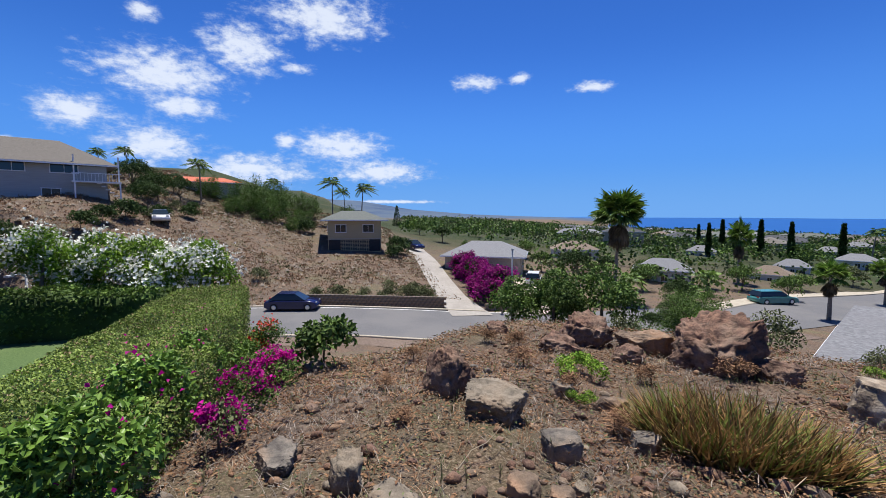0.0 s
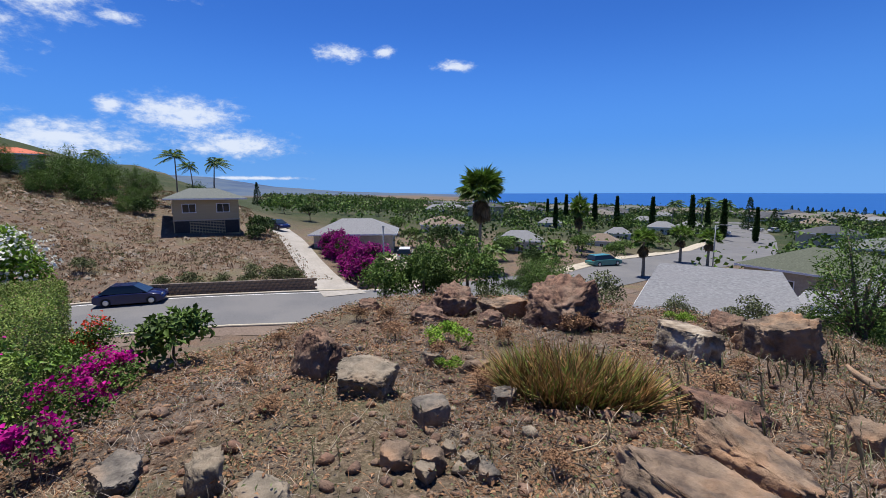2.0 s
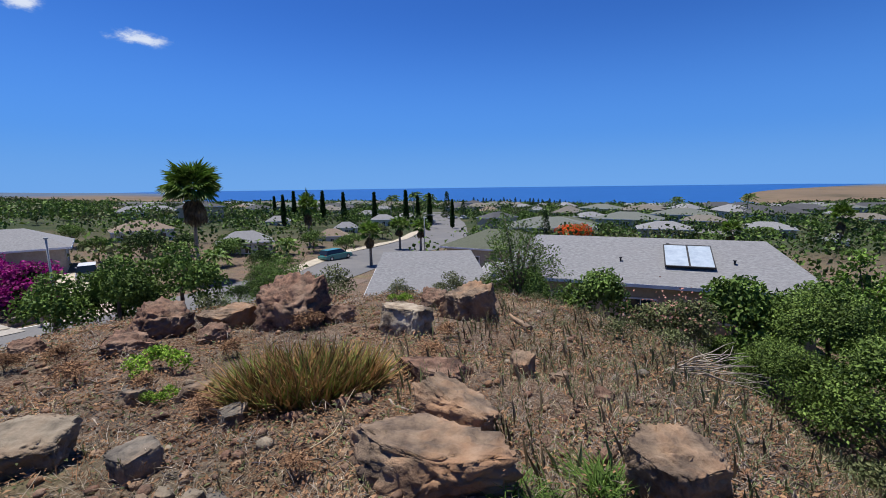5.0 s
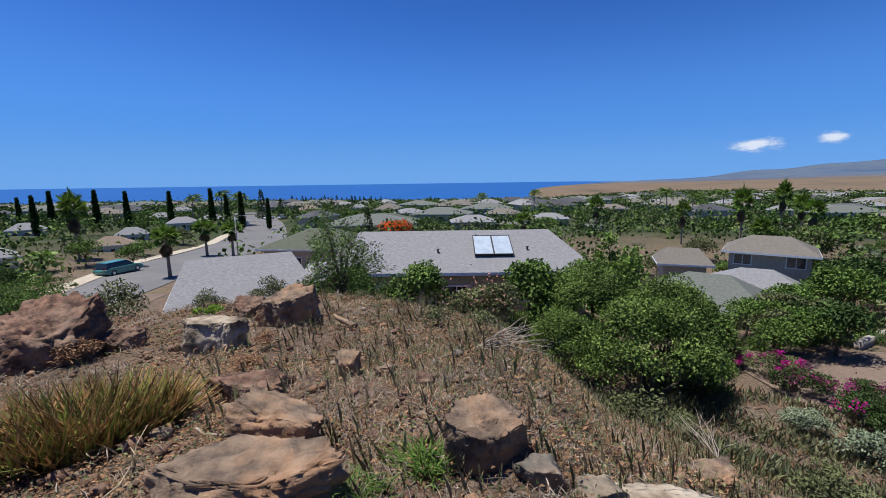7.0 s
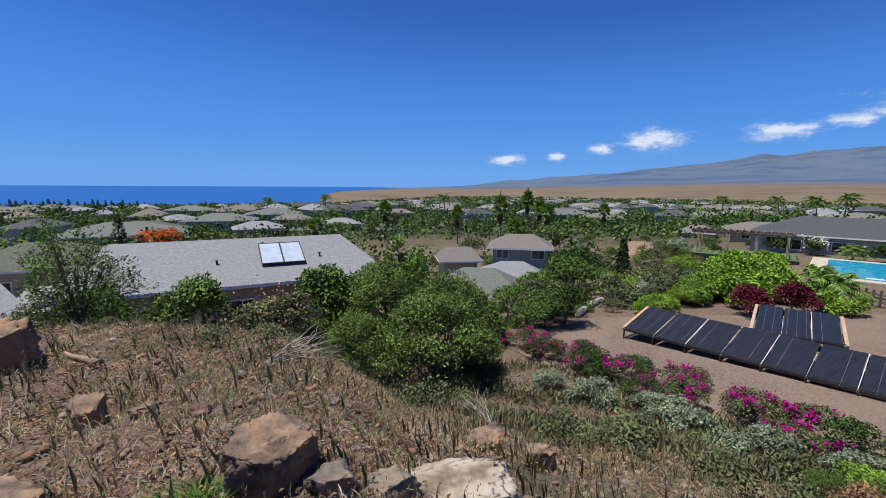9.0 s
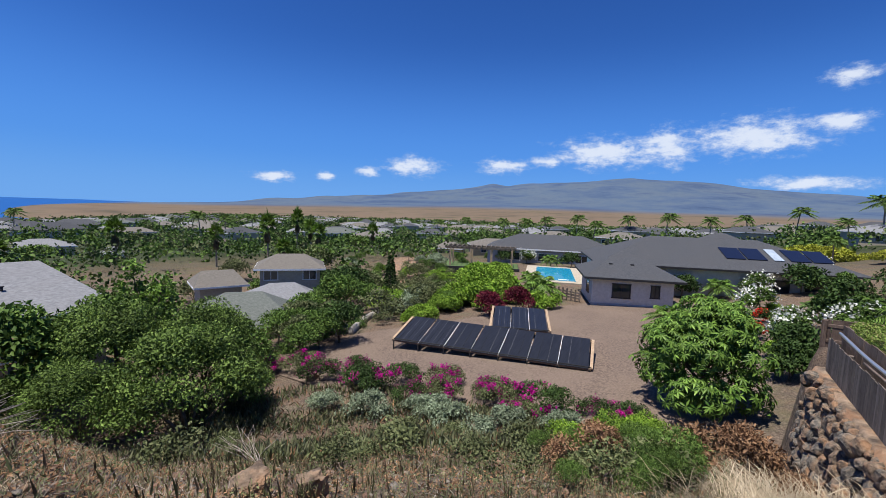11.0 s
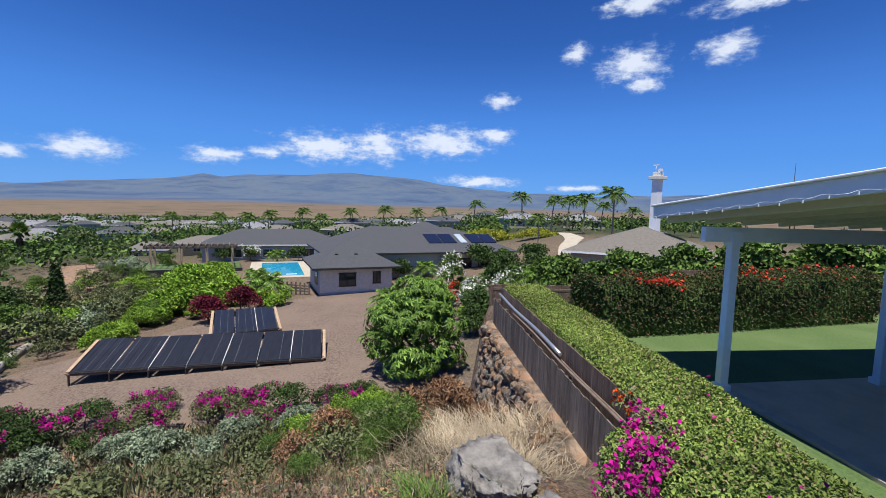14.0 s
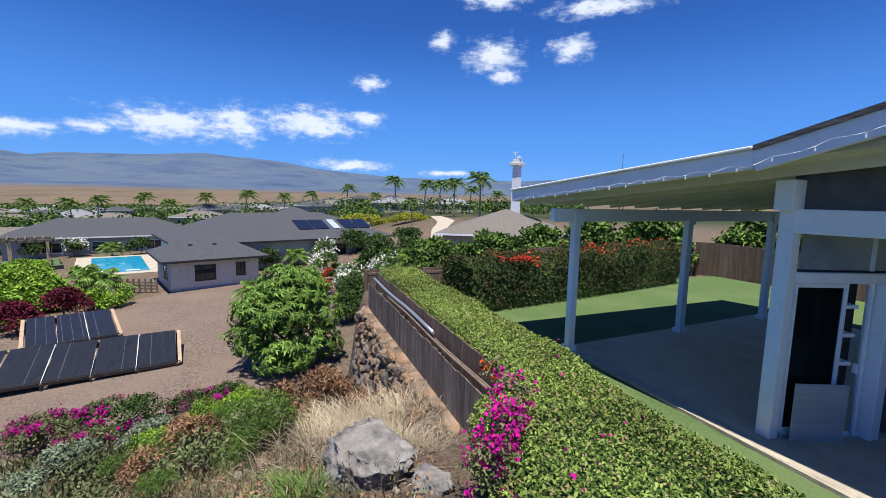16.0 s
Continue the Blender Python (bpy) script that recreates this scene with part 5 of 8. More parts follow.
B(-5.6, 4.4, 0.5, 0.42, 0.28, M["rock_red"], "dark broken lump of lava rock", 32, rz=0.1, rough=0.1)
B(-3.5, 7.7, 0.6, 0.5, 0.4, M["rock_red"], "low heap of reddish lava rubble", 36, rz=0.1, rough=0.1)
B(-8.3, 3.4, 0.5, 0.42, 0.3, M["rock_red"], "dark broken lump of lava rock", 37, rz=0.4, rough=0.1)
B(-4.3, 2.55, 0.36, 0.3, 0.24, M["rock"], "grey half-buried rock among weeds", 38, rz=0.4)
B(-3.75, 2.8, 0.3, 0.24, 0.22, M["rock_tan"], "brown half-buried rock among weeds", 39, rz=1.4)
B(-2.96, 2.5, 0.3, 0.24, 0.18, M["rock"], "grey half-buried rock among weeds", 40, rz=2.0)
B(-7.65, -0.22, 0.5, 0.34, 0.28, M["rock_pale"], "pale rock beside the young tree", 41, rz=0.3)
B(0.25, 2.76, 0.6, 0.44, 0.48, M["rock_tan"], "split tan and rust boulder with a pitted face", 11, rz=0.5, rough=0.09, tilt=0.2)
B(0.57, 2.52, 0.27, 0.22, 0.2, M["rock"], "small blue-grey angular rock", 12)
B(1.48, 2.56, 0.82, 0.58, 0.36, M["lichen"], "flat cream boulder with orange and white lichen", 13, rz=-0.3, flat=0.2)
B(0.92, 2.5, 0.34, 0.26, 0.2, M["rock_pale"], "small pale angular rock", 14)
B(-0.98, 4.36, 0.28, 0.25, 0.36, M["rock_tan"], "small rust-topped rock among weeds", 15, rough=0.1)
B(-1.78, 3.88, 0.75, 0.42, 0.24, M["rock_red"], "low brown rock ledge", 18, rough=0.09)
B(-0.6, 4.24, 0.2, 0.17, 0.18, M["rock_tan"], "small brown rock among weeds", 17)
B(-0.18, 4.0, 0.16, 0.14, 0.14, M["rock_red"], "small dark rock among weeds", 16)
B(-2.97, 0.13, 0.26, 0.22, 0.34, M["rock_pale"], "pale upright stone with yellow stains", 19)
B(-3.52, -0.37, 0.42, 0.28, 0.17, M["rock"], "flat dark stone in dry litter", 20, flat=0.3)
B(-2.58, 0.4, 0.38, 0.3, 0.2, M["rock_pale"], "low pale grey stone", 21, flat=0.25)
B(-2.58, 1.24, 0.26, 0.2, 0.16, M["rock_tan"], "ochre stone lying in dry litter", 22)
B(-2.4, 1.42, 0.2, 0.16, 0.15, M["rock_tan"], "tan stone in dry litter", 23)
B(-2.26, 1.62, 0.13, 0.12, 0.13, M["rock_pale"], "small pale stone in litter", 25)
B(-2.08, 1.64, 0.15, 0.13, 0.11, M["rock"], "small dark stone in litter", 26)
B(-2.32, 1.32, 0.16, 0.12, 0.1, M["rock_pale"], "small flat stone in litter", 27)
B(-2.48, 1.6, 0.12, 0.1, 0.1, M["rock_pale"], "small pale stone in litter", 42)
B(2.6, 4.0, 0.5, 0.42, 0.36, M["rock_tan"], "orange-brown rock on the weedy slope", 28)
B(3.05, 3.6, 0.34, 0.32, 0.46, M["rock_tan"], "upright brown rock on the weedy slope", 29, rough=0.1)
B(3.62, 4.22, 0.36, 0.3, 0.26, M["rock_tan"], "low tan rock on the weedy slope", 43)
B(3.7, -0.6, 0.85, 0.62, 0.56, M["rock_grey"], "grey cracked boulder beside straw grass", 30, rz=0.4, rough=0.09, sink=0.25)
B(3.1, -1.0, 0.4, 0.28, 0.22, M["rock_grey"], "grey rock below the fence", 34)
B(14.0, 16.6, 0.8, 0.6, 0.6, M["rock_pale"], "pale boulder by the flowering bushes", 35)
# ---- houses ----
def roof_mesh(bm, L, W, z, rise, ridge, t=0.16, soffit=True):
    """Hipped roof about the origin: eaves L by W at height z, ridge length given."""
    e = [(-L / 2, -W / 2), (L / 2, -W / 2), (L / 2, W / 2), (-L / 2, W / 2)]
    lo = [bm.verts.new((x, y, z - t)) for x, y in e]
    hi = [bm.verts.new((x, y, z)) for x, y in e]
    r0, r1 = bm.verts.new((-ridge / 2, 0, z + rise)), bm.verts.new((ridge / 2, 0, z + rise))
    bm.faces.new(lo[::-1])
    for i in range(4):
        bm.faces.new((lo[i], lo[(i + 1) % 4], hi[(i + 1) % 4], hi[i]))
    bm.faces.new((hi[0], hi[1], r1, r0))
    bm.faces.new((hi[1], hi[2], r1))
    bm.faces.new((hi[2], hi[3], r0, r1))
    bm.faces.new((hi[3], hi[0], r0))


def window(parent, side, pos, w, h, zc, L, W, frame="white", bars=1):
    """A framed window in a wall; side 0 front (-y), 1 right, 2 back, 3 left."""
    rz = (0, math.pi / 2, math.pi, -math.pi / 2)[side]
    off = W / 2 if side in (0, 2) else L / 2
    m = Matrix.Rotation(rz, 4, "Z") @ Matrix.Translation((pos, -off - 0.01, zc))
    bm = bmesh.new()
    k = 0.08
    for c, s in (((0, 0, h / 2), (w + k * 2, 0.08, k)), ((0, 0, -h / 2), (w + k * 2, 0.1, k)), ((-w / 2, 0, 0), (k, 0.08, h)), ((w / 2, 0, 0), (k, 0.08, h))):
        add_box(bm, c, s, m=m)
    for i in range(bars):
        add_box(bm, ((i + 1) * w / (bars + 1) - w / 2, 0, 0), (0.05, 0.06, h), m=m)
    fr = part("window", bm, M[frame], parent)
    bm = bmesh.new()
    add_box(bm, (0, 0.01, 0), (w, 0.03, h), m=m)
    part("pane", bm, M["pane"], fr)


def house(x, y, rz, L, W, eave, rise, ridge, roof, wall, label, base=None, over=0.6, wins=(), name="house", frame="white", fascia="white", trims=(), slope=None):
    """A house with walls L by W, eaves at the height eave over its base."""
    z = gz(x, y) if base is None else base
    t = thing(name, Matrix.Translation((x, y, z)) @ Matrix.Rotation(rz, 4, "Z"), label, "house")
    drop = 0.6
    bm = bmesh.new()
    add_box(bm, (0, 0, (eave - drop) / 2 - 0.05), (L, W, eave + drop - 0.1))
    part("wall", bm, M[wall], t)
    bm = bmesh.new()
    roof_mesh(bm, L + 2 * over, W + 2 * over, eave + 0.08, rise, ridge)
    part("roof", bm, M[roof], t)
    bm = bmesh.new()
    for s in (-1, 1):
        add_box(bm, (0, s * (W / 2 + over + 0.012), eave - 0.02), (L + 2 * over, 0.02, 0.18))
        add_box(bm, (s * (L / 2 + over + 0.012), 0, eave - 0.02), (0.02, W + 2 * over, 0.18))
    part("fascia", bm, M[fascia], t)
    for w in wins:
        window(t, *w, L, W, frame)
    return t


# big grey roof below the knoll
h = house(0.8, 29.4, 0.0, 15.4, 8.4, 3.75, 1.9, 12.8, "roof_grey", "wall_beige", "long low house under a pale grey shingle roof", base=-9.1, wins=[(0, -4, 1.4, 1.0, 2.4), (0, 0, 1.6, 1.0, 2.4), (0, 4, 1.4, 1.0, 2.4), (1, 0, 1.4, 1.0, 2.4)])


def roof_collector(x0, y0, z0, sl):
    t = thing("solar_water_heater", Matrix.Translation((x0, y0, z0)) @ Matrix.Rotation(sl, 4, "X"), "pair of pale blue solar water panels in dark frames", "solar panel")
    for s in (-0.6, 0.6):
        p = box_part("panel", (s, 0, 0.1), (1.12, 2.3, 0.06), M["silver_panel"], t, bevel=0.01)
        bm = bmesh.new()
        for c, q in (((s, 1.17, 0.1), (1.2, 0.06, 0.1)), ((s, -1.17, 0.1), (1.2, 0.06, 0.1)), ((s - 0.58, 0, 0.1), (0.05, 2.3, 0.1)), ((s + 0.58, 0, 0.1), (0.05, 2.3, 0.1))):
            add_box(bm, c, q)
        part("frame", bm, M["black_trim"], p)
    for sx in (-1.15, 1.15):
        for sy in (-1.1, 1.1):
            box_part("bracket", (sx, sy, 0.04), (0.08, 0.08, 0.12), M["metal"], t)


RS = math.atan2(1.9, 4.8)
roof_collector(3.15, 27.25, -5.27 + (27.25 - 24.6) * 1.9 / 4.8 + 0.06, RS)
for vx, vy in ((-0.3, 26.7), (5.3, 26.9), (-4.2, 26.3), (2.2, 28.4)):
    bm = bmesh.new()
    zz = -5.27 + (vy - 24.6) * 1.9 / 4.8
    add_tube(bm, [(vx, vy, zz), (vx, vy, zz + 0.18)], [0.05, 0.05], 8)
    add_box(bm, (vx, vy, zz + 0.2), (0.16, 0.16, 0.04))
    tagged(part("roof_vent", bm, M["black_trim"]), "small dark roof vent", "vent")
house(-13.4, 28.4, radians(27), 7.2, 9.0, 2.2, 2.1, 6.4, "roof_grey", "wall_beige", "low garage wing under a pale grey shingle roof", base=-9.1, wins=[(0, 0, 2.4, 1.0, 1.9)])
house(-7.4, 30.6, radians(10), 4.2, 6.0, 3.0, 0.7, 1.0, "roof_grey", "wall_pale", "small link building with a pale roof", base=-9.3, over=0.4)
house(-14, 50, radians(-8), 9.5, 9, 3.0, 1.7, 3.0, "roof_green", "wall_beige", "house with a dull green hipped roof and open garage", wins=[(0, -2, 3.0, 2.0, 1.1), (0, 2.5, 1.4, 1.0, 1.5), (3, 0, 1.4, 1, 1.6)])
# tan house on the hill
hx, hy = -68.2, 4.0
t = house(hx, hy, radians(90), 7.6, 8.2, 4.5, 1.3, 3.4, "roof_olive", "wall_tan", "small tan hillside house with grey-green roof and lattice skirting", base=-5.4, over=0.95, wins=[(0, -2.0, 1.5, 1.1, 3.3), (0, 1.9, 1.5, 1.1, 3.3), (1, 0, 1.4, 1.1, 3.2), (3, 0, 1.2, 1.1, 3.2)])
bm = bmesh.new()
for i in range(13):
    add_box(bm, (-2.0 + 0.33 * i, -4.14, 0.85), (0.05, 0.03, 1.7))
for i in range(9):
    add_box(bm, (0, -4.16, 0.1 + 0.2 * i), (4.1, 0.03, 0.06))
part("lattice", bm, M["wall_tan"], t, "open lattice skirting")
# black sheet imitates the unlit space behind the lattice; the wall is solid
box_part("lattice_dark_sheet", (0, -4.12, 0.85), (7.4, 0.03, 1.75), M["black_trim"], t)
box_part("band", (0, -4.13, 1.78), (7.7, 0.06, 0.16), M["wall_beige"], t)
box_part("roof_box", (0.9, 1.2, 5.7), (1.4, 0.9, 0.5), M["roof_dark"], t, label="dark box on the roof")
# upper left house
t = house(-60, -36, radians(117), 20, 9, 5.3, 3.0, 12, "roof_taupe", "wall_grey", "grey two-storey house with taupe roof and outside stair", base=0.2, over=1.0, wins=[(0, 6.2, 2.4, 1.2, 4.9), (0, 2.0, 2.0, 1.2, 4.9), (0, -3, 2.0, 1.2, 4.9), (0, 5, 1.6, 1.1, 2.0)])
for i in range(9):
    box_part("stair_tread", (9.2 + 0.38 * i, -5.2, 3.2 - 0.34 * i), (0.42, 1.2, 0.08), M["white"], t)
bal = box_part("balcony", (9.0, -5.2, 3.35), (4.5, 1.6, 0.14), M["white"], t)
for i in range(14):
    box_part("baluster", (6.9 + 0.32 * i, -5.95, 3.85), (0.04, 0.04, 0.9), M["white"], bal)
box_part("rail", (9.0, -5.95, 4.32), (4.5, 0.07, 0.07), M["white"], bal)
for px in (7.0, 11.1):
    box_part("post", (px, -5.9, 1.5), (0.14, 0.14, 3.6), M["white"], bal)
    box_part("roof_post", (px, -5.0, 4.9), (0.14, 0.14, 3.0), M["white"], bal)
house(-86, -24, radians(104), 17, 8, 2.0, 1.1, 12, "roof_red", "wall_pale", "long low house under a terracotta red roof", base=3.3)
house(-58.8, 22.4, radians(62), 10.4, 8.6, 2.2, 1.8, 4.2, "roof_grey", "wall_beige", "house with a pale grey hipped roof below the driveway", wins=[(1, 0, 2.2, 1.4, 1.2), (0, 0, 1.4, 1.0, 1.4)])
# right: house beside the gravel yard
RZ = radians(-68)
t = house(44.2, 7.9, RZ, 6.8, 7.2, 2.6, 1.5, 2.6, "roof_dark", "wall_pale", "pale stucco house wing with black-trimmed windows and charcoal roof", base=-8.15, over=0.75, frame="black_trim", fascia="black_trim",
          wins=[(0, -0.9, 1.5, 1.25, 1.45), (0, 1.9, 0.7, 1.1, 1.55), (3, 1, 1.5, 1.2, 1.4)])
box_part("trim_band", (0, -3.63, 0.05), (6.9, 0.05, 0.5), M["wall_grey"], t)
for k in (-1.6, 0.3):
    box_part("roof_vent", (k, -1.6, 3.55), (0.3, 0.3, 0.3), M["black_trim"], t)
t = house(57.0, 2.2, RZ, 23, 12.5, 3.0, 2.7, 11, "roof_dark", "wall_pale", "long house under a charcoal hipped roof with solar panels", base=-8.0, over=0.8, frame="black_trim", fascia="black_trim", wins=[(0, 8, 1.6, 1.2, 1.6), (0, 5, 1.6, 1.2, 1.6)])
SL = math.atan2(2.7, 7.05)
for i, mt in enumerate(("solar", "solar", "silver_panel", "solar", "solar")):
    m = Matrix.Translation((1.6 + 1.95 * i, -3.6, 3.08 + (7.05 - 3.6) * 2.7 / 7.05 + 0.08)) @ Matrix.Rotation(SL, 4, "X")
    bm = bmesh.new()
    add_box(bm, (0, 0, 0), (1.8 if mt == "solar" else 0.9, 2.6, 0.06), m=m)
    part("solar_panel", bm, M[mt], t)
house(75, 26, radians(-70), 21, 11, 2.8, 2.2, 11, "roof_dark", "wall_grey", "house with a charcoal hipped roof beyond the pool", base=-9.0, wins=[(0, -6, 2, 1.3, 1.5), (0, -1, 2, 1.3, 1.5), (0, 5, 2, 1.3, 1.5)])
t = house(45.5, -23, radians(-28), 17, 12, 2.4, 2.3, 6, "roof_taupe", "wall_beige", "house under a broad taupe roof with a solar panel", base=-5.9, over=0.7)
m = Matrix.Translation((2.2, -3.1, 2.5 + 3.6 * 2.3 / 6.7 + 0.1)) @ Matrix.Rotation(math.atan2(2.3, 6.7), 4, "X")
bm = bmesh.new()
add_box(bm, (0, 0, 0), (4.2, 2.2, 0.07), m=m)
part("solar_panel", bm, M["solar"], t)
# roofs in the gully
house(18.5, 29.5, radians(-35), 6.2, 5.8, 1.8, 1.7, 2.5, "roof_olive", "wall_beige", "small house with a grey-green hipped roof among trees", base=-10.2)
house(25.5, 34.5, radians(-30), 5.4, 5.2, 2.4, 1.4, 2.2, "roof_grey", "wall_beige", "small house with a pale grey roof among trees", base=-11.3)
house(24.5, 43.7, radians(-20), 3.8, 3.8, 3.0, 1.3, 3, "roof_taupe", "wall_beige", "low house with a taupe roof among trees", base=-11.5)
house(31.8, 41.5, radians(-38), 6.2, 5.2, 4.6, 1.3, 3, "roof_taupe", "wall_beige", "two-storey beige house with a taupe roof", base=-11.7, wins=[(0, -2, 1.4, 1.0, 3.9), (0, 2, 1.4, 1.0, 3.9), (0, 0, 2.4, 1.4, 1.3)])


def tower():
    x, y = at(118.0, 54)
    z = -4.3
    t = thing("white_tower", Matrix.Translation((x, y, z)) @ Matrix.Rotation(0.4, 4, "Z"), "slim white square tower with a small cap and weather vane", "tower")
    bm = bmesh.new()
    add_box(bm, (0, 0, 4.0), (0.85, 0.85, 9.4), taper=0.88)
    part("shaft", bm, M["white"], t)
    box_part("cap", (0, 0, 8.55), (1.35, 1.35, 0.4), M["cream"], t, bevel=0.05)
    box_part("lantern", (0, 0, 8.95), (0.8, 0.8, 0.4), M["cream"], t, bevel=0.05)
    bm = bmesh.new()
    add_tube(bm, [(0.3, 0, 9.1), (0.3, 0, 10.0)], [0.03, 0.02], 6)
    add_box(bm, (0.3, 0, 10.0), (0.7, 0.05, 0.12))
    add_box(bm, (-0.3, 0, 9.4), (0.4, 0.3, 0.3))
    part("weather_vane", bm, M["white"], t)


tower()


# ---- gravel yard: pool heating panels on frames ----
def collector_array(a, b, depth, z_front, z_back, n, label):
    a, b = Vector((*a, 0)), Vector((*b, 0))
    d = (b - a)
    u = d.normalized()
    w = Vector((-u.y, u.x, 0))
    t = thing("solar_collector", Matrix(), label, "solar panel", "pool heating panels")

    def q(s, v, dz):
        p = a + u * s + w * v
        return Vector((p.x, p.y, z_front + (z_back - z_front) * v / depth + dz))

    pw = d.length / n
    for i in range(n):
        bm = bmesh.new()
        c = [q(i * pw + 0.05, 0.06, 0.03), q((i + 1) * pw - 0.05, 0.06, 0.03), q((i + 1) * pw - 0.05, depth - 0.06, 0.03), q(i * pw + 0.05, depth - 0.06, 0.03)]
        v0 = [bm.verts.new(p) for p in c]
        v1 = [bm.verts.new(p + Vector((0, 0, 0.03))) for p in c]
        bm.faces.new(v0[::-1])
        bm.faces.new(v1)
        for k in range(4):
            bm.faces.new((v0[k], v0[(k + 1) % 4], v1[(k + 1) % 4], v1[k]))
        bmesh.ops.recalc_face_normals(bm, faces=bm.faces[:])
        p = part("panel", bm, M["collector"], t)
        for k in (range(1, 3) if i < n - 2 else range(1, 6)):
            s = (i + k / (3 if i < n - 2 else 6)) * pw
            bm = bmesh.new()
            add_tube(bm, [q(s, 0.1, 0.07), q(s, depth - 0.1, 0.07)], [0.006, 0.006], 4)
            part("riser", bm, M["tyre"] if (k + i) % 2 else M["roof_grey"], p)
        if i:
            bm = bmesh.new()
            add_tube(bm, [q(i * pw, 0.04, 0.075), q(i * pw, depth * (1.0 if i % 2 else 0.65), 0.075)], [0.017 if i % 2 else 0.008] * 2, 5)
            part("joint_strip", bm, M["white"], t)
    beam("frame_front", q(-0.1, 0, -0.03), q(d.length + 0.1, 0, -0.03), 0.08, 0.1, M["fence_brown"], t)
    beam("frame_back", q(-0.1, depth, -0.03), q(d.length + 0.1, depth, -0.03), 0.08, 0.12, M["wood_frame"], t)
    for s in (-0.1, d.length + 0.1):
        beam("frame_side", q(s, 0, 0.02), q(s, depth, 0.02), 0.16, 0.1, M["wood_frame"], t)
    bm = bmesh.new()
    add_tube(bm, [q(-0.1, -0.06, 0.06), q(d.length + 0.15, -0.06, 0.06)], [0.035, 0.035], 7)
    part("header_pipe", bm, M["tyre"], t)
    for i in range(n + 1):
        for v in (0.05, depth - 0.05):
            p = q(min(i * pw, d.length), v, 0)
            g = gz(p.x, p.y)
            if p.z - g > 0.1:
                beam("leg", (p.x, p.y, g - 0.05), (p.x, p.y, p.z), 0.07, 0.07, M["black_trim"], t)


collector_array((22.75, 5.45), (20.15, 16.45), -3.0, -8.05, -7.35, 7, "long low row of black pool heating panels on a timber frame")
collector_array((27.1, 9.2), (25.6, 12.6), -4.2, -7.75, -7.25, 3, "small raised set of black pool heating panels on a timber frame")
# ---- plants near the camera ----
def blades(name, P, D, ln, wd, mat, r, bend=0.35):
    """Thin bent grass blades in two leaves each."""
    n = len(P)
    D = unit(D)
    S = unit(np.cross(D, np.array([0.01, 0.02, 1.0])) + r.normal(size=(n, 3)) * 0.2)
    ln, wd = np.broadcast_to(ln, n)[:, None], np.broadcast_to(wd, n)[:, None]
    m = P + D * ln * 0.55
    t = m + (unit(D + unit(D * [1, 1, 0]) * bend - np.array([0, 0, bend * 0.5]))) * ln * 0.45
    co = np.stack([P - S * wd * 0.5, P + S * wd * 0.5, m + S * wd * 0.4, m - S * wd * 0.4, t], 1).reshape(-1, 3)
    i = np.arange(n)[:, None] * 5
    f = np.concatenate([i + [0, 1, 2], i + [0, 2, 3], i + [3, 2, 4]], 1).reshape(-1, 3)
    return mesh_np(name, co, f, mat)


def tuft_clump():
    r = np.random.default_rng(21)
    x0, y0 = -2.75, 3.15
    t = thing("grass_clump", Matrix.Translation((x0, y0, gz(x0, y0))), "broad clump of olive and straw-coloured spiky grass", "grass")
    n = 3000
    a, q = r.uniform(0, 2 * np.pi, n), np.sqrt(r.random(n))
    e1, e2 = np.array([0.78, 0.62]), np.array([-0.62, 0.78])
    xy = (q * np.cos(a))[:, None] * e1 * 0.78 + (q * np.sin(a))[:, None] * e2 * 0.42
    out = xy / np.array([0.8])
    D = np.column_stack([out * 0.6 + r.normal(size=(n, 2)) * 0.42, np.full(n, 1.0)])
    P = np.column_stack([xy * 0.85, np.zeros(n) - 0.03])
    part("foliage", blades("foliage", P, D, (0.16 + 0.46 * r.random(n)) * (1.08 - 0.25 * q), 0.02, M["tuft"], r, 0.15), parent=t)
    k = 900
    P2 = np.column_stack([xy[:k] * 1.08, np.full(k, -0.02)])
    D2 = np.column_stack([out[:k] + r.normal(size=(k, 2)) * 0.4, np.full(k, 0.25)])
    part("dead_foliage", blades("dead_foliage", P2, D2, r.uniform(0.2, 0.4, k), 0.012, M["leaf_dry"], r), parent=t)


tuft_clump()


def grass_tuft(seed, w, h, n, mat, label, name="grass_tuft", wide=0.01, lean=0.5, flop=0.3):
    r = np.random.default_rng(seed)
    t = thing(name, Matrix(), label, "grass")
    xy = r.normal(size=(n, 2)) * w * 0.22
    c = r.integers(0, 9, n)
    hub = r.normal(size=(9, 2)) * w * 0.2
    xy = hub[c] + r.normal(size=(n, 2)) * w * 0.13
    way = r.normal(size=(9, 2)) * lean
    D = np.column_stack([way[c] + (xy - hub[c]) / (w * 0.2) * lean * 0.6 + r.normal(size=(n, 2)) * flop, np.full(n, 0.8)])
    part("foliage", blades("foliage", np.column_stack([xy, np.full(n, -0.04)]), D, r.uniform(0.5, 1.1, n) * h, wide, M[mat], r, 0.6), parent=t)
    return t


settle(grass_tuft(31, 2.1, 0.42, 4200, "straw", "large heap of pale bleached straw grass", lean=1.1, flop=0.8, wide=0.008), 5.5, -0.8, dz=0.02)
settle(grass_tuft(32, 1.9, 0.42, 3000, "straw", "heap of pale bleached straw grass", lean=1.1, flop=0.8, wide=0.008), 4.6, -0.75)
settle(grass_tuft(33, 1.8, 0.6, 1800, "straw", "pale dry straw grass beside the wall", lean=0.9), 7.6, -0.9)
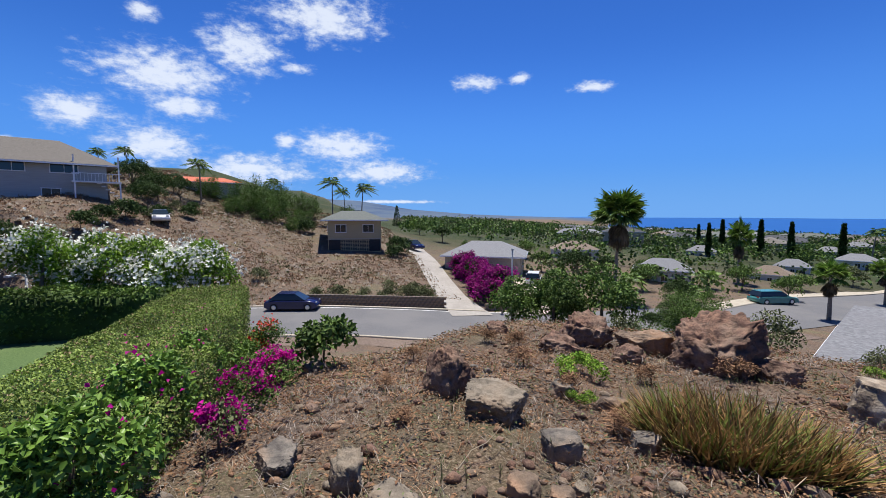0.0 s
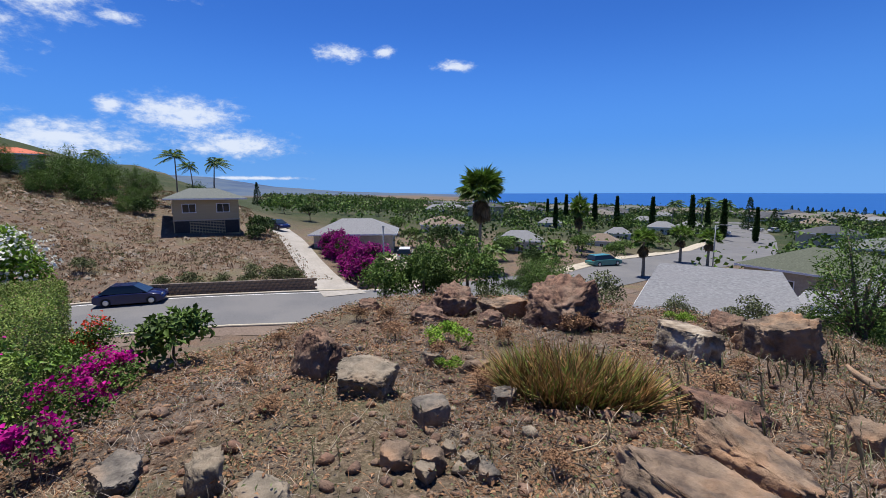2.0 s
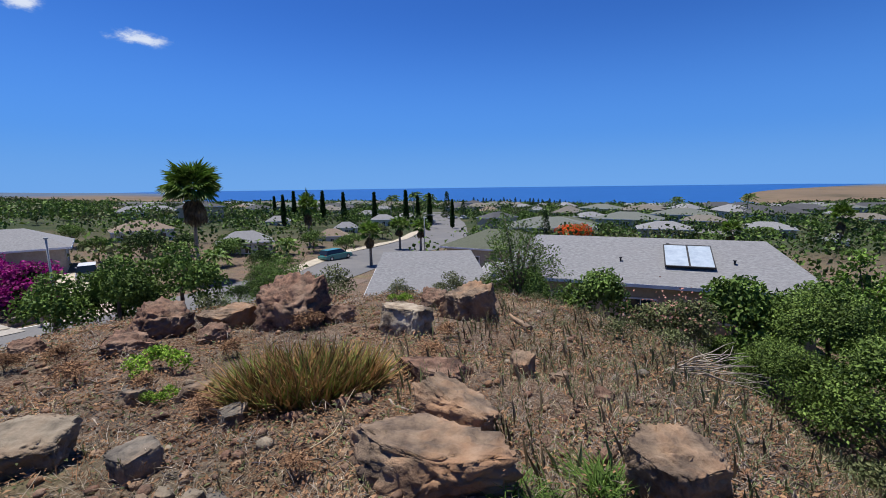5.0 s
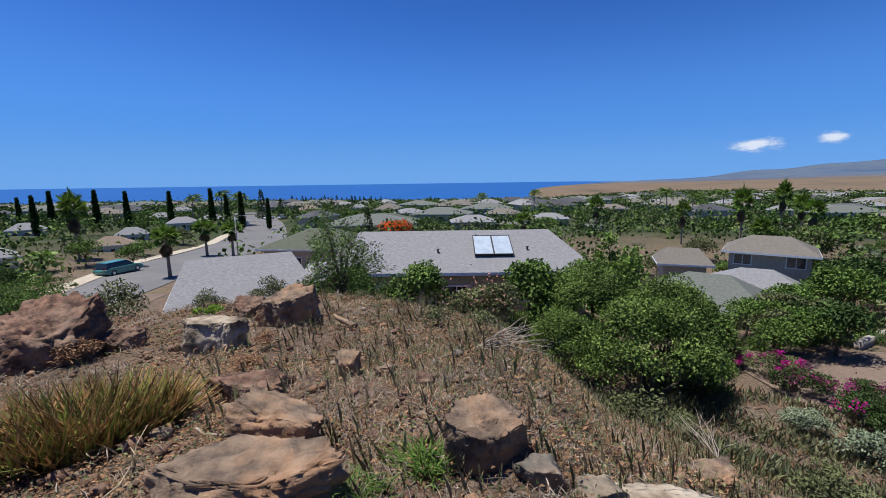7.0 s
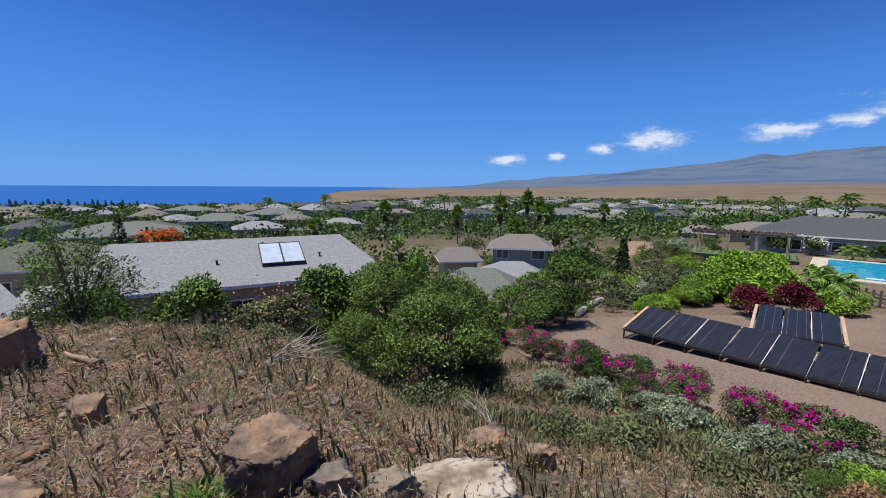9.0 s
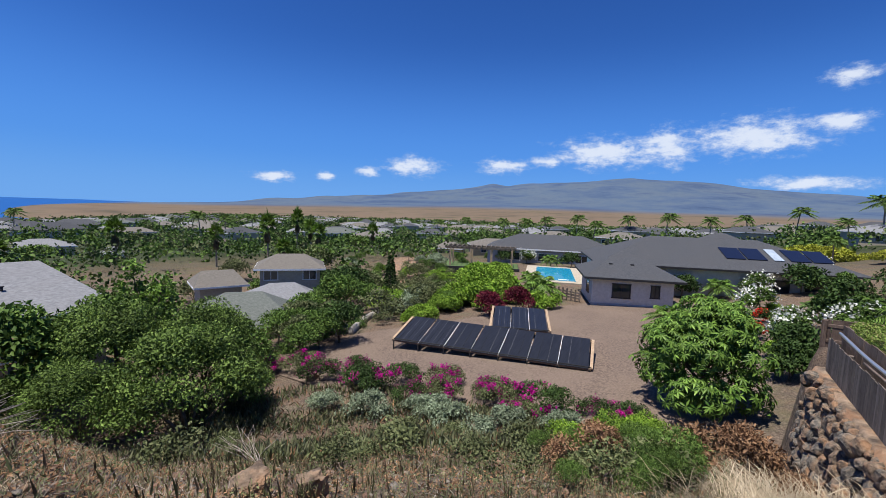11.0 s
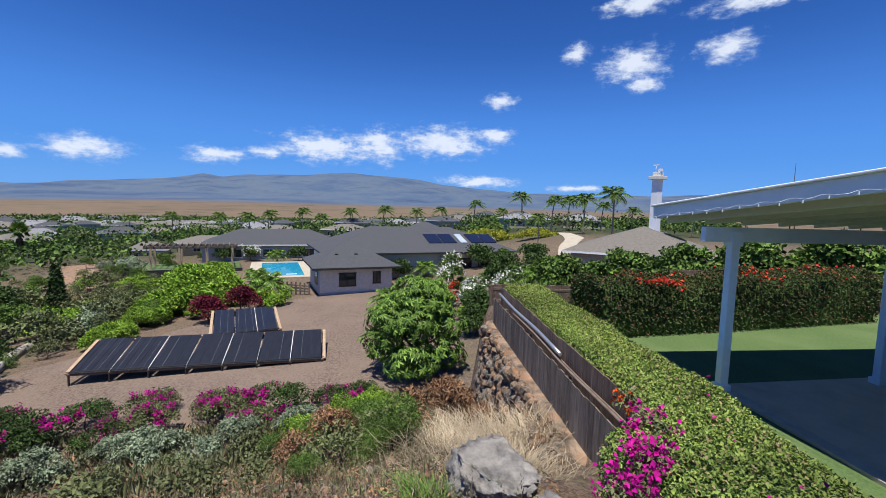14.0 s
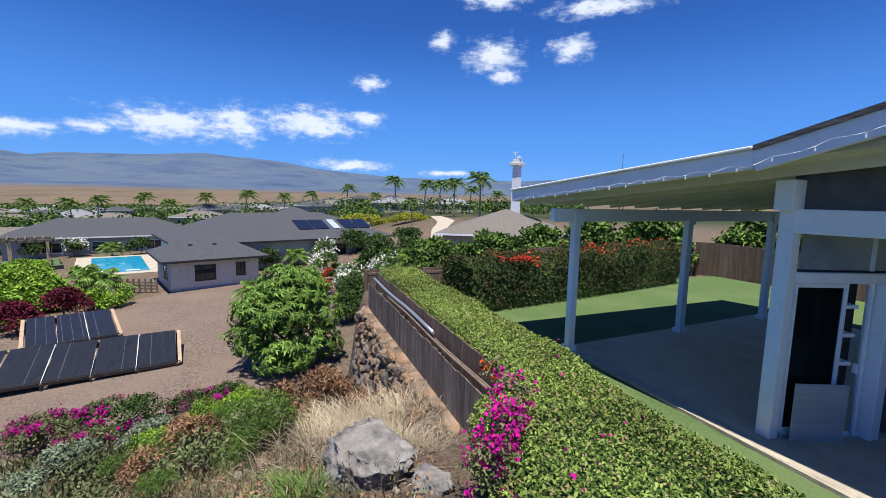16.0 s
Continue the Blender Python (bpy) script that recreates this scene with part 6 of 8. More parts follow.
settle(grass_tuft(34, 0.4, 0.2, 240, "leaf", "small green grass tuft between rocks"), -0.5, 2.3)
settle(grass_tuft(35, 0.4, 0.24, 260, "leaf", "small green grass tuft among rocks"), -0.12, 2.7)
settle(grass_tuft(36, 0.6, 0.3, 500, "leaf", "green grass tuft beside the grey boulder"), 3.4, -0.05)

settle(bush(41, 1.4, 1.4, 1.15, 900, 0.17, "leaf", "small shrubby tree with drooping green leaves on bare soil", name="young_tree", category="tree"), -8.0, -0.05, scale=0.85)
settle(bush(42, 1.1, 0.9, 0.5, 1500, 0.055, "leaf", "bougainvillea with bright magenta flowers spilling on dry soil", "bougainvillea", flower="magenta", flowers=950, clusters=20, flower_size=0.05), -6.6, -0.78)
settle(bush(43, 0.6, 0.5, 0.42, 420, 0.055, "leaf_olive", "magenta bougainvillea sprays beside the hedge", "bougainvillea", flower="magenta", flowers=420, clusters=12, flower_size=0.045), -3.95, -0.85)
settle(bush(44, 0.8, 0.6, 0.45, 700, 0.055, "leaf", "magenta bougainvillea sprays beside the hedge", "bougainvillea", flower="magenta", flowers=260, clusters=8, flower_size=0.05), -5.2, -0.85)
settle(bush(45, 1.4, 1.2, 1.1, 1600, 0.07, "leaf", "loose green shrub with a few red flowers at the hedge end", "bougainvillea", flower="red", flowers=260, clusters=6, flower_size=0.06), -10.1, -1.25, dz=0.1)
settle(bush(46, 0.9, 0.8, 0.8, 500, 0.12, "leaf_yellow", "yellow-green garden shrub beside the hedge", narrow=0.3), -11.2, -1.6, dz=0.3)
for k, (x, y, w, h, n) in enumerate(((3.68, -1.95, 0.55, 0.75, 300), (3.2, -1.68, 0.6, 0.6, 340), (2.78, -1.3, 0.5, 0.55, 300))):
    settle(bush(47 + 200 * k, w, w * 0.8, h, 420, 0.05, "leaf_olive", "magenta bougainvillea spilling over the hedge and fence end", "bougainvillea", flower="magenta", flowers=n, clusters=16, flower_size=0.045, spread=0.06), x, y, dz=-1.75 - gz(x, y) - h * 0.72)
settle(bush(49, 0.3, 0.26, 0.4, 160, 0.05, "leaf_olive", "small sprig with orange-red flowers at the fence", "bougainvillea", flower="orange", flowers=60, clusters=4, flower_size=0.045), 4.05, -1.95, dz=-2.0 - gz(4.05, -1.95))
for k, (x, y, w, h) in enumerate(((-3.2, -1.5, 1.3, 0.95), (-4.6, -1.55, 1.5, 1.0), (-6.1, -1.6, 1.6, 1.05), (-7.7, -1.7, 1.6, 1.1), (-9.2, -1.75, 1.6, 1.1))):
    settle(bush(240 + k, w, 0.8, h, 2600, 0.075, "leaf_gloss", "loose leafy shoots growing out of the hedge side", "hedge_shoots", "shrub", flower="magenta", flowers=26, clusters=5, flower_size=0.05, blobs=16), x, y, dz=-0.05)
for k, (x, y, s) in enumerate(((-12.3, -3.3, 1.0), (-12.7, -4.9, 1.08), (-12.6, -6.6, 1.15), (-12.4, -8.4, 1.2), (-12.2, -10.2, 1.2))):
    b = bush(50 + k, 2.6, 2.2, 2.2 * s, 5200, 0.17, "leaf_fresh", "tall oleander shrub covered in white blossom", "oleander", flower="white_petal", flowers=2600, clusters=95, narrow=0.32, flower_size=0.085, spread=0.045)
    b.matrix_basis = Matrix.Translation((x, y, LAWN))
    tagged(b, group="oleander row")
clipped_hedge("low_hedge", "dark green clipped hedge at the end of the lawn", [(-10.9, -3.3, -11.9, -3.2), (-10.8, -6, -11.8, -6), (-10.6, -10.5, -11.6, -10.5)], [-1.75, -1.7, -1.7], LAWN, 9000, 0.09, "leaf", wob=0.08, seed=15)

# shrubs on the slope towards the sea
kiawe = broad_tree(61, 4.4, 5.8, 16000, 0.15, "leaf_thorn", "feathery_tree", "dense feathery green thorn tree on the slope", bare=0.06, blobs=60, open_crown=0.95)
settle(kiawe, 8.0, 16.1, 0.4, dz=-0.5)
for x, y, s, a, dz in ((5.4, 18.4, 0.66, 2.1, 0.0), (10.2, 19.6, 0.9, 4.0, 0.2), (7.4, 20.8, 0.92, 2.6, 0.4), (4.1, 20.4, 0.55, 1.0, 0.0), (10.3, 16.6, 0.5, 5.0, -0.2)):
    place(kiawe, x, y, s, a, dz)
settle(spray_tree(68, 5.6, 5.6, 120, 60, 0.3, "leaf_gloss", "garden_tree", "bright green leafy tree beside the grey roof", narrow=0.5, loose=0.05, lumps=9), 12.4, 30.0, 0.3, dz=-0.3)
settle(bush(62, 4.6, 3.2, 4.0, 6500, 0.17, "leaf_olive", "shrub with dusty pink flower heads", flower="pink", flowers=520, clusters=40, flower_size=0.11, blobs=20), 1.9, 19.6, dz=0.4)
dg = bush(63, 5.0, 3.2, 3.9, 3200, 0.24, "leaf", "green shrub below the house eaves", blobs=20)
settle(dg, -0.9, 20.4, dz=0.9)
place(dg, 4.4, 21.6, 1.2, dz=0.3)
place(dg, 7.8, 22.4, 1.2, dz=0.2)
place(dg, -4.6, 21.4, 1.1, dz=0.2)
place(dg, -7.6, 20.8, 0.8, dz=0.0)
place(dg, 12.5, 20.5, 0.8, dz=0.0)
thin = spray_tree(64, 3.2, 2.8, 130, 60, 0.09, "leaf_feather", "thin_tree", "open thin-leaved young tree on the crest", narrow=0.35, loose=0.06)
settle(thin, -2.9, 12.2, 0.3)
vine = bush(65, 2.2, 1.6, 1.9, 3000, 0.11, "leaf", "glossy dark green bush below the rocks")
settle(vine, -11.2, 6.3, dz=-0.1)
place(vine, -11.9, 5.4, 1.0, dz=-0.3)
place(vine, -10.8, 7.6, 1.2, dz=-0.1)
place(vine, -12.2, 7.0, 1.3, dz=-0.2)
gb = bush(66, 1.6, 1.4, 1.2, 1500, 0.1, "leaf_olive", "grey-green rounded shrub on the crest")
settle(gb, -8.2, 10.6, dz=0.0)
place(gb, -5.0, 12.2, 0.75)
place(gb, -6.4, 11.6, 0.6)
place(gb, -3.9, 12.6, 0.7)
place(gb, -1.9, 12.8, 0.6)
place(gb, -12.2, 9.6, 1.1)
cr = bush(67, 1.1, 0.8, 0.25, 1300, 0.045, "leaf_fresh", "low yellow-green creeping weeds between rocks", "weed", "weed")
settle(cr, -5.0, 3.2)
place(cr, -4.4, 8.0, 0.8, label="low green creeping plant on lava rock")
place(cr, -4.0, 2.6, 0.5)

# bougainvilleas and weeds at the foot of the slope
bg = [bush(70 + k, 3.2, 2.2, 1.05, 2600, 0.11, "leaf_dark" if k else "leaf_olive", "bougainvillea with magenta flowers beside the gravel yard", "bougainvillea", flower=("magenta", "dull_purple", "magenta")[k], flowers=(520, 420, 240)[k], clusters=(9, 16, 5)[k], flower_size=0.09) for k in range(3)]
spots = [(14.7, 17.6), (15.3, 14.6), (15.9, 12.4), (15.7, 9.7), (16.3, 7.6), (16.8, 5.6), (17.2, 3.6), (13.6, 18.9), (16.9, 10.9), (14.5, 13.5), (14.2, 16.2), (17.1, 8.2), (15.6, 6.3), (17.6, 2.6), (14.8, 10.9)]
for k, (x, y) in enumerate(spots):
    if k < 3:
        settle(bg[k], x, y, k * 1.3)
    else:
        place(bg[(k * 2 + k // 4) % 3], x, y, rng.uniform(0.75, 1.15))
sv = bush(76, 2.2, 1.8, 0.9, 2200, 0.12, "leaf_silver", "low silvery-green weeds on the slope", "weed", "weed")
settle(sv, 12.6, 11.6)
for x, y, s in ((13.8, 8.6, 1.0), (14.6, 6.2, 0.9), (13.9, 10.0, 0.8), (12.2, 13.6, 0.8), (14.9, 4.4, 0.9), (12.4, 6.4, 0.8)):
    place(sv, x, y, s)
wg = bush(77, 2.0, 1.8, 1.0, 2200, 0.1, "leaf_fresh", "bright green leafy weeds on the slope", "weed", "weed")
settle(wg, 14.6, 2.6)
for x, y, s in ((13.0, 1.6, 0.9), (15.8, 1.7, 0.9), (11.5, 2.9, 0.8), (12.9, 3.6, 0.8), (16.8, 2.0, 0.8), (10.6, 0.9, 0.7)):
    place(wg, x, y, s)
wf = bush(78, 1.3, 1.1, 1.0, 2600, 0.09, "leaf_feather", "feathery green weed on the slope", "weed", "weed", narrow=0.2)
settle(wf, 7.3, 0.5, dz=-0.05)
place(wf, 9.3, 0.6, 0.8)
place(wf, 8.3, 1.6, 0.6)
for x, y, s in ((8.6, 0.8, 0.9), (10.2, 1.3, 1.0), (9.6, 2.6, 0.7), (11.6, 1.4, 0.9), (7.6, 2.6, 0.6), (5.6, 0.7, 0.5), (6.4, 0.5, 0.7), (4.8, 1.3, 0.4), (6.9, 1.3, 0.6)):
    place(wf, x, y, s)
wr = bush(79, 1.2, 1.0, 1.3, 900, 0.12, "leaf_dry", "withered rust-brown weed on dry ground", "weed", "weed", narrow=0.35)
settle(wr, 9.4, -0.6)
for x, y, s in ((8.4, -1.1, 0.6), (7.0, -1.0, 0.5), (9.9, -1.0, 0.8), (10.8, -1.1, 0.9), (8.2, 0.2, 0.9), (11.4, -0.6, 1.2), (6.6, 1.5, 0.7), (12.8, 0.3, 1.0), (10.2, 1.9, 0.7), (5.5, 1.6, 0.5), (13.5, -0.6, 1.2)):
    place(wr, x, y, s)
for x, y, s in ((-4.3, 2.7, 0.35), (-3.5, 3.4, 0.4), (-5.6, 2.7, 0.4), (-2.1, 4.4, 0.35), (-4.6, 5.3, 0.5), (-6.6, 3.1, 0.42), (-3.3, 2.45, 0.3), (-1.9, 2.0, 0.22), (-5.2, 0.7, 0.28), (-6.5, 1.3, 0.32), (-7.2, 2.7, 0.4), (-3.9, 0.7, 0.25), (-4.5, 3.9, 0.35), (-2.2, 5.4, 0.35)):
    place(wr, x, y, s, sz=s * 0.55, label="withered reddish brush among knoll rocks")
wo = bush(80, 1.4, 1.3, 0.7, 560, 0.1, "leaf_olive", "dusty olive weeds on the dry slope", "weed", "weed")
settle(wo, 6.0, 4.6)
for k in range(34):
    a, d = rng.uniform(22, 92), rng.uniform(5.5, 15.5)
    place(wo, *at(a, d), rng.uniform(0.35, 0.95))
for k in range(10):
    a, d = rng.uniform(-12, 25), rng.uniform(6, 12)
    place(wo, *at(a, d), rng.uniform(0.25, 0.5))


def whorl_tree(seed, height, width, whorls, leaf, mat, name, label):
    """A tree whose long leaves hang in rosettes at the twig ends."""
    r = np.random.default_rng(seed)
    t = thing(name, Matrix(), label, "tree")
    bl = heap(r, 34, width * 0.36, width * 0.36, height * 1.05, width * 0.17, z0=-0.16 * height)
    bl += [(width * 0.27 * math.cos(k * 0.7), width * 0.27 * math.sin(k * 0.7), height * (0.16 + 0.05 * (k % 3)), width * 0.15, width * 0.15, width * 0.14) for k in range(9)]
    bm = bmesh.new()
    add_tube(bm, [(0, 0, -0.3), (0.05, 0, height * 0.2), (0, 0.1, height * 0.5)], [0.13, 0.1, 0.05], 8)
    for b in bl[:14]:
        add_tube(bm, [(0, 0, height * 0.15), (b[0] * 0.5, b[1] * 0.5, (height * 0.2 + b[2]) * 0.5), b[:3]], [0.06, 0.04, 0.015], 5)
    part("trunk", bm, M["bark"], t)
    P, N = ball_points(whorls, bl, r, low=-0.7, inner=0.3)
    k = 7
    a = np.tile(np.arange(k) * 2 * np.pi / k, whorls) + np.repeat(r.uniform(0, 6, whorls), k)
    N = unit(N + [0, 0, 0.5])
    U = unit(np.cross(N, [0.3, 0.2, 1.0]))
    V = np.cross(N, U)
    Nk, Uk, Vk = (np.repeat(q, k, 0) for q in (N, U, V))
    D = Uk * np.cos(a)[:, None] + Vk * np.sin(a)[:, None] + Nk * 0.15 - np.array([0, 0, 0.45])
    ln = leaf * r.uniform(0.7, 1.2, whorls * k)
    co, f = leaf_arrays(np.repeat(P, k, 0), D, Nk + np.array([0, 0, 0.6]), ln, ln * 0.3)
    part("crown", mesh_np("crown", co, f, M[mat]), parent=t)
    return t


settle(whorl_tree(81, 5.2, 5.8, 2300, 0.27, "leaf_gloss", "glossy_tree", "rounded tree with drooping rosettes of glossy green leaves"), 20.9, 0.35, 0.5, dz=0.1)
gc = bush(82, 13, 7.5, 2.6, 9000, 0.38, "leaf_fresh", "bright yellow-green ground cover on a bank", "ground_cover", "ground cover", blobs=44)
settle(gc, 38, 19.5, 0.35)
place(gc, 42, 22, 1.0, 0.6)
place(gc, 34, 20.5, 0.7, 0.3)
for x, y, q, a, v in ((45.5, 22.6, 0.8, 0.4, 0.5), (50.5, 25.0, 0.8, 0.5, 0.5), (38.5, 17.2, 0.6, 0.5, 0.5), (55, 26.5, 0.6, 0.4, 0.5)):
    place(gc, x, y, q, a, sz=v)
place(gc, 27.5, 19.8, 0.42, 0.2)
rb = bush(83, 2.6, 2.4, 2.2, 2600, 0.2, "leaf_purple", "rounded dark red-leaved shrub beside gravel")
settle(rb, 31.2, 15.6)
place(rb, 33.8, 14.4, 1.05)
gr = bush(84, 4.6, 2.6, 1.3, 2000, 0.26, "leaf_fresh", "low rounded green hedge beside the gravel")
settle(gr, 36.4, 12.9, -0.9)
place(gr, 33.2, 17.2, 0.8, 0.3)
conifer = column_tree(85, 5.2, 2.0, "conifer", "dark green young conifer", cone=True, leaves=1800)
settle(conifer, 33.2, 27.8)
# garden between hedge and neighbour
tall = bush(86, 3.2, 2.2, 2.1, 2500, 0.22, "leaf", "tall glossy green garden shrub behind the lawn")
for k, (x, y, s) in enumerate(((14.6, -4.6, 0.8), (15.0, -6.8, 0.9), (15.2, -9.2, 1.0), (15.0, -11.8, 1.15), (14.4, -14.2, 1.3), (12.2, -17.2, 1.35), (9.2, -17.8, 1.35), (6.2, -18.2, 1.4))):
    ob = tall if k == 0 else copy_thing(tall, Matrix())
    ob.matrix_basis = Matrix.Translation((x, y, -3.0)) @ Matrix.Rotation(k * 1.7, 4, "Z") @ Matrix.Diagonal((s, s, s, 1))
for k, (x, y, q) in enumerate(((17.5, -8.5, 1.3), (18.5, -11.0, 1.4), (18.0, -14.0, 1.5), (16.5, -16.5, 1.5), (20.5, -13.0, 1.5), (21.5, -16.5, 1.6), (14.5, -18.5, 1.5), (18.5, -19.5, 1.6), (23.5, -19.5, 1.6), (11.0, -20.5, 1.6))):
    place(tall, x, y, q, dz=-0.2)
areca = feather_palm(87, 1.2, 1.9, 22, 0.1, "areca_palm", "bushy green areca palm", "leaf_gloss")
settle(areca, 30.5, -6.5)
for x, y, s in ((34, -9, 1.2), (28.5, -8.2, 0.9), (33, 2.8, 1.0), (37, -0.5, 1.0), (38.5, 14.2, 1.3), (44, 17.2, 1.1)):
    place(areca, x, y, s)
wh = bush(88, 3.2, 2.6, 2.4, 2200, 0.24, "leaf", "garden shrub with white flowers", flower="white_petal", flowers=420, clusters=26, flower_size=0.2)
settle(wh, 41, -2.6)
place(wh, 62, -8, 1.2)
dk = bush(89, 4.0, 3.4, 2.6, 1300, 0.36, "leaf_dark", "dark green rounded garden shrub")
settle(dk, 36, -6.2)
for x, y, s in ((31, -3.4, 0.7), (26.5, -3.2, 0.7), (27, -6.4, 0.8), (45, -8.5, 0.9), (50, -12, 0.9), (23.5, -6, 0.8)):
    place(dk, x, y, s)
for k, (x, y, q) in enumerate(((48.4, 3.2, 0.9), (49.6, 0.2, 1.0), (51.0, -3.0, 1.0), (52.6, -6.4, 1.1), (54.2, -9.6, 1.1), (66.0, 19.5, 0.9), (65.4, 22.5, 1.0), (66.6, 27.0, 1.0), (67.6, 31, 1.0), (69.4, 35, 1.0))):
    place((dk, areca, wh, dk, tall)[k % 5], x, y, q)
rd = bush(90, 1.6, 1.4, 1.1, 700, 0.18, "leaf_dark", "small shrub with red leaves and flowers", flower="red", flowers=300, clusters=10, flower_size=0.16)
settle(rd, 33.5, -2.0)
place(rd, 50, -9.5, 1.2)
yb = bush(91, 16, 5, 2.2, 9000, 0.42, "leaf_yellow", "long yellow-green hedge bank beside a drive", "hedge_bank", "hedge", blobs=40)
settle(yb, 84, -12, -1.3)
place(yb, 78, -20, 0.7, -1.2)

# left: driveway, retaining wall and hillside
pb = bush(92, 4.6, 4.2, 3.1, 4200, 0.28, "leaf_dark", "large bougainvillea covered in deep purple flowers", "bougainvillea", flower="purple", flowers=3800, clusters=70, flower_size=0.26)
for k, (x, y, s) in enumerate(((-40.3, 16.4, 0.95), (-43.6, 17.0, 0.9), (-47.2, 17.2, 0.9), (-50.8, 17.6, 0.85), (-54.5, 17.9, 0.85), (-58.5, 18.3, 0.7))):
    if k == 0:
        settle(pb, x, y)
    else:
        place(pb, x, y, s)
dryb = bush(93, 2.6, 2.2, 1.3, 800, 0.2, "leaf_olive", "dusty green shrub on the dry bank")
settle(dryb, -42.6, 1.0)
for x, y, s in ((-41.8, 3.4, 0.9), (-41.4, 5.6, 1.0), (-40.8, 7.6, 1.2), (-40.2, 9.0, 1.2), (-43.4, -1.0, 0.8), (-45.8, 6.4, 0.8), (-44.2, 8.8, 0.9)):
    place(dryb, x, y, s)
place(dk, -64.5, 10.4, 1.1)
place(dk, -61.6, 9.6, 0.8)
place(dk, -73, -3.0, 0.9)


def hillside_scrub():
    """Dry tufts, small stones and scrub over the bare bank."""
    r = np.random.default_rng(88)
    for name, mat, n, size, lab in (("bank_straw", "straw", 4600, 0.3, "dry straw tufts on the bare hillside"), ("bank_scrub", "leaf_dry", 12000, 0.24, "withered brown scrub on the bare hillside"), ("bank_green", "leaf_olive", 6000, 0.26, "dusty green scrub on the hillside")):
        x, y = r.uniform(-95, -41, n), r.uniform(-36, 13, n)
        w = np.sin(x * 0.35 + 2 * np.sin(y * 0.3)) * np.cos(y * 0.4 - x * 0.1) + r.normal(size=n) * 0.55
        k = (w > {"bank_straw": -0.1, "bank_scrub": -0.5, "bank_green": 0.45}[name]) & ~((np.abs(x + 68) < 6) & (np.abs(y - 4) < 6))
        x, y = x[k], y[k]
        m = len(x)
        P = np.repeat(np.column_stack([x, y, soil(x, y) - 0.02]), 7, 0) + r.normal(size=(m * 7, 3)) * [0.16, 0.16, 0.03]
        D = np.column_stack([r.normal(size=(m * 7, 2)) * 0.7, np.full(m * 7, 0.7)])
        ln = size * r.uniform(0.4, 1.3, m * 7)
        co, f = leaf_arrays(P, D, r.normal(size=(m * 7, 3)), ln, ln * (0.2 if name == "bank_straw" else 0.32))
        tagged(new(name, mesh_np(name, co, f, M[mat])), lab, "scrub", kind="stuff")
    n = 4200
    x, y = r.uniform(-90, -41, n), r.uniform(-30, 13, n)
    s = 0.06 + 0.36 * r.random(n) ** 4
    base = np.array([[1, 0, 0], [0.1, 1, 0], [-1, 0.1, 0], [0, -1, 0], [0.15, 0.1, 0.8], [-0.3, -0.2, 0.7]])
    co = base[None] * s[:, None, None] * r.uniform(0.6, 1.3, (n, 6, 1)) + np.stack([x, y, soil(x, y) - 0.02], -1)[:, None]
    i = np.arange(n)[:, None] * 6
    f = np.concatenate([i + [0, 1, 4], i + [1, 2, 5], i + [1, 5, 4], i + [2, 3, 5], i + [3, 0, 4], i + [3, 4, 5]], 1).reshape(-1, 3)
    tagged(new("bank_stones", mesh_np("bank_stones", co.reshape(-1, 3), f, M["rock"])), "loose lava stones on the bare hillside", "stones", kind="stuff")


hillside_scrub()
for k in range(14):
    x, y = rng.uniform(-88, -48), rng.uniform(-30, -4)
    place(dryb, x, y, rng.uniform(0.5, 1.0), label="dry scrub on the bare hillside")
g2 = spray_tree(94, 5.5, 7.0, 110, 60, 0.26, "leaf_feather", "hill_tree", "spreading feathery green tree on the hillside", narrow=0.4, bare=0.2)
settle(g2, -78, -9)
for x, y, s in ((-84, -12, 1.1), (-80, -14, 0.9), (-88, -4, 0.9), (-79, -4, 0.6), (-76, -14, 0.6), (-90, -9, 1.0), (-74, -5, 0.5), (-86, 4, 0.7), (-81, -19, 0.7), (-24.5, 25.5, 0.7), (-20.8, 23.5, 0.6), (-28.6, 27.5, 0.6), (-17.6, 17.0, 0.55), (-20.5, 17.2, 0.5)):
    place(g2, x, y, s)
# garden of the upper house
lt = broad_tree(95, 5.0, 5.5, 2600, 0.32, "leaf_dark", label="dense dark green garden tree beside the upper house", bare=0.2, blobs=18)
settle(lt, -44, -27.5, dz=1.0)
place(lt, -62, -21.5, 0.8)
place(lt, -67, -22, 0.9)
for x, y, s in ((-73, -21, 0.7), (-77, -23, 0.6), (-70, -26, 0.9), (-66, -29, 0.8)):
    place(lt, x, y, s)
for x, y, s in ((-56, -21.5, 0.9), (-53, -22.5, 0.7), (-49, -22.6, 0.7), (-60, -19.5, 0.7), (-64, -17.5, 0.7), (-68, -18, 0.6)):
    place(dk, x, y, s)

# palms
fp = fan_palm(101, 9.3, 2.7)
settle(fp, -39.7, 29.9)
fs = fan_palm(102, 4.3, 1.55, label="stout fan palm with a skirt of dead fronds", fronds=30)
settle(fs, -29.2, 45.4)
for x, y, s, z in ((-35.2, 63.8, 1.1, 0.9), (-31.0, 63.2, 1.05, 0.9), (-49.3, 58, 1.1, 1.5), (46.3, 66.7, 0.9, 1.8), (52.7, 61.2, 0.85, 1.5), (43, 58, 0.8, 1.3), (60, 72, 0.8, 1.7), (39, 70, 0.8, 1.6), (66, 84, 0.9, 2.0), (30, 84, 1.0, 1.4), (14, 74, 0.9, 1.1), (70, 64, 0.8, 1.5)):
    place(fs, x, y, s, sz=s * z)
cp = feather_palm(103, 8.0, 2.6)
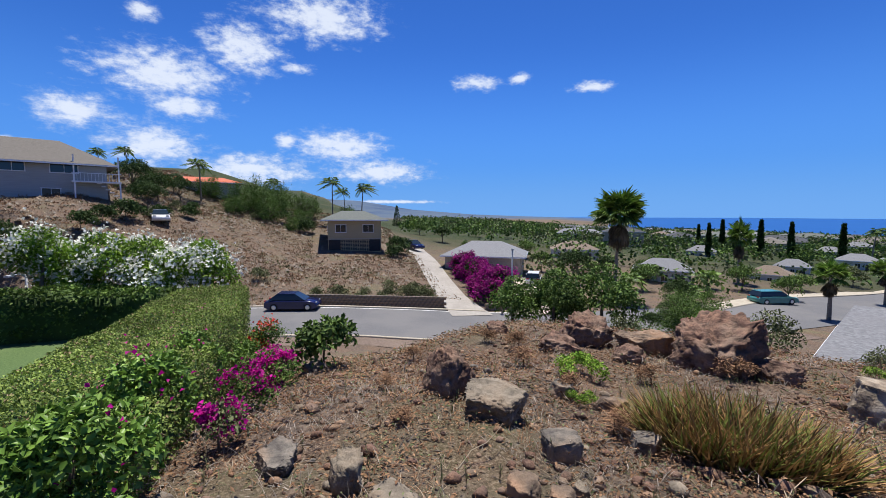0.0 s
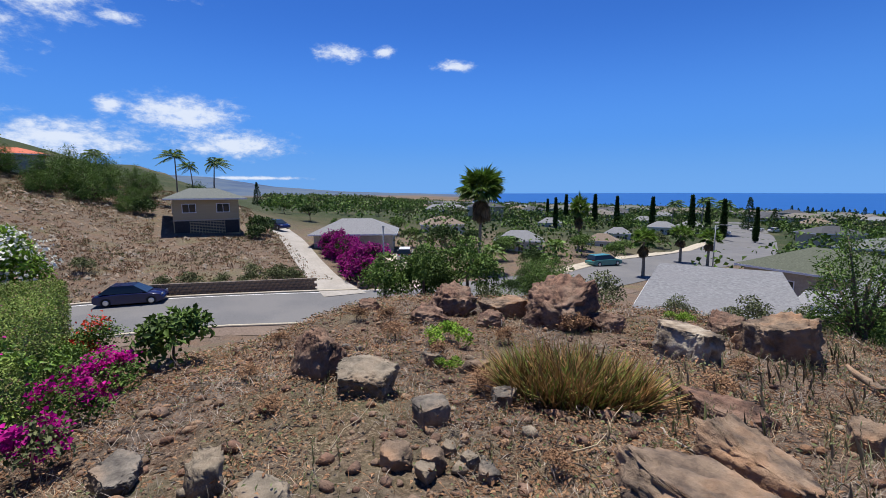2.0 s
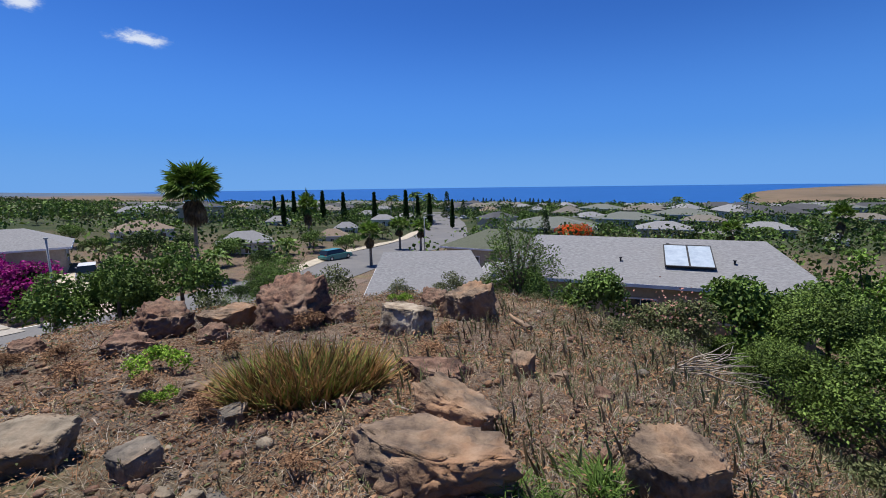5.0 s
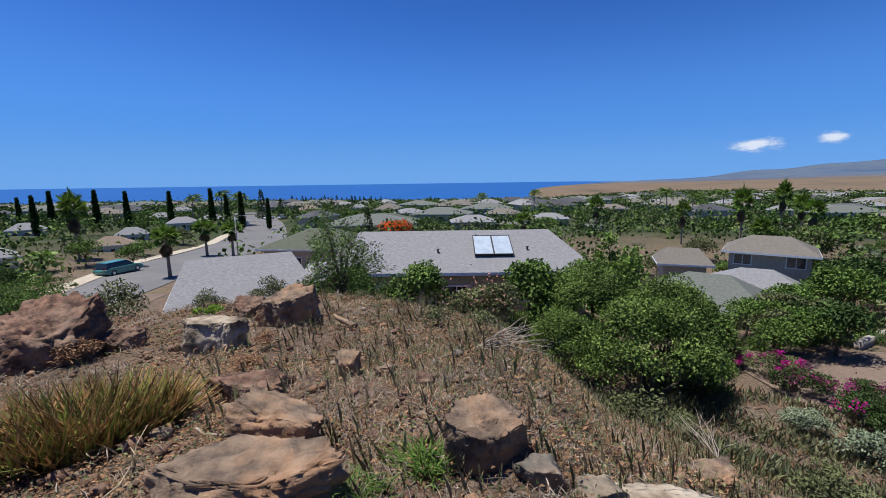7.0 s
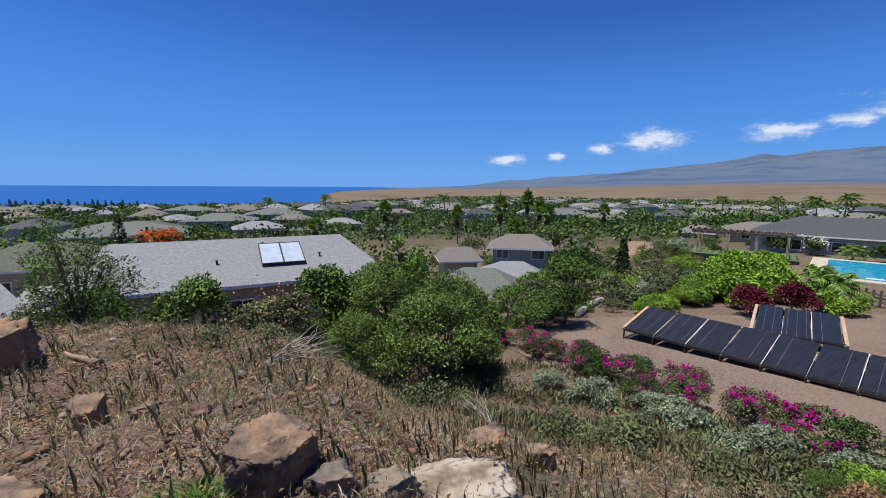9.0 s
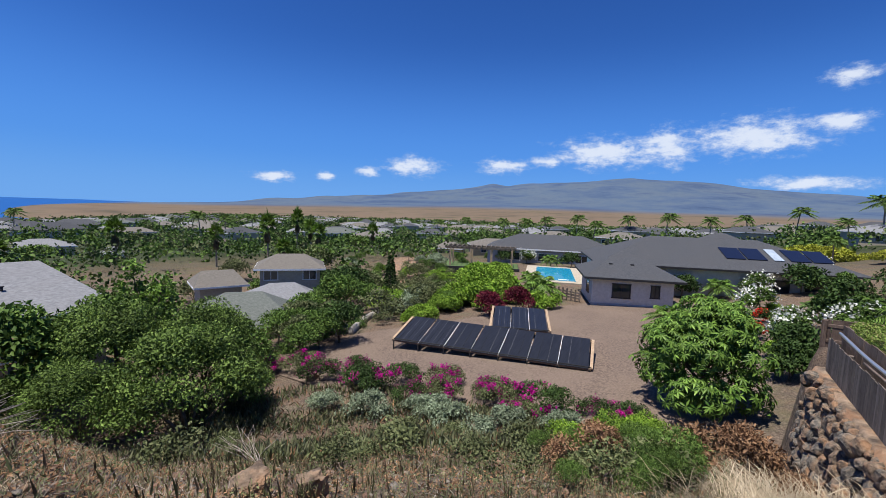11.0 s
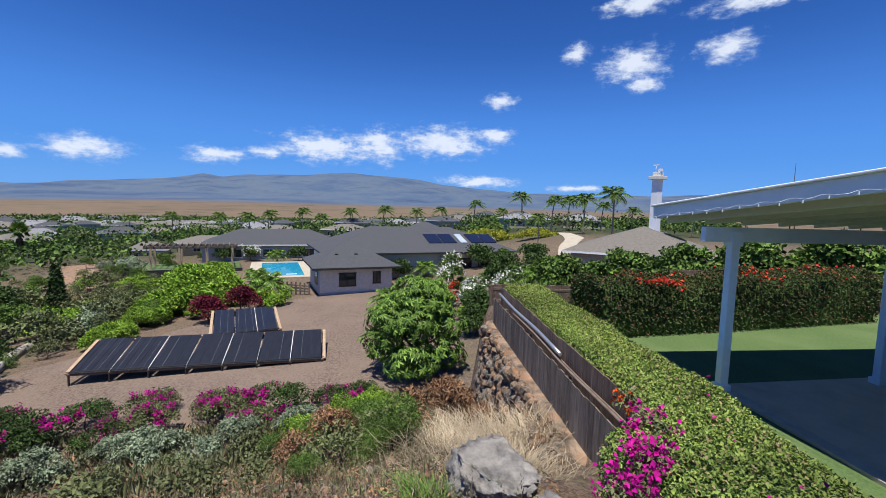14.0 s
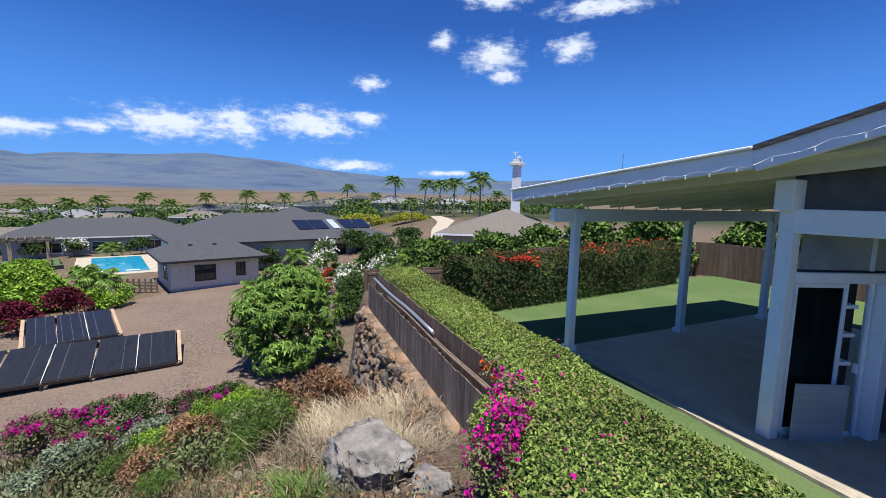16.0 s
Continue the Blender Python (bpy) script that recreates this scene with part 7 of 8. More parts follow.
cq = feather_palm(104, 5.5, 2.4, 18, 0.35)
for k, (a, d, s) in enumerate(((-89.2, 82, 1.0), (-87.6, 86, 0.8), (-85.6, 82, 1.0))):
    x, y = at(a, d)
    if k == 0:
        settle(cp, x, y, dz=-0.2)
    else:
        place(cp, x, y, s, dz=-0.2)
settle(cq, *at(-104, 80))
for a, d, s in ((-110.6, 84, 0.75), (-113, 86, 0.7), (-96, 92, 0.9), (110, 88, 1.25), (113.4, 78, 1.35), (102.3, 120, 1.5), (106, 95, 1.2), (108, 104, 1.3), (100, 110, 0.9), (96, 150, 1.5), (92, 160, 1.4), (88.5, 150, 1.4), (84, 140, 1.5), (80, 150, 1.4), (76, 110, 1.1), (74, 160, 1.5), (70, 130, 1.3), (68, 120, 1.2), (65, 150, 1.3), (112, 110, 1.1), (115.5, 100, 0.9), (122, 95, 1.0), (127, 110, 1.0), (131, 100, 0.9), (60, 190, 1.5), (56, 210, 1.4), (104.5, 66, 0.8), (99, 72, 0.7), (33, 170, 1.5), (27.5, 150, 1.6), (30, 155, 1.4), (-24.5, 150, 1.6), (-27, 170, 1.7), (-30, 155, 1.5), (5, 180, 1.4), (12, 200, 1.5), (40, 110, 1.2)):
    place(cq, *at(a, d), s)

# cypresses and conifers down the street
cy = column_tree(105, 10.2, 1.15, leaves=2600)
for k, (x, y, s) in enumerate(((-55.2, 119, 1.05), (-58.4, 117.5, 0.92), (-61.6, 115.9, 1.05), (-70.2, 112, 0.95), (-79, 108.7, 0.92), (-76.6, 96, 0.9), (-95.3, 105.7, 0.9), (-80.6, 85.5, 0.75), (-103.7, 106.2, 0.75), (-49, 122, 0.85), (-87, 101, 0.85))):
    if k == 0:
        settle(cy, x, y)
    else:
        place(cy, x, y, s)
pn = column_tree(106, 11, 5.0, "pine", "tall dark layered pine", cone=True, leaves=1100)
settle(pn, -69.9, 168)
place(pn, -64, 172, 0.7)
place(pn, *at(-81, 230), 1.0)
place(pn, -13.3, 77, 0.6)
for k in range(26):
    place(pn, *at(-19 + k * 0.55 + rng.uniform(-0.2, 0.2), 330 + rng.uniform(-20, 20)), rng.uniform(0.5, 0.8))
fl = broad_tree(107, 4.5, 9.5, 1600, 0.5, "leaf", name="flame_tree", label="spreading tree covered in orange-red blossom", bare=0.35, flower="orange", flowers=2600)
settle(fl, -8.3, 80, scale=0.78)

# ---- the town ----
roofs = ["roof_grey", "roof_grey", "roof_olive", "roof_taupe", "roof_brown", "roof_dark", "roof_green"]
walls = ["wall_pale", "wall_beige", "wall_grey", "wall_tan"]
protos = []
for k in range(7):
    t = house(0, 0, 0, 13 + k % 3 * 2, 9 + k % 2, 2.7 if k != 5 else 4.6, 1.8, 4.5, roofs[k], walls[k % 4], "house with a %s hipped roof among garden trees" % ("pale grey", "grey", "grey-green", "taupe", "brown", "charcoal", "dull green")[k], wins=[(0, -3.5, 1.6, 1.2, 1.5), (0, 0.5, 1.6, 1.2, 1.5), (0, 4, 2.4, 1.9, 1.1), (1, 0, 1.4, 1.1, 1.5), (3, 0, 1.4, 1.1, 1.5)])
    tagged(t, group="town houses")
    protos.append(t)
tr = [broad_tree(110, 6.0, 7.0, 760, 0.7, "leaf", label="rounded green tree in a town garden"), broad_tree(111, 5.0, 6.5, 760, 0.66, "leaf_dark", label="dark green tree in a town garden"), broad_tree(112, 4.5, 7.5, 760, 0.64, "leaf_feather", label="spreading light green tree in a town garden", open_crown=0.5), broad_tree(113, 3.6, 5.0, 800, 0.5, "leaf_olive", label="dusty olive tree in a town garden", bare=0.15)]
used_h, used_t = set(), set()


def put(kind, used, k, m):
    if k not in used:
        used.add(k)
        kind[k].matrix_basis = m
        return kind[k]
    return copy_thing(kind[k], m)


def on_road(x, y, w):
    return any(math.hypot(x - a, y - b) < w for a, b in road_pts)


road_pts = [(ROAD[i][0] + (ROAD[i + 1][0] - ROAD[i][0]) * k / 6, ROAD[i][1] + (ROAD[i + 1][1] - ROAD[i][1]) * k / 6) for i in range(len(ROAD) - 1) for k in range(6)]
taken = [(0.8, 29.4), (-14.4, 28.6), (-14, 50), (31.8, 41.5), (25.5, 34.5), (18.5, 29.5), (24.5, 43.7), (40, 62), (26, 66), (75, 26), (57, 2), (-58.5, 23.6), (45, -23), (84, -14)]


def free(x, y, gap):
    return all(math.hypot(x - a, y - b) > gap for a, b in taken) and not on_road(x, y, 11)


r = np.random.default_rng(77)
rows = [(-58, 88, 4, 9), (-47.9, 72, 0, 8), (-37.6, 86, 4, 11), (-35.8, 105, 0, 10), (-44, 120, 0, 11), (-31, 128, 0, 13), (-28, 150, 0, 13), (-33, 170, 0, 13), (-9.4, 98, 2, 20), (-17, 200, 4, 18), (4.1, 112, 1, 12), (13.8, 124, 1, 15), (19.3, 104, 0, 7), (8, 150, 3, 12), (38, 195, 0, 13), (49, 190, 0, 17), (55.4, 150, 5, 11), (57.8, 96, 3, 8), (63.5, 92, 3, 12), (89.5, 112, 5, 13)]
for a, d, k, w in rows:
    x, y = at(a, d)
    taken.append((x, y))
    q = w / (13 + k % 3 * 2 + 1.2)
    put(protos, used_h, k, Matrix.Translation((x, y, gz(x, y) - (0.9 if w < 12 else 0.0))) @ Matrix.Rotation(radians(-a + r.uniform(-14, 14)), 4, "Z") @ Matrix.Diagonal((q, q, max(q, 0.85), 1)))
count = 0
while count < 118:
    a, d = r.uniform(-62, 112), 112 + 400 * r.random() ** 1.2
    x, y = at(a, d)
    if not free(x, y, 17 + d * 0.02) or a > 95 and d < 110:
        continue
    taken.append((x, y))
    count += 1
    k = int(r.integers(0, 7))
    if a > 55:
        k = int(r.choice([5, 3, 1, 5]))
    put(protos, used_h, k, Matrix.Translation((x, y, gz(x, y))) @ Matrix.Rotation(radians(-a + r.uniform(-45, 45)), 4, "Z"))
count = 0
while count < 84:
    a, d = r.uniform(-76, 124), 52 + 260 * r.random() ** 1.1
    x, y = at(a, d)
    near = min(math.hypot(x - p, y - q) for p, q in taken)
    if near < 8.5 or on_road(x, y, 8) or (a > 62 and d < 95) or (a < -60 and d < 92) or (44 < a < 62 and d < 75):
        continue
    count += 1
    s = r.uniform(0.4, 1.1)
    put(tr, used_t, int(r.choice(4, p=[0.32, 0.22, 0.26, 0.2])), Matrix.Translation((x, y, gz(x, y))) @ Matrix.Rotation(r.uniform(0, 6), 4, "Z") @ Matrix.Diagonal((s, s, s * r.uniform(0.8, 1.15), 1)))
near_tr = [broad_tree(120, 5.5, 6.0, 1800, 0.39, "leaf", label="rounded green tree in the gully", blobs=24), broad_tree(121, 5.0, 5.5, 1800, 0.39, "leaf_dark", label="dark green tree in the gully", blobs=24), spray_tree(122, 5.0, 6.0, 110, 28, 0.3, "leaf_feather", "tree", "spreading light green tree in the gully", narrow=0.5), broad_tree(123, 3.8, 5.0, 1900, 0.32, "leaf_olive", label="dusty olive tree in the gully", bare=0.12, blobs=20)]
# gully trees close by
for k, (a, d, s) in enumerate(((43.5, 40, 0.6), (44.5, 48, 0.75), (23, 31, 0.4), (46, 52, 0.8), (40.5, 60, 0.6), (47, 44, 0.5), (41, 72, 0.8), (27, 60, 0.6), (20, 52, 0.6), (45.5, 33, 0.45), (40, 31, 0.34), (39, 38, 0.36), (30, 38, 0.25), (28, 37, 0.3), (33.5, 47, 0.36), (29.5, 50, 0.42), (38.5, 48, 0.42), (36.5, 56, 0.45), (34, 62, 0.5), (31, 70, 0.6), (42, 35, 0.36), (25.5, 46, 0.4), (22, 42, 0.4), (39.5, 66, 0.6), (37, 76, 0.7), (44, 62, 0.6), (40.5, 44, 0.36), (37, 27, 0.3), (39.5, 33.5, 0.36), (39, 25.5, 0.38), (41, 27, 0.42), (43, 31, 0.42), (35.5, 25, 0.27), (33, 24.5, 0.27), (30.5, 25, 0.3), (38, 30, 0.4), (33.5, 38, 0.36), (30, 34, 0.34), (36.5, 37.5, 0.42), (27.5, 27, 0.36), (34.5, 47.5, 0.5), (31, 44, 0.45), (-52, 52, 0.5), (-47, 57, 0.6), (-44, 50, 0.45), (-41, 54, 0.45), (-54, 68, 0.7), (-50, 72, 0.7), (41.5, 29, 0.4), (38.5, 27, 0.4), (18, 58, 0.8), (48, 60, 0.9), (-46, 52, 0.8), (-50, 60, 0.9), (-56, 56, 0.7), (-59, 48, 0.7), (-55.5, 44, 0.55), (-53, 40, 0.5), (-58, 62, 0.9), (-62, 66, 0.8), (-64, 78, 0.9), (-47, 44, 0.55), (-43, 60, 0.6), (-45, 36, 0.55), (-49, 36, 0.5), (-36, 66, 0.5), (-40, 70, 0.6), (-60, 40, 0.45), (-68, 84, 0.7), (-72, 92, 0.7), (-75, 95, 0.8), (-78, 104, 0.8), (36, 29, 0.42), (38.5, 31, 0.45), (41, 30, 0.45), (34.5, 27, 0.33), (43.5, 28, 0.42), (39.5, 36, 0.5), (42, 40, 0.55), (27.5, 33, 0.4), (24.5, 36, 0.45), (27, 40, 0.5), (29.5, 42, 0.45), (31.5, 39, 0.36))):
    x, y = at(a, d)
    s *= 0.48 if a < -40 and d < 60 else 0.62 if a < -40 else 1.0
    m = Matrix.Translation((x, y, gz(x, y) - 0.2)) @ Matrix.Rotation(k * 1.9, 4, "Z") @ Matrix.Diagonal((s * 1.4, s * 1.4, s * 1.4, 1))
    copy_thing(near_tr[(k * 7 + k // 3) % 4], m) if k > 3 else None
    if k <= 3:
        near_tr[k].matrix_basis = m
for x, y, s in ((-45, 36, 1.2), (-52, 45, 1.2), (-47, 50, 1.3), (-38, 38, 1.0), (-56, 38, 1.0)):
    place(areca, x, y, s)
# garden between the hedge and the neighbours
r2 = np.random.default_rng(17)
for k in range(44):
    x, y = r2.uniform(22, 52), r2.uniform(-17, -1.5)
    if math.hypot(x - 45, y + 23) < 12 or math.hypot(x - 57, y - 2) < 12 or math.hypot(x - 44, y - 8) < 7:
        continue
    place((dk, wg, areca, wh, tall, rd, dk, gr)[k % 8], x, y, r2.uniform(0.5, 0.95))
for k in range(16):
    x, y = r2.uniform(30, 52), r2.uniform(-17, -10)
    if math.hypot(x - 45, y + 23) > 11:
        place((dk, areca, tall)[k % 3], x, y, r2.uniform(0.6, 0.9))
# dry gully scrub
for k in range(46):
    a, d = r.uniform(47, 60), r.uniform(32, 70)
    place((dryb, wo, gb)[k % 3], *at(a, d), r.uniform(0.8, 1.7), label="dry scrub in the gully")

for k in range(44):
    a, d = r.uniform(42, 60), r.uniform(34, 78)
    place((wf, wg, sv, wf)[k % 4], *at(a, d), r.uniform(1.2, 2.2), label="green and silvery scrub in the gully")


# ---- joined far woods and far roofs of the town ----
def far_woods():
    r = np.random.default_rng(91)
    T = np.array(taken)
    RP = np.array(road_pts)
    for name, mat, n in (("town_woods", "leaf", 3900), ("dark_woods", "leaf_dark", 4300), ("light_woods", "leaf_feather", 2000), ("dusty_woods", "leaf_olive", 2400)):
        a, d = r.uniform(-80, 126, n), 56 + 600 * r.random(n) ** 0.85
        x, y = d * np.sin(np.radians(a)), d * np.cos(np.radians(a))
        near = np.min(np.hypot(x[:, None] - T[None, :, 0], y[:, None] - T[None, :, 1]), 1)
        road = np.min(np.hypot(x[:, None] - RP[None, :, 0], y[:, None] - RP[None, :, 1]), 1)
        k = (near > 7.5) & (road > 8.5) & ~((a > 58) & (d < 100)) & ~((a < -62) & (d < 100)) & ~((a > 46) & (a < 62) & (d < 80)) & ((a > -57) | (mat != "leaf_dark"))
        x, y, d = x[k], y[k], d[k]
        m, q = len(x), 34
        w = r.uniform(1.3, 4.4, m) * (1 + d / 900)
        h = r.uniform(1.2, 3.0, m) * (1 + d / 1500)
        N = unit(r.normal(size=(m, q, 3)))
        N[..., 2] = np.abs(N[..., 2]) * 1.0 - 0.25
        sub = r.normal(size=(m, 5, 3)) * 0.36
        P = (N * 0.62 + sub[np.arange(m)[:, None], r.integers(0, 5, (m, q))]) * np.stack([w, w, h * 0.75], -1)[:, None]
        P[..., 2] = np.maximum(P[..., 2] + h[:, None] * 0.7, 0.1)
        P += np.stack([x, y, ground(x, y)], -1)[:, None]
        P, Nn = P.reshape(-1, 3), N.reshape(-1, 3)
        ln = np.repeat(0.46 + d / 400, q) * r.uniform(0.6, 1.2, m * q)
        D = unit(Nn * 0.2 + r.normal(size=(m * q, 3)))
        F = unit(Nn * 1.4 + [0, 0, 0.3] + r.normal(size=(m * q, 3)) * 0.35)
        co, f = leaf_arrays(P, D, F, ln, ln * 0.85)
        tagged(new(name, mesh_np(name, co, f, M[mat])), "massed garden trees and shrubs between the houses of the town", "woods", kind="stuff")


far_woods()


def far_roofs():
    """Roofs and walls of the houses furthest off, too small to pick apart."""
    r = np.random.default_rng(93)
    for name, roof, n in (("far_grey_houses", "roof_grey", 190), ("far_brown_houses", "roof_taupe", 120), ("far_dark_houses", "roof_dark", 80)):
        bm, bw = bmesh.new(), bmesh.new()
        for i in range(n):
            a, d = r.uniform(-60, 108), r.uniform(190, 640)
            x, y = at(a, d)
            if on_road(x, y, 12) or min(math.hypot(x - p, y - q) for p, q in taken) < 16:
                continue
            L_, W_, z, m = r.uniform(12, 20), r.uniform(9, 12), gz(x, y), Matrix.Translation((x, y, gz(x, y))) @ Matrix.Rotation(r.uniform(0, 3), 4, "Z")
            k = len(bm.verts)
            roof_mesh(bm, L_, W_, 2.8, r.uniform(1.6, 2.4), L_ - W_ * 0.8)
            bm.verts.ensure_lookup_table()
            for v in bm.verts[k:]:
                v.co = m @ v.co
            add_box(bw, (0, 0, 1.0), (L_ - 1.2, W_ - 1.2, 3.4), m=m)
        ob = tagged(part(name, bm, M[roof]), "distant hipped roofs scattered through the town", "houses", kind="stuff")
        tagged(part(name + "_walls", bw, M["wall_pale"]), "distant pale house walls in the town", "houses", kind="stuff")


far_roofs()
# ---- street things and garden things ----
def car(x, y, rz, paint, label, L=4.5, W=1.8, H=1.45, estate=False):
    t = thing("car", Matrix.Translation((x, y, gz(x, y) + 0.06)) @ Matrix.Rotation(rz, 4, "Z"), label, "car")
    side = [(-0.5, 0.3), (-0.495, 0.52), (-0.47, 0.62), (-0.36, 0.64 if not estate else 0.68), (-0.17, 0.68), (0.3, 0.66), (0.44, 0.58), (0.495, 0.45), (0.5, 0.28), (0.42, 0.18), (-0.42, 0.18)]
    bm = bmesh.new()
    rings = []
    for sy, k in ((-1, 0.93), (-0.96, 1.0), (0.96, 1.0), (1, 0.93)):
        rings.append([bm.verts.new((px * L * (0.985 if k < 1 else 1), sy * W / 2, 0.2 + (pz - 0.2) * H * (k if k < 1 else 1))) for px, pz in side])
    for a, b in zip(rings, rings[1:]):
        for i in range(len(side)):
            bm.faces.new((a[i], a[(i + 1) % len(side)], b[(i + 1) % len(side)], b[i])).smooth = True
    bm.faces.new(rings[0][::-1])
    bm.faces.new(rings[-1])
    bmesh.ops.recalc_face_normals(bm, faces=bm.faces[:])
    part("body", bm, M[paint], t)
    z0, z1 = 0.64 * H, H
    xs = [(-0.42, -0.26), (0.27, 0.08)] if not estate else [(-0.47, -0.42), (0.27, 0.1)]
    bm = bmesh.new()
    v = []
    for sy in (-1, 1):
        v.append([bm.verts.new((q * L, sy * W * k / 2, z)) for q, z, k in ((xs[0][0], z0, 0.94), (xs[1][0], z0, 0.94), (xs[1][1], z1, 0.74), (xs[0][1], z1, 0.74))])
    bm.faces.new(v[0])
    bm.faces.new(v[1][::-1])
    for i in (1, 3):
        bm.faces.new((v[0][i], v[1][i], v[1][(i + 1) % 4], v[0][(i + 1) % 4]))
    bmesh.ops.recalc_face_normals(bm, faces=bm.faces[:])
    part("glazing", bm, M["pane"], t, "dark glass")
    bm = bmesh.new()
    add_box(bm, ((xs[0][1] + xs[1][1]) / 2 * L, 0, z1 + 0.005), ((xs[1][1] - xs[0][1]) * L, W * 0.75, 0.05))
    bmesh.ops.bevel(bm, geom=bm.edges[:], offset=0.02, segments=2, affect="EDGES")
    part("roof", bm, M[paint], t)
    for sx in (-0.31, 0.32):
        for sy in (-1, 1):
            bm = bmesh.new()
            bmesh.ops.create_cone(bm, cap_ends=True, segments=20, radius1=0.32, radius2=0.32, depth=0.2, matrix=Matrix.Translation((sx * L, sy * (W / 2 - 0.08), 0.32)) @ Matrix.Rotation(math.pi / 2, 4, "X"))
            w = part("wheel", bm, M["tyre"], t)
            bm = bmesh.new()
            bmesh.ops.create_cone(bm, cap_ends=True, segments=12, radius1=0.2, radius2=0.17, depth=0.03, matrix=Matrix.Translation((sx * L, sy * (W / 2 + 0.03), 0.32)) @ Matrix.Rotation(-sy * math.pi / 2, 4, "X"))
            part("rim", bm, M["metal"], w)
    for sy in (-0.7, 0.7):
        box_part("tail_light", (-L * 0.492, sy * W / 2, 0.58 * H), (0.05, 0.3, 0.12), M["lamp_glass"], t)
        box_part("headlight", (L * 0.475, sy * W / 2, 0.5 * H), (0.08, 0.3, 0.12), M["metal"], t)
    for sy in (-1, 1):
        box_part("mirror", (0.2 * L, sy * (W / 2 + 0.06), 0.68 * H), (0.1, 0.14, 0.1), M[paint], t)
    return t


car(-39.6, -2.9, radians(78), "car_blue", "dark navy saloon car parked at the kerb")
car(-48.6, 24.8, radians(150), "car_white", "white hatchback parked on a concrete drive", estate=True, H=1.5)
car(-37.0, 48.6, radians(80), "car_teal", "teal pickup-like car parked at the kerb", estate=True, L=4.8)
car(-64, 137, radians(60), "car_white", "white van parked beside the street", estate=True, L=5, H=1.9)
car(-62, 168, radians(70), "car_white", "white car parked beside the street")
car(-66.5, 166, radians(70), "car_white", "white car parked beside the street")
car(-72, 14.2, radians(20), "car_blue", "dark car at the top of the driveway")
car(*at(-108, 62), radians(20), "car_white", "pale car in front of the upper house", estate=True)


def retaining_wall():
    t = thing("retaining_wall", Matrix(), "low dark concrete-block retaining wall along the street", "wall")
    a, b = Vector((-41.3, -2.4, 0)), Vector((-38.0, 10.4, 0))
    d = b - a
    n = 32
    rz = math.atan2(d.y, d.x)
    me = None
    for row in range(4):
        for i in range(n):
            p = a + d * ((i + 0.5 + 0.5 * (row % 2)) / n)
            if me is None:
                bm = bmesh.new()
                add_box(bm, (0, 0, 0), (d.length / n - 0.015, 0.25, 0.24))
                me = bpy.data.meshes.new("block")
                bm.to_mesh(me)
                bm.free()
                me.materials.append(M["rock"])
            ob = part("block", me, parent=t)
            ob.matrix_basis = Matrix.Translation((p.x - 0.04 * row, p.y, gz(p.x, p.y) + 0.12 + 0.25 * row)) @ Matrix.Rotation(rz, 4, "Z")


retaining_wall()


def pole(x, y, h, label, arm=False):
    t = thing("light_pole", Matrix.Translation((x, y, gz(x, y))), label, "pole")
    bm = bmesh.new()
    add_tube(bm, [(0, 0, -0.2), (0, 0, h * 0.5), (0, 0, h)], [0.09, 0.075, 0.06], 10)
    part("shaft", bm, M["wall_grey"], t)
    if arm:
        bm = bmesh.new()
        add_tube(bm, [(0, 0, h - 0.1), (0.5, 0, h + 0.1), (1.3, 0, h + 0.12)], [0.04, 0.035, 0.03], 7)
        part("arm", bm, M["wall_grey"], t)
        box_part("lamp_head", (1.5, 0, h + 0.1), (0.6, 0.22, 0.12), M["wall_grey"], t, bevel=0.03)
    else:
        box_part("cap", (0, 0, h + 0.05), (0.2, 0.2, 0.12), M["wall_grey"], t, bevel=0.03)


pole(-34.9, 15.7, 5.6, "slim grey street light pole")
pole(-27.8, 58, 6.0, "slim grey street light pole", True)
pole(*at(-119, 38), 4.5, "grey street lamp with a curved arm", True)
for a, d, h in ((130.7, 120, 16), (136, 130, 15)):
    x, y = at(a, d)
    t = thing("mast", Matrix.Translation((x, y, gz(x, y))), "thin dark radio mast", "mast")
    bm = bmesh.new()
    add_tube(bm, [(0, 0, 0), (0, 0, h)], [0.12, 0.05], 6)
    part("pole", bm, M["black_trim"], t)


def mailbox():
    x, y = -34.6, 14.7
    t = thing("mailbox", Matrix.Translation((x, y, gz(x, y))), "dark mailbox on a post beside the drive", "mailbox")
    box_part("post", (0, 0, 0.5), (0.12, 0.12, 1.1), M["wood_frame"], t)
    bm = bmesh.new()
    add_box(bm, (0, 0, 1.2), (0.5, 0.3, 0.3))
    bmesh.ops.bevel(bm, geom=[e for e in bm.edges if e.verts[0].co.z > 1.3 and e.verts[1].co.z > 1.3], offset=0.1, segments=3, affect="EDGES")
    part("box", bm, M["black_trim"], t)


mailbox()
for x, y in ((-36.2, 14.6), (-36.6, 16.6)):
    tagged(box_part("low_wall", (x, y, gz(x, y) + 0.3), (0.3, 1.8, 0.7), M["rock"], bevel=0.02), "short stone wall beside the driveway", "wall")


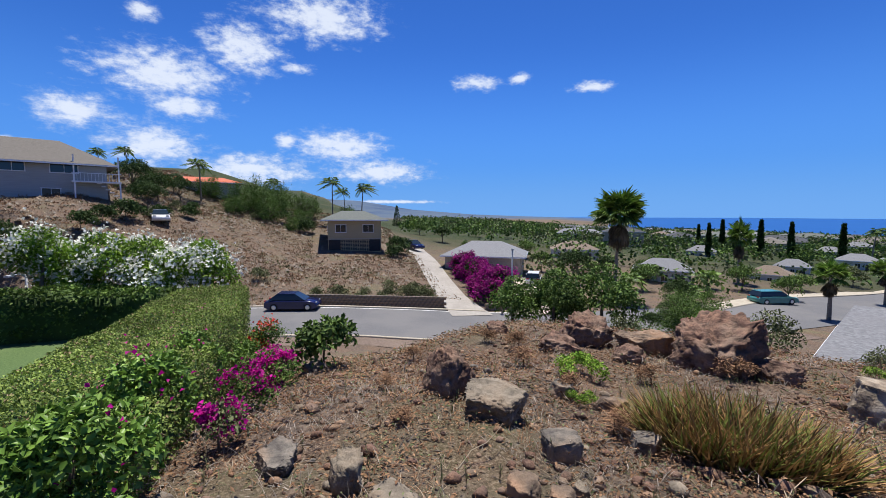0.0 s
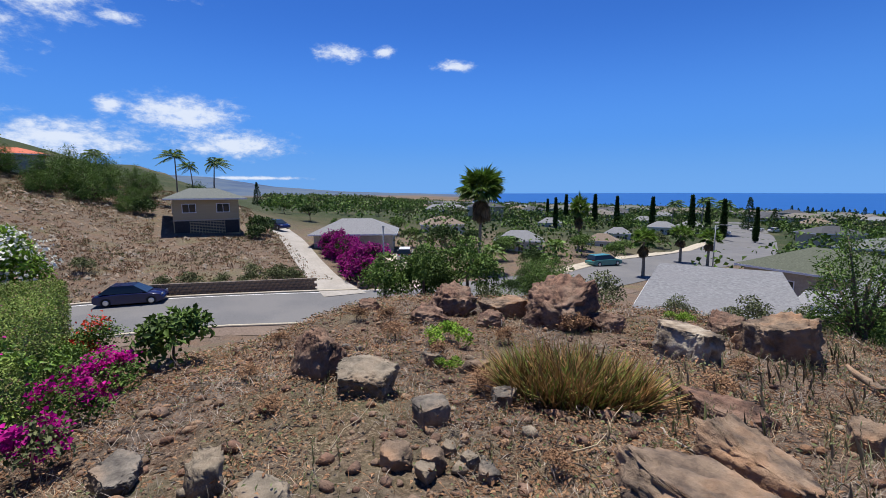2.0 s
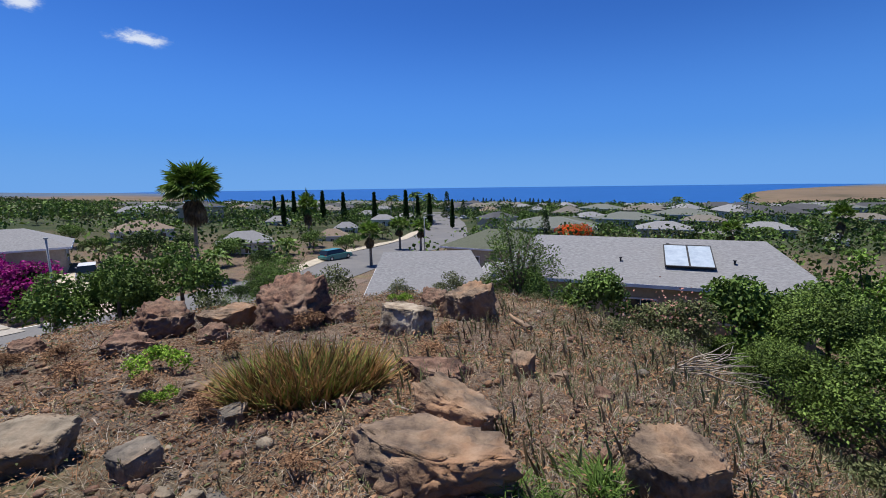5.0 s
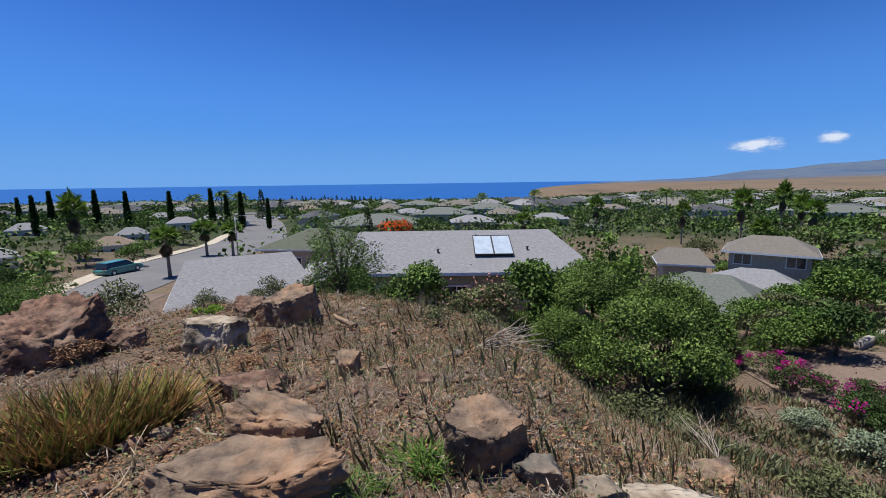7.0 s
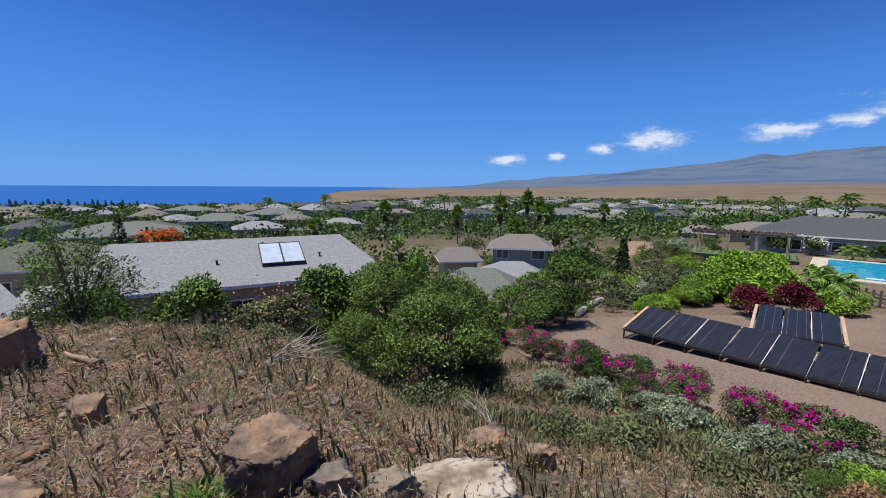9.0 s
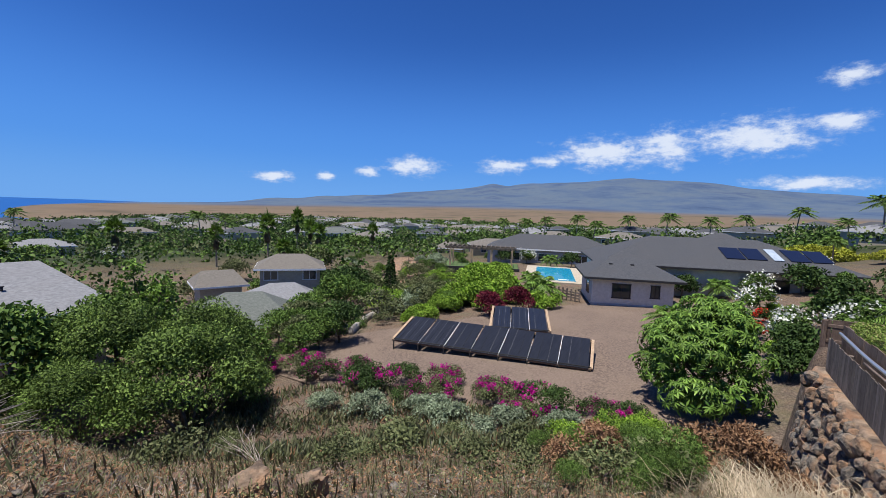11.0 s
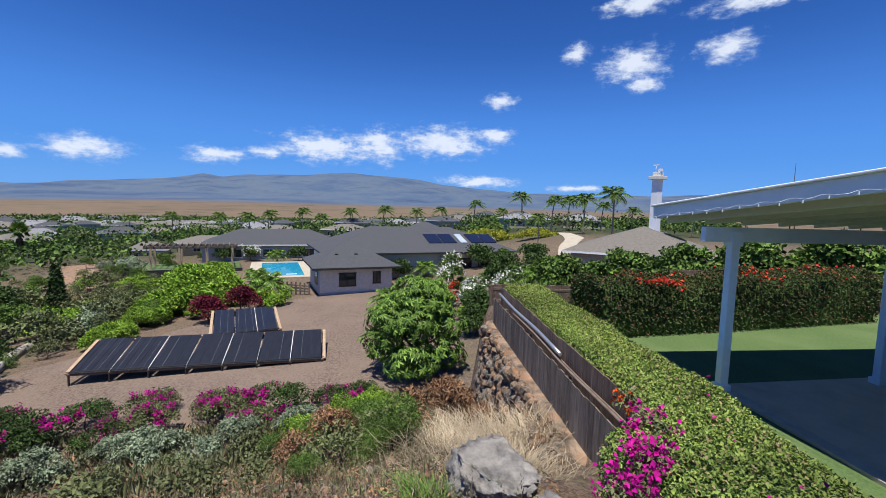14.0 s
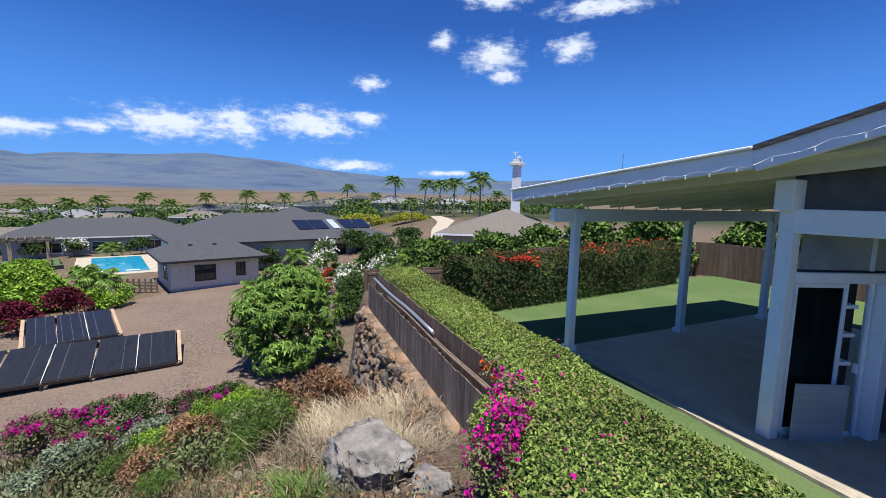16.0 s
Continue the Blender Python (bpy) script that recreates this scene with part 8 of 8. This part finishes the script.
def pool():
    x, y, z = 56.6, 18.9, -8.15
    t = thing("pool", Matrix.Translation((x, y, z)) @ Matrix.Rotation(radians(-70), 4, "Z"), "bright blue swimming pool with a pale deck", "pool")
    box_part("deck", (0, 0, -0.1), (7.6, 15.0, 0.3), M["kerb"], t)
    box_part("water_surface", (0, 0, 0.06), (4.8, 12.2, 0.04), M["water"], t)
    for i in range(2):
        box_part("step", (-1 + 2 * i, -5.4, 0.09), (1.2, 0.4, 0.03), M["white"], t)
    f = thing("deck_fence", Matrix(), "weathered timber deck rail in front of the pool", "fence")
    a, b = Vector((41.2, 14.4, 0)), Vector((40.2, 10.9, 0))
    for i in range(9):
        p = a + (b - a) * i / 8
        box_part("post", (p.x, p.y, -7.7), (0.12, 0.12, 1.3), M["fence"], f)
    for zz in (-7.35, -7.6, -7.85):
        beam("rail", (a.x, a.y, zz), (b.x, b.y, zz), 0.05, 0.16, M["fence"], f)


pool()


def pergola():
    x, y = 57.5, 30.5
    t = thing("pergola", Matrix.Translation((x, y, gz(x, y) + 0.6)) @ Matrix.Rotation(radians(-65), 4, "Z"), "timber pergola on a raised terrace with dark walling", "pergola")
    box_part("terrace", (0, 0, -0.6), (11, 7, 1.3), M["turf"], t)
    box_part("terrace_wall", (0, -3.6, -0.7), (11.2, 0.2, 1.7), M["black_trim"], t)
    for sx in (-4.5, -1.5, 1.5, 4.5):
        for sy in (-2, 1.5):
            box_part("post", (sx, sy, 1.3), (0.22, 0.22, 2.6), M["wood_frame"], t)
    for sy in (-2, 1.5):
        box_part("beam", (0, sy, 2.7), (10.4, 0.2, 0.28), M["fence"], t)
    for i in range(15):
        box_part("slat", (-4.9 + 0.7 * i, -0.25, 2.92), (0.1, 4.6, 0.14), M["fence"], t)


pergola()


def trampoline():
    x, y = 21.4, 23.2
    t = thing("trampoline", Matrix.Translation((x, y, gz(x, y))), "small dark round trampoline on grass", "trampoline")
    bm = bmesh.new()
    bmesh.ops.create_cone(bm, cap_ends=True, segments=28, radius1=1.1, radius2=1.1, depth=0.04, matrix=Matrix.Translation((0, 0, 0.5)))
    part("mat", bm, M["black_trim"], t)
    for i in range(6):
        a = i * math.pi / 3
        box_part("leg", (math.cos(a) * 1.05, math.sin(a) * 1.05, 0.24), (0.06, 0.06, 0.5), M["metal"], t)


trampoline()
strip("garden_wall", [(21.5, 21.5), (26.5, 24.5), (30, 26)], [0.3] * 3, M["concrete"], 0.45, "low pale garden wall at the gully", "wall", thick=0.6)


# ---- dry litter, weeds and stones over the near ground ----
def scatter(n, a0, a1, d0, d1, r, power=0.5):
    a, q = np.radians(r.uniform(a0, a1, n)), r.random(n)
    d = d0 + (d1 - d0) * q ** (1 / (2 * power) if power != 0.5 else 1.0)
    return d * np.sin(a), d * np.cos(a), d


def clear_of(x, y, spots):
    k = np.ones(len(x), bool)
    for a, b, w in spots:
        k &= np.hypot(x - a, y - b) > w
    return k


ROCKS = [(-3.93, 1.57, 0.27), (-1.25, 3.02, 0.34), (-1.02, 2.34, 0.45), (-2.95, 5.5, 0.42), (-2.45, 6.9, 0.42), (1.48, 2.56, 0.36), (0.28, 2.72, 0.25), (3.75, -0.62, 0.4)]


def ground_litter():
    r = np.random.default_rng(55)
    # pebbles
    kinds = [np.array([v.co for v in rock_mesh(r, 1, 0.8, 0.6, 1, 5, M["rock"]).vertices]) for _ in range(4)]
    bm = bmesh.new()
    bmesh.ops.create_icosphere(bm, subdivisions=1, radius=1)
    tri = np.array([[v.index for v in f.verts] for f in bm.faces])
    bm.free()
    for name, mat, n, lo, hi in (("pebbles", "rock_tan", 3600, 0.008, 0.075), ("dark_pebbles", "rock_red", 4600, 0.008, 0.075), ("rubble", "rock", 420, 0.025, 0.12), ("red_rubble", "rock_red", 520, 0.025, 0.14), ("pale_pebbles", "rock_pale", 900, 0.008, 0.09)):
        x, y, d = scatter(n, -112, 108, 1.7, 13, r)
        ok = y > fence_y(x) + 0.35
        x, y = x[ok], y[ok]
        s = lo + (hi - lo) * r.random(len(x)) ** 3.5
        co, fs = [], []
        for i in range(len(x)):
            c = kinds[i % 4] * s[i]
            a = r.uniform(0, 6.28)
            ca, sa = math.cos(a), math.sin(a)
            co.append(np.column_stack([c[:, 0] * ca - c[:, 1] * sa, c[:, 0] * sa + c[:, 1] * ca, c[:, 2]]) + [x[i], y[i], 0])
            fs.append(tri + i * 12)
        co = np.concatenate(co)
        base = np.repeat(soil(x, y), 12)
        co[:, 2] += base + np.repeat(s, 12) * 0.25
        tagged(new(name, mesh_np(name, co, np.concatenate(fs), M[mat])), "loose small stones on dry soil", "stones", kind="stuff")
    # dead leaves and straw
    for name, mat, n, a0, a1, ln, up in (("dead_leaves", "leaf_dry", 75000, -112, 30, 0.03, 0.35), ("dry_stems", "twig", 8000, -112, 108, 0.14, 0.5), ("straw_litter", "straw", 4500, -112, 108, 0.11, 0.4), ("rust_weeds", "leaf_dry", 62000, -112, 108, 0.045, 0.7), ("green_sprigs", "leaf_olive", 26000, -40, 108, 0.04, 0.9), ("green_bits", "leaf_olive", 6000, -112, -40, 0.04, 0.8)):
        x, y, d = scatter(n, a0, a1, 1.6, 13, r)
        w = np.sin(x * 1.3 + 2 * np.sin(y * 0.9)) * np.cos(y * 1.7 + x * 0.6) + r.normal(size=n) * 0.5
        ok = (w > -0.2) & (y > fence_y(x) + 0.3) & clear_of(x, y, ROCKS)
        x, y, d = x[ok], y[ok], d[ok]
        m = len(x)
        D = np.column_stack([r.normal(size=(m, 2)), r.random(m) * up])
        L = ln * r.uniform(0.4, 1.3, m) * (0.65 + d * 0.08)
        h = r.random(m) ** 2 * (0.12 if up > 0.45 else 0.05)
        P = np.column_stack([x, y, soil(x, y) + 0.005 + h])
        thin = 0.05 if name in ("dry_stems", "straw_litter") else 0.45
        co, f = leaf_arrays(P, D, np.tile([0, 0, 1.0], (m, 1)) + r.normal(size=(m, 3)) * 0.4, L, L * thin + 0.002)
        tagged(new(name, mesh_np(name, co, f, M[mat])), "dry plant litter strewn over the soil", "litter", kind="stuff")
    # dry and green grass over the slope to the yard
    for name, mat, n, h in (("slope_straw", "straw", 4500, 0.16), ("slope_grass", "leaf_grey", 64000, 0.18), ("slope_brown", "leaf_dry", 12000, 0.16)):
        x, y, d = scatter(n, -16, 104, 3.4, 16, r)
        w = np.sin(x * 1.1 + 1.7 * np.sin(y * 0.8 + len(name))) * np.cos(y * 1.2 + x * 0.5) + r.normal(size=n) * 0.5
        ok = (w > -0.1) & (y > fence_y(x) + 0.4)
        x, y = x[ok], y[ok]
        m = len(x)
        D = np.column_stack([r.normal(size=(m, 2)) * 0.45, np.full(m, 1.0)])
        P = np.column_stack([x, y, soil(x, y) - 0.02])
        tagged(new(name, blades(name, P, D, h * r.uniform(0.35, 1.15, m), 0.008, M[mat], r, 0.3)), "dry grass over the slope", "grass", kind="stuff")
    # weeds massed at the foot of the slope
    for name, mat, n, h in (("foot_grass", "leaf_grey", 34000, 0.34), ("foot_weeds", "leaf_olive", 26000, 0.3), ("foot_herbs", "leaf_silver", 10000, 0.26), ("foot_brush", "leaf_dry", 9000, 0.3)):
        x, y, d = scatter(n, 20, 97, 9.0, 20.5, r)
        w = np.sin(x * 0.8 + 1.6 * np.sin(y * 0.7 + len(name) * 1.7)) * np.cos(y * 0.9 + x * 0.5) + r.normal(size=n) * 0.5
        ok = (w > 0.0) & (y > fence_y(x) + 0.4) & (x < np.interp(y, [-2, 1.5, 8, 18.5, 21], [19.5, 16.6, 15.8, 14.4, 14.0]))
        x, y = x[ok], y[ok]
        m = len(x)
        D = np.column_stack([r.normal(size=(m, 2)) * 0.5, np.full(m, 0.9)])
        ln = h * r.uniform(0.3, 1.2, m)
        co, f = leaf_arrays(np.column_stack([x, y, soil(x, y) - 0.02 + r.random(m) * 0.12]), D, r.normal(size=(m, 3)), ln, ln * 0.16 + 0.01)
        tagged(new(name, mesh_np(name, co, f, M[mat])), "massed dusty weeds at the foot of the slope", "weeds", kind="stuff")
    # low matted dead grass and weeds between the rocks
    for name, mat, n, h in (("rust_mat", "rust_blade", 52000, 0.1), ("grey_mat", "twig", 30000, 0.12), ("straw_mat", "straw", 9000, 0.12), ("green_mat", "leaf_olive", 11000, 0.08)):
        k = n // 26
        cx, cy, d = scatter(k, -112, 30, 1.7, 12.5, r)
        w = np.sin(cx * 0.9 + 1.9 * np.sin(cy * 1.1 + len(name))) * np.cos(cy * 1.3 + cx * 0.4) + r.normal(size=k) * 0.45
        cx, cy = cx[w > -0.15], cy[w > -0.15]
        q = len(cx) * 26
        x = np.repeat(cx, 26) + r.normal(size=q) * 0.085
        y = np.repeat(cy, 26) + r.normal(size=q) * 0.085
        ok = (y > fence_y(x) + 0.4) & clear_of(x, y, ROCKS) & (np.hypot(x + 2.75, y - 3.15) > 0.7)
        x, y = x[ok], y[ok]
        m = len(x)
        D = np.column_stack([r.normal(size=(m, 2)) * 0.9, np.full(m, 0.75)])
        far = 0.8 + 0.09 * np.hypot(x, y)
        tagged(new(name, blades(name, np.column_stack([x, y, soil(x, y) - 0.01]), D, h * r.uniform(0.4, 1.3, m) * far, 0.0042 * far, M[mat], r, 0.5)), "matted dead grass and weeds over the dry soil", "grass", kind="stuff")
    # upright brown and green weed spikes
    for name, n, a0, a1, d0, d1, hh in (("weed_spikes", 900, -30, 42, 2.3, 11.5, 0.25), ("slope_weeds", 1700, 22, 104, 2.6, 14, 0.28), ("small_weeds", 130, -105, -30, 2.2, 11, 0.16)):
        x, y, d = scatter(n, a0, a1, d0, d1, r)
        ok = (y > fence_y(x) + 0.4) & clear_of(x, y, ROCKS) & (np.hypot((x + 2.75), (y - 3.15)) > 0.8)
        x, y = x[ok], y[ok]
        z = soil(x, y)
        arrs = []
        for i in range(len(x)):
            h = hh * r.uniform(0.45, 1.2)
            k = 15
            s = np.linspace(0.05, 1, k) * h
            lean = r.normal(size=2) * 0.12
            P = np.column_stack([x[i] + lean[0] * s, y[i] + lean[1] * s, z[i] + s])
            a = r.uniform(0, 6.28, k)
            D = np.column_stack([np.cos(a), np.sin(a), np.full(k, 1.5)])
            arrs.append(leaf_arrays(P, D, np.column_stack([np.cos(a), np.sin(a), np.full(k, 0.1)]), np.full(k, 0.036), np.full(k, 0.008)))
            arrs.append(leaf_arrays(np.array([[x[i], y[i], z[i] - 0.02]]), np.array([[lean[0], lean[1], 1.0]]), np.array([[1.0, 0.2, 0]]), np.array([h]), np.array([0.009])))
        tagged(new(name, mesh_np(name, *join(arrs), M["stalk"])), "upright dry weed spikes with small leaves", "weeds", kind="stuff")


ground_litter()


def fallen_branch(x, y, rz, L, label, mat="twig", n=1, rad=0.012):
    t = thing("branch", Matrix.Translation((x, y, gz(x, y) + 0.02)) @ Matrix.Rotation(rz, 4, "Z"), label, "branch")
    r = np.random.default_rng(int(abs(x * 91 + y * 37)))
    for k in range(n):
        a = r.uniform(-0.5, 0.5) if n > 1 else 0
        bm = bmesh.new()
        P = [(0.0, 0.0, 0.02)]
        for i in range(5):
            p = P[-1]
            P.append((p[0] + L / 5 * math.cos(a), p[1] + L / 5 * math.sin(a) + r.normal() * 0.03 * L, max(0.01, p[2] + r.normal() * 0.03 * L + (0.02 if n > 1 else 0.01))))
            a += r.normal() * 0.2
        add_tube(bm, P, [rad * (1 - 0.14 * i) for i in range(6)], 5)
        part("twig", bm, M[mat], t)


fallen_branch(-1.9, 3.2, -0.6, 0.7, "dry brown fallen stick")
fallen_branch(-2.0, 2.2, 1.3, 0.7, "thin pale dry stalk", "straw", rad=0.007)
fallen_branch(-2.9, 2.3, 1.5, 0.5, "thin pale dry stalk", "straw", rad=0.006)
fallen_branch(-2.9, 0.9, 2.4, 0.6, "thin pale dry stalk", "straw", rad=0.006)
fallen_branch(-1.3, 6.2, 2.2, 0.6, "weathered grey log on the weedy slope", "rock_tan", rad=0.07)
fallen_branch(0.4, 5.2, 0.3, 0.9, "heap of bleached grey brushwood", n=16, rad=0.009)
fallen_branch(1.2, 6.6, 2.5, 1.0, "heap of bleached grey brushwood", n=18, rad=0.009)
fallen_branch(4.6, 6.8, 1.4, 1.2, "heap of bleached grey brushwood", n=14, rad=0.01)


def yard_gravel():
    r = np.random.default_rng(66)
    n = 5200
    x, y = r.uniform(14.5, 40, n), r.uniform(-3, 20, n)
    s = 0.015 + 0.035 * r.random(n) ** 4
    ok = (y > np.interp(x, [13.5, 16, 20, 30, 46], [8, 1.5, -1.6, -3, -8])) & (y < np.interp(x, [13.5, 17, 22, 30, 38, 46], [18.5, 21, 21, 16.5, 11.5, 6]))
    x, y, s = x[ok], y[ok], s[ok]
    base = np.array([[1, 0, 0], [0, 1, 0], [-1, 0, 0], [0, -1, 0], [0, 0, 0.8]])
    co = base[None] * s[:, None, None] * r.uniform(0.6, 1.3, (len(x), 5, 1)) + np.stack([x, y, ground(x, y) + 0.05], -1)[:, None]
    i = np.arange(len(x))[:, None] * 5
    f = np.concatenate([i + [0, 1, 4], i + [1, 2, 4], i + [2, 3, 4], i + [3, 0, 4]], 1).reshape(-1, 3)
    tagged(new("loose_cinders", mesh_np("loose_cinders", co.reshape(-1, 3), f, M["gravel"])), "loose cinder stones on the gravel yard", "stones", kind="stuff")


yard_gravel()
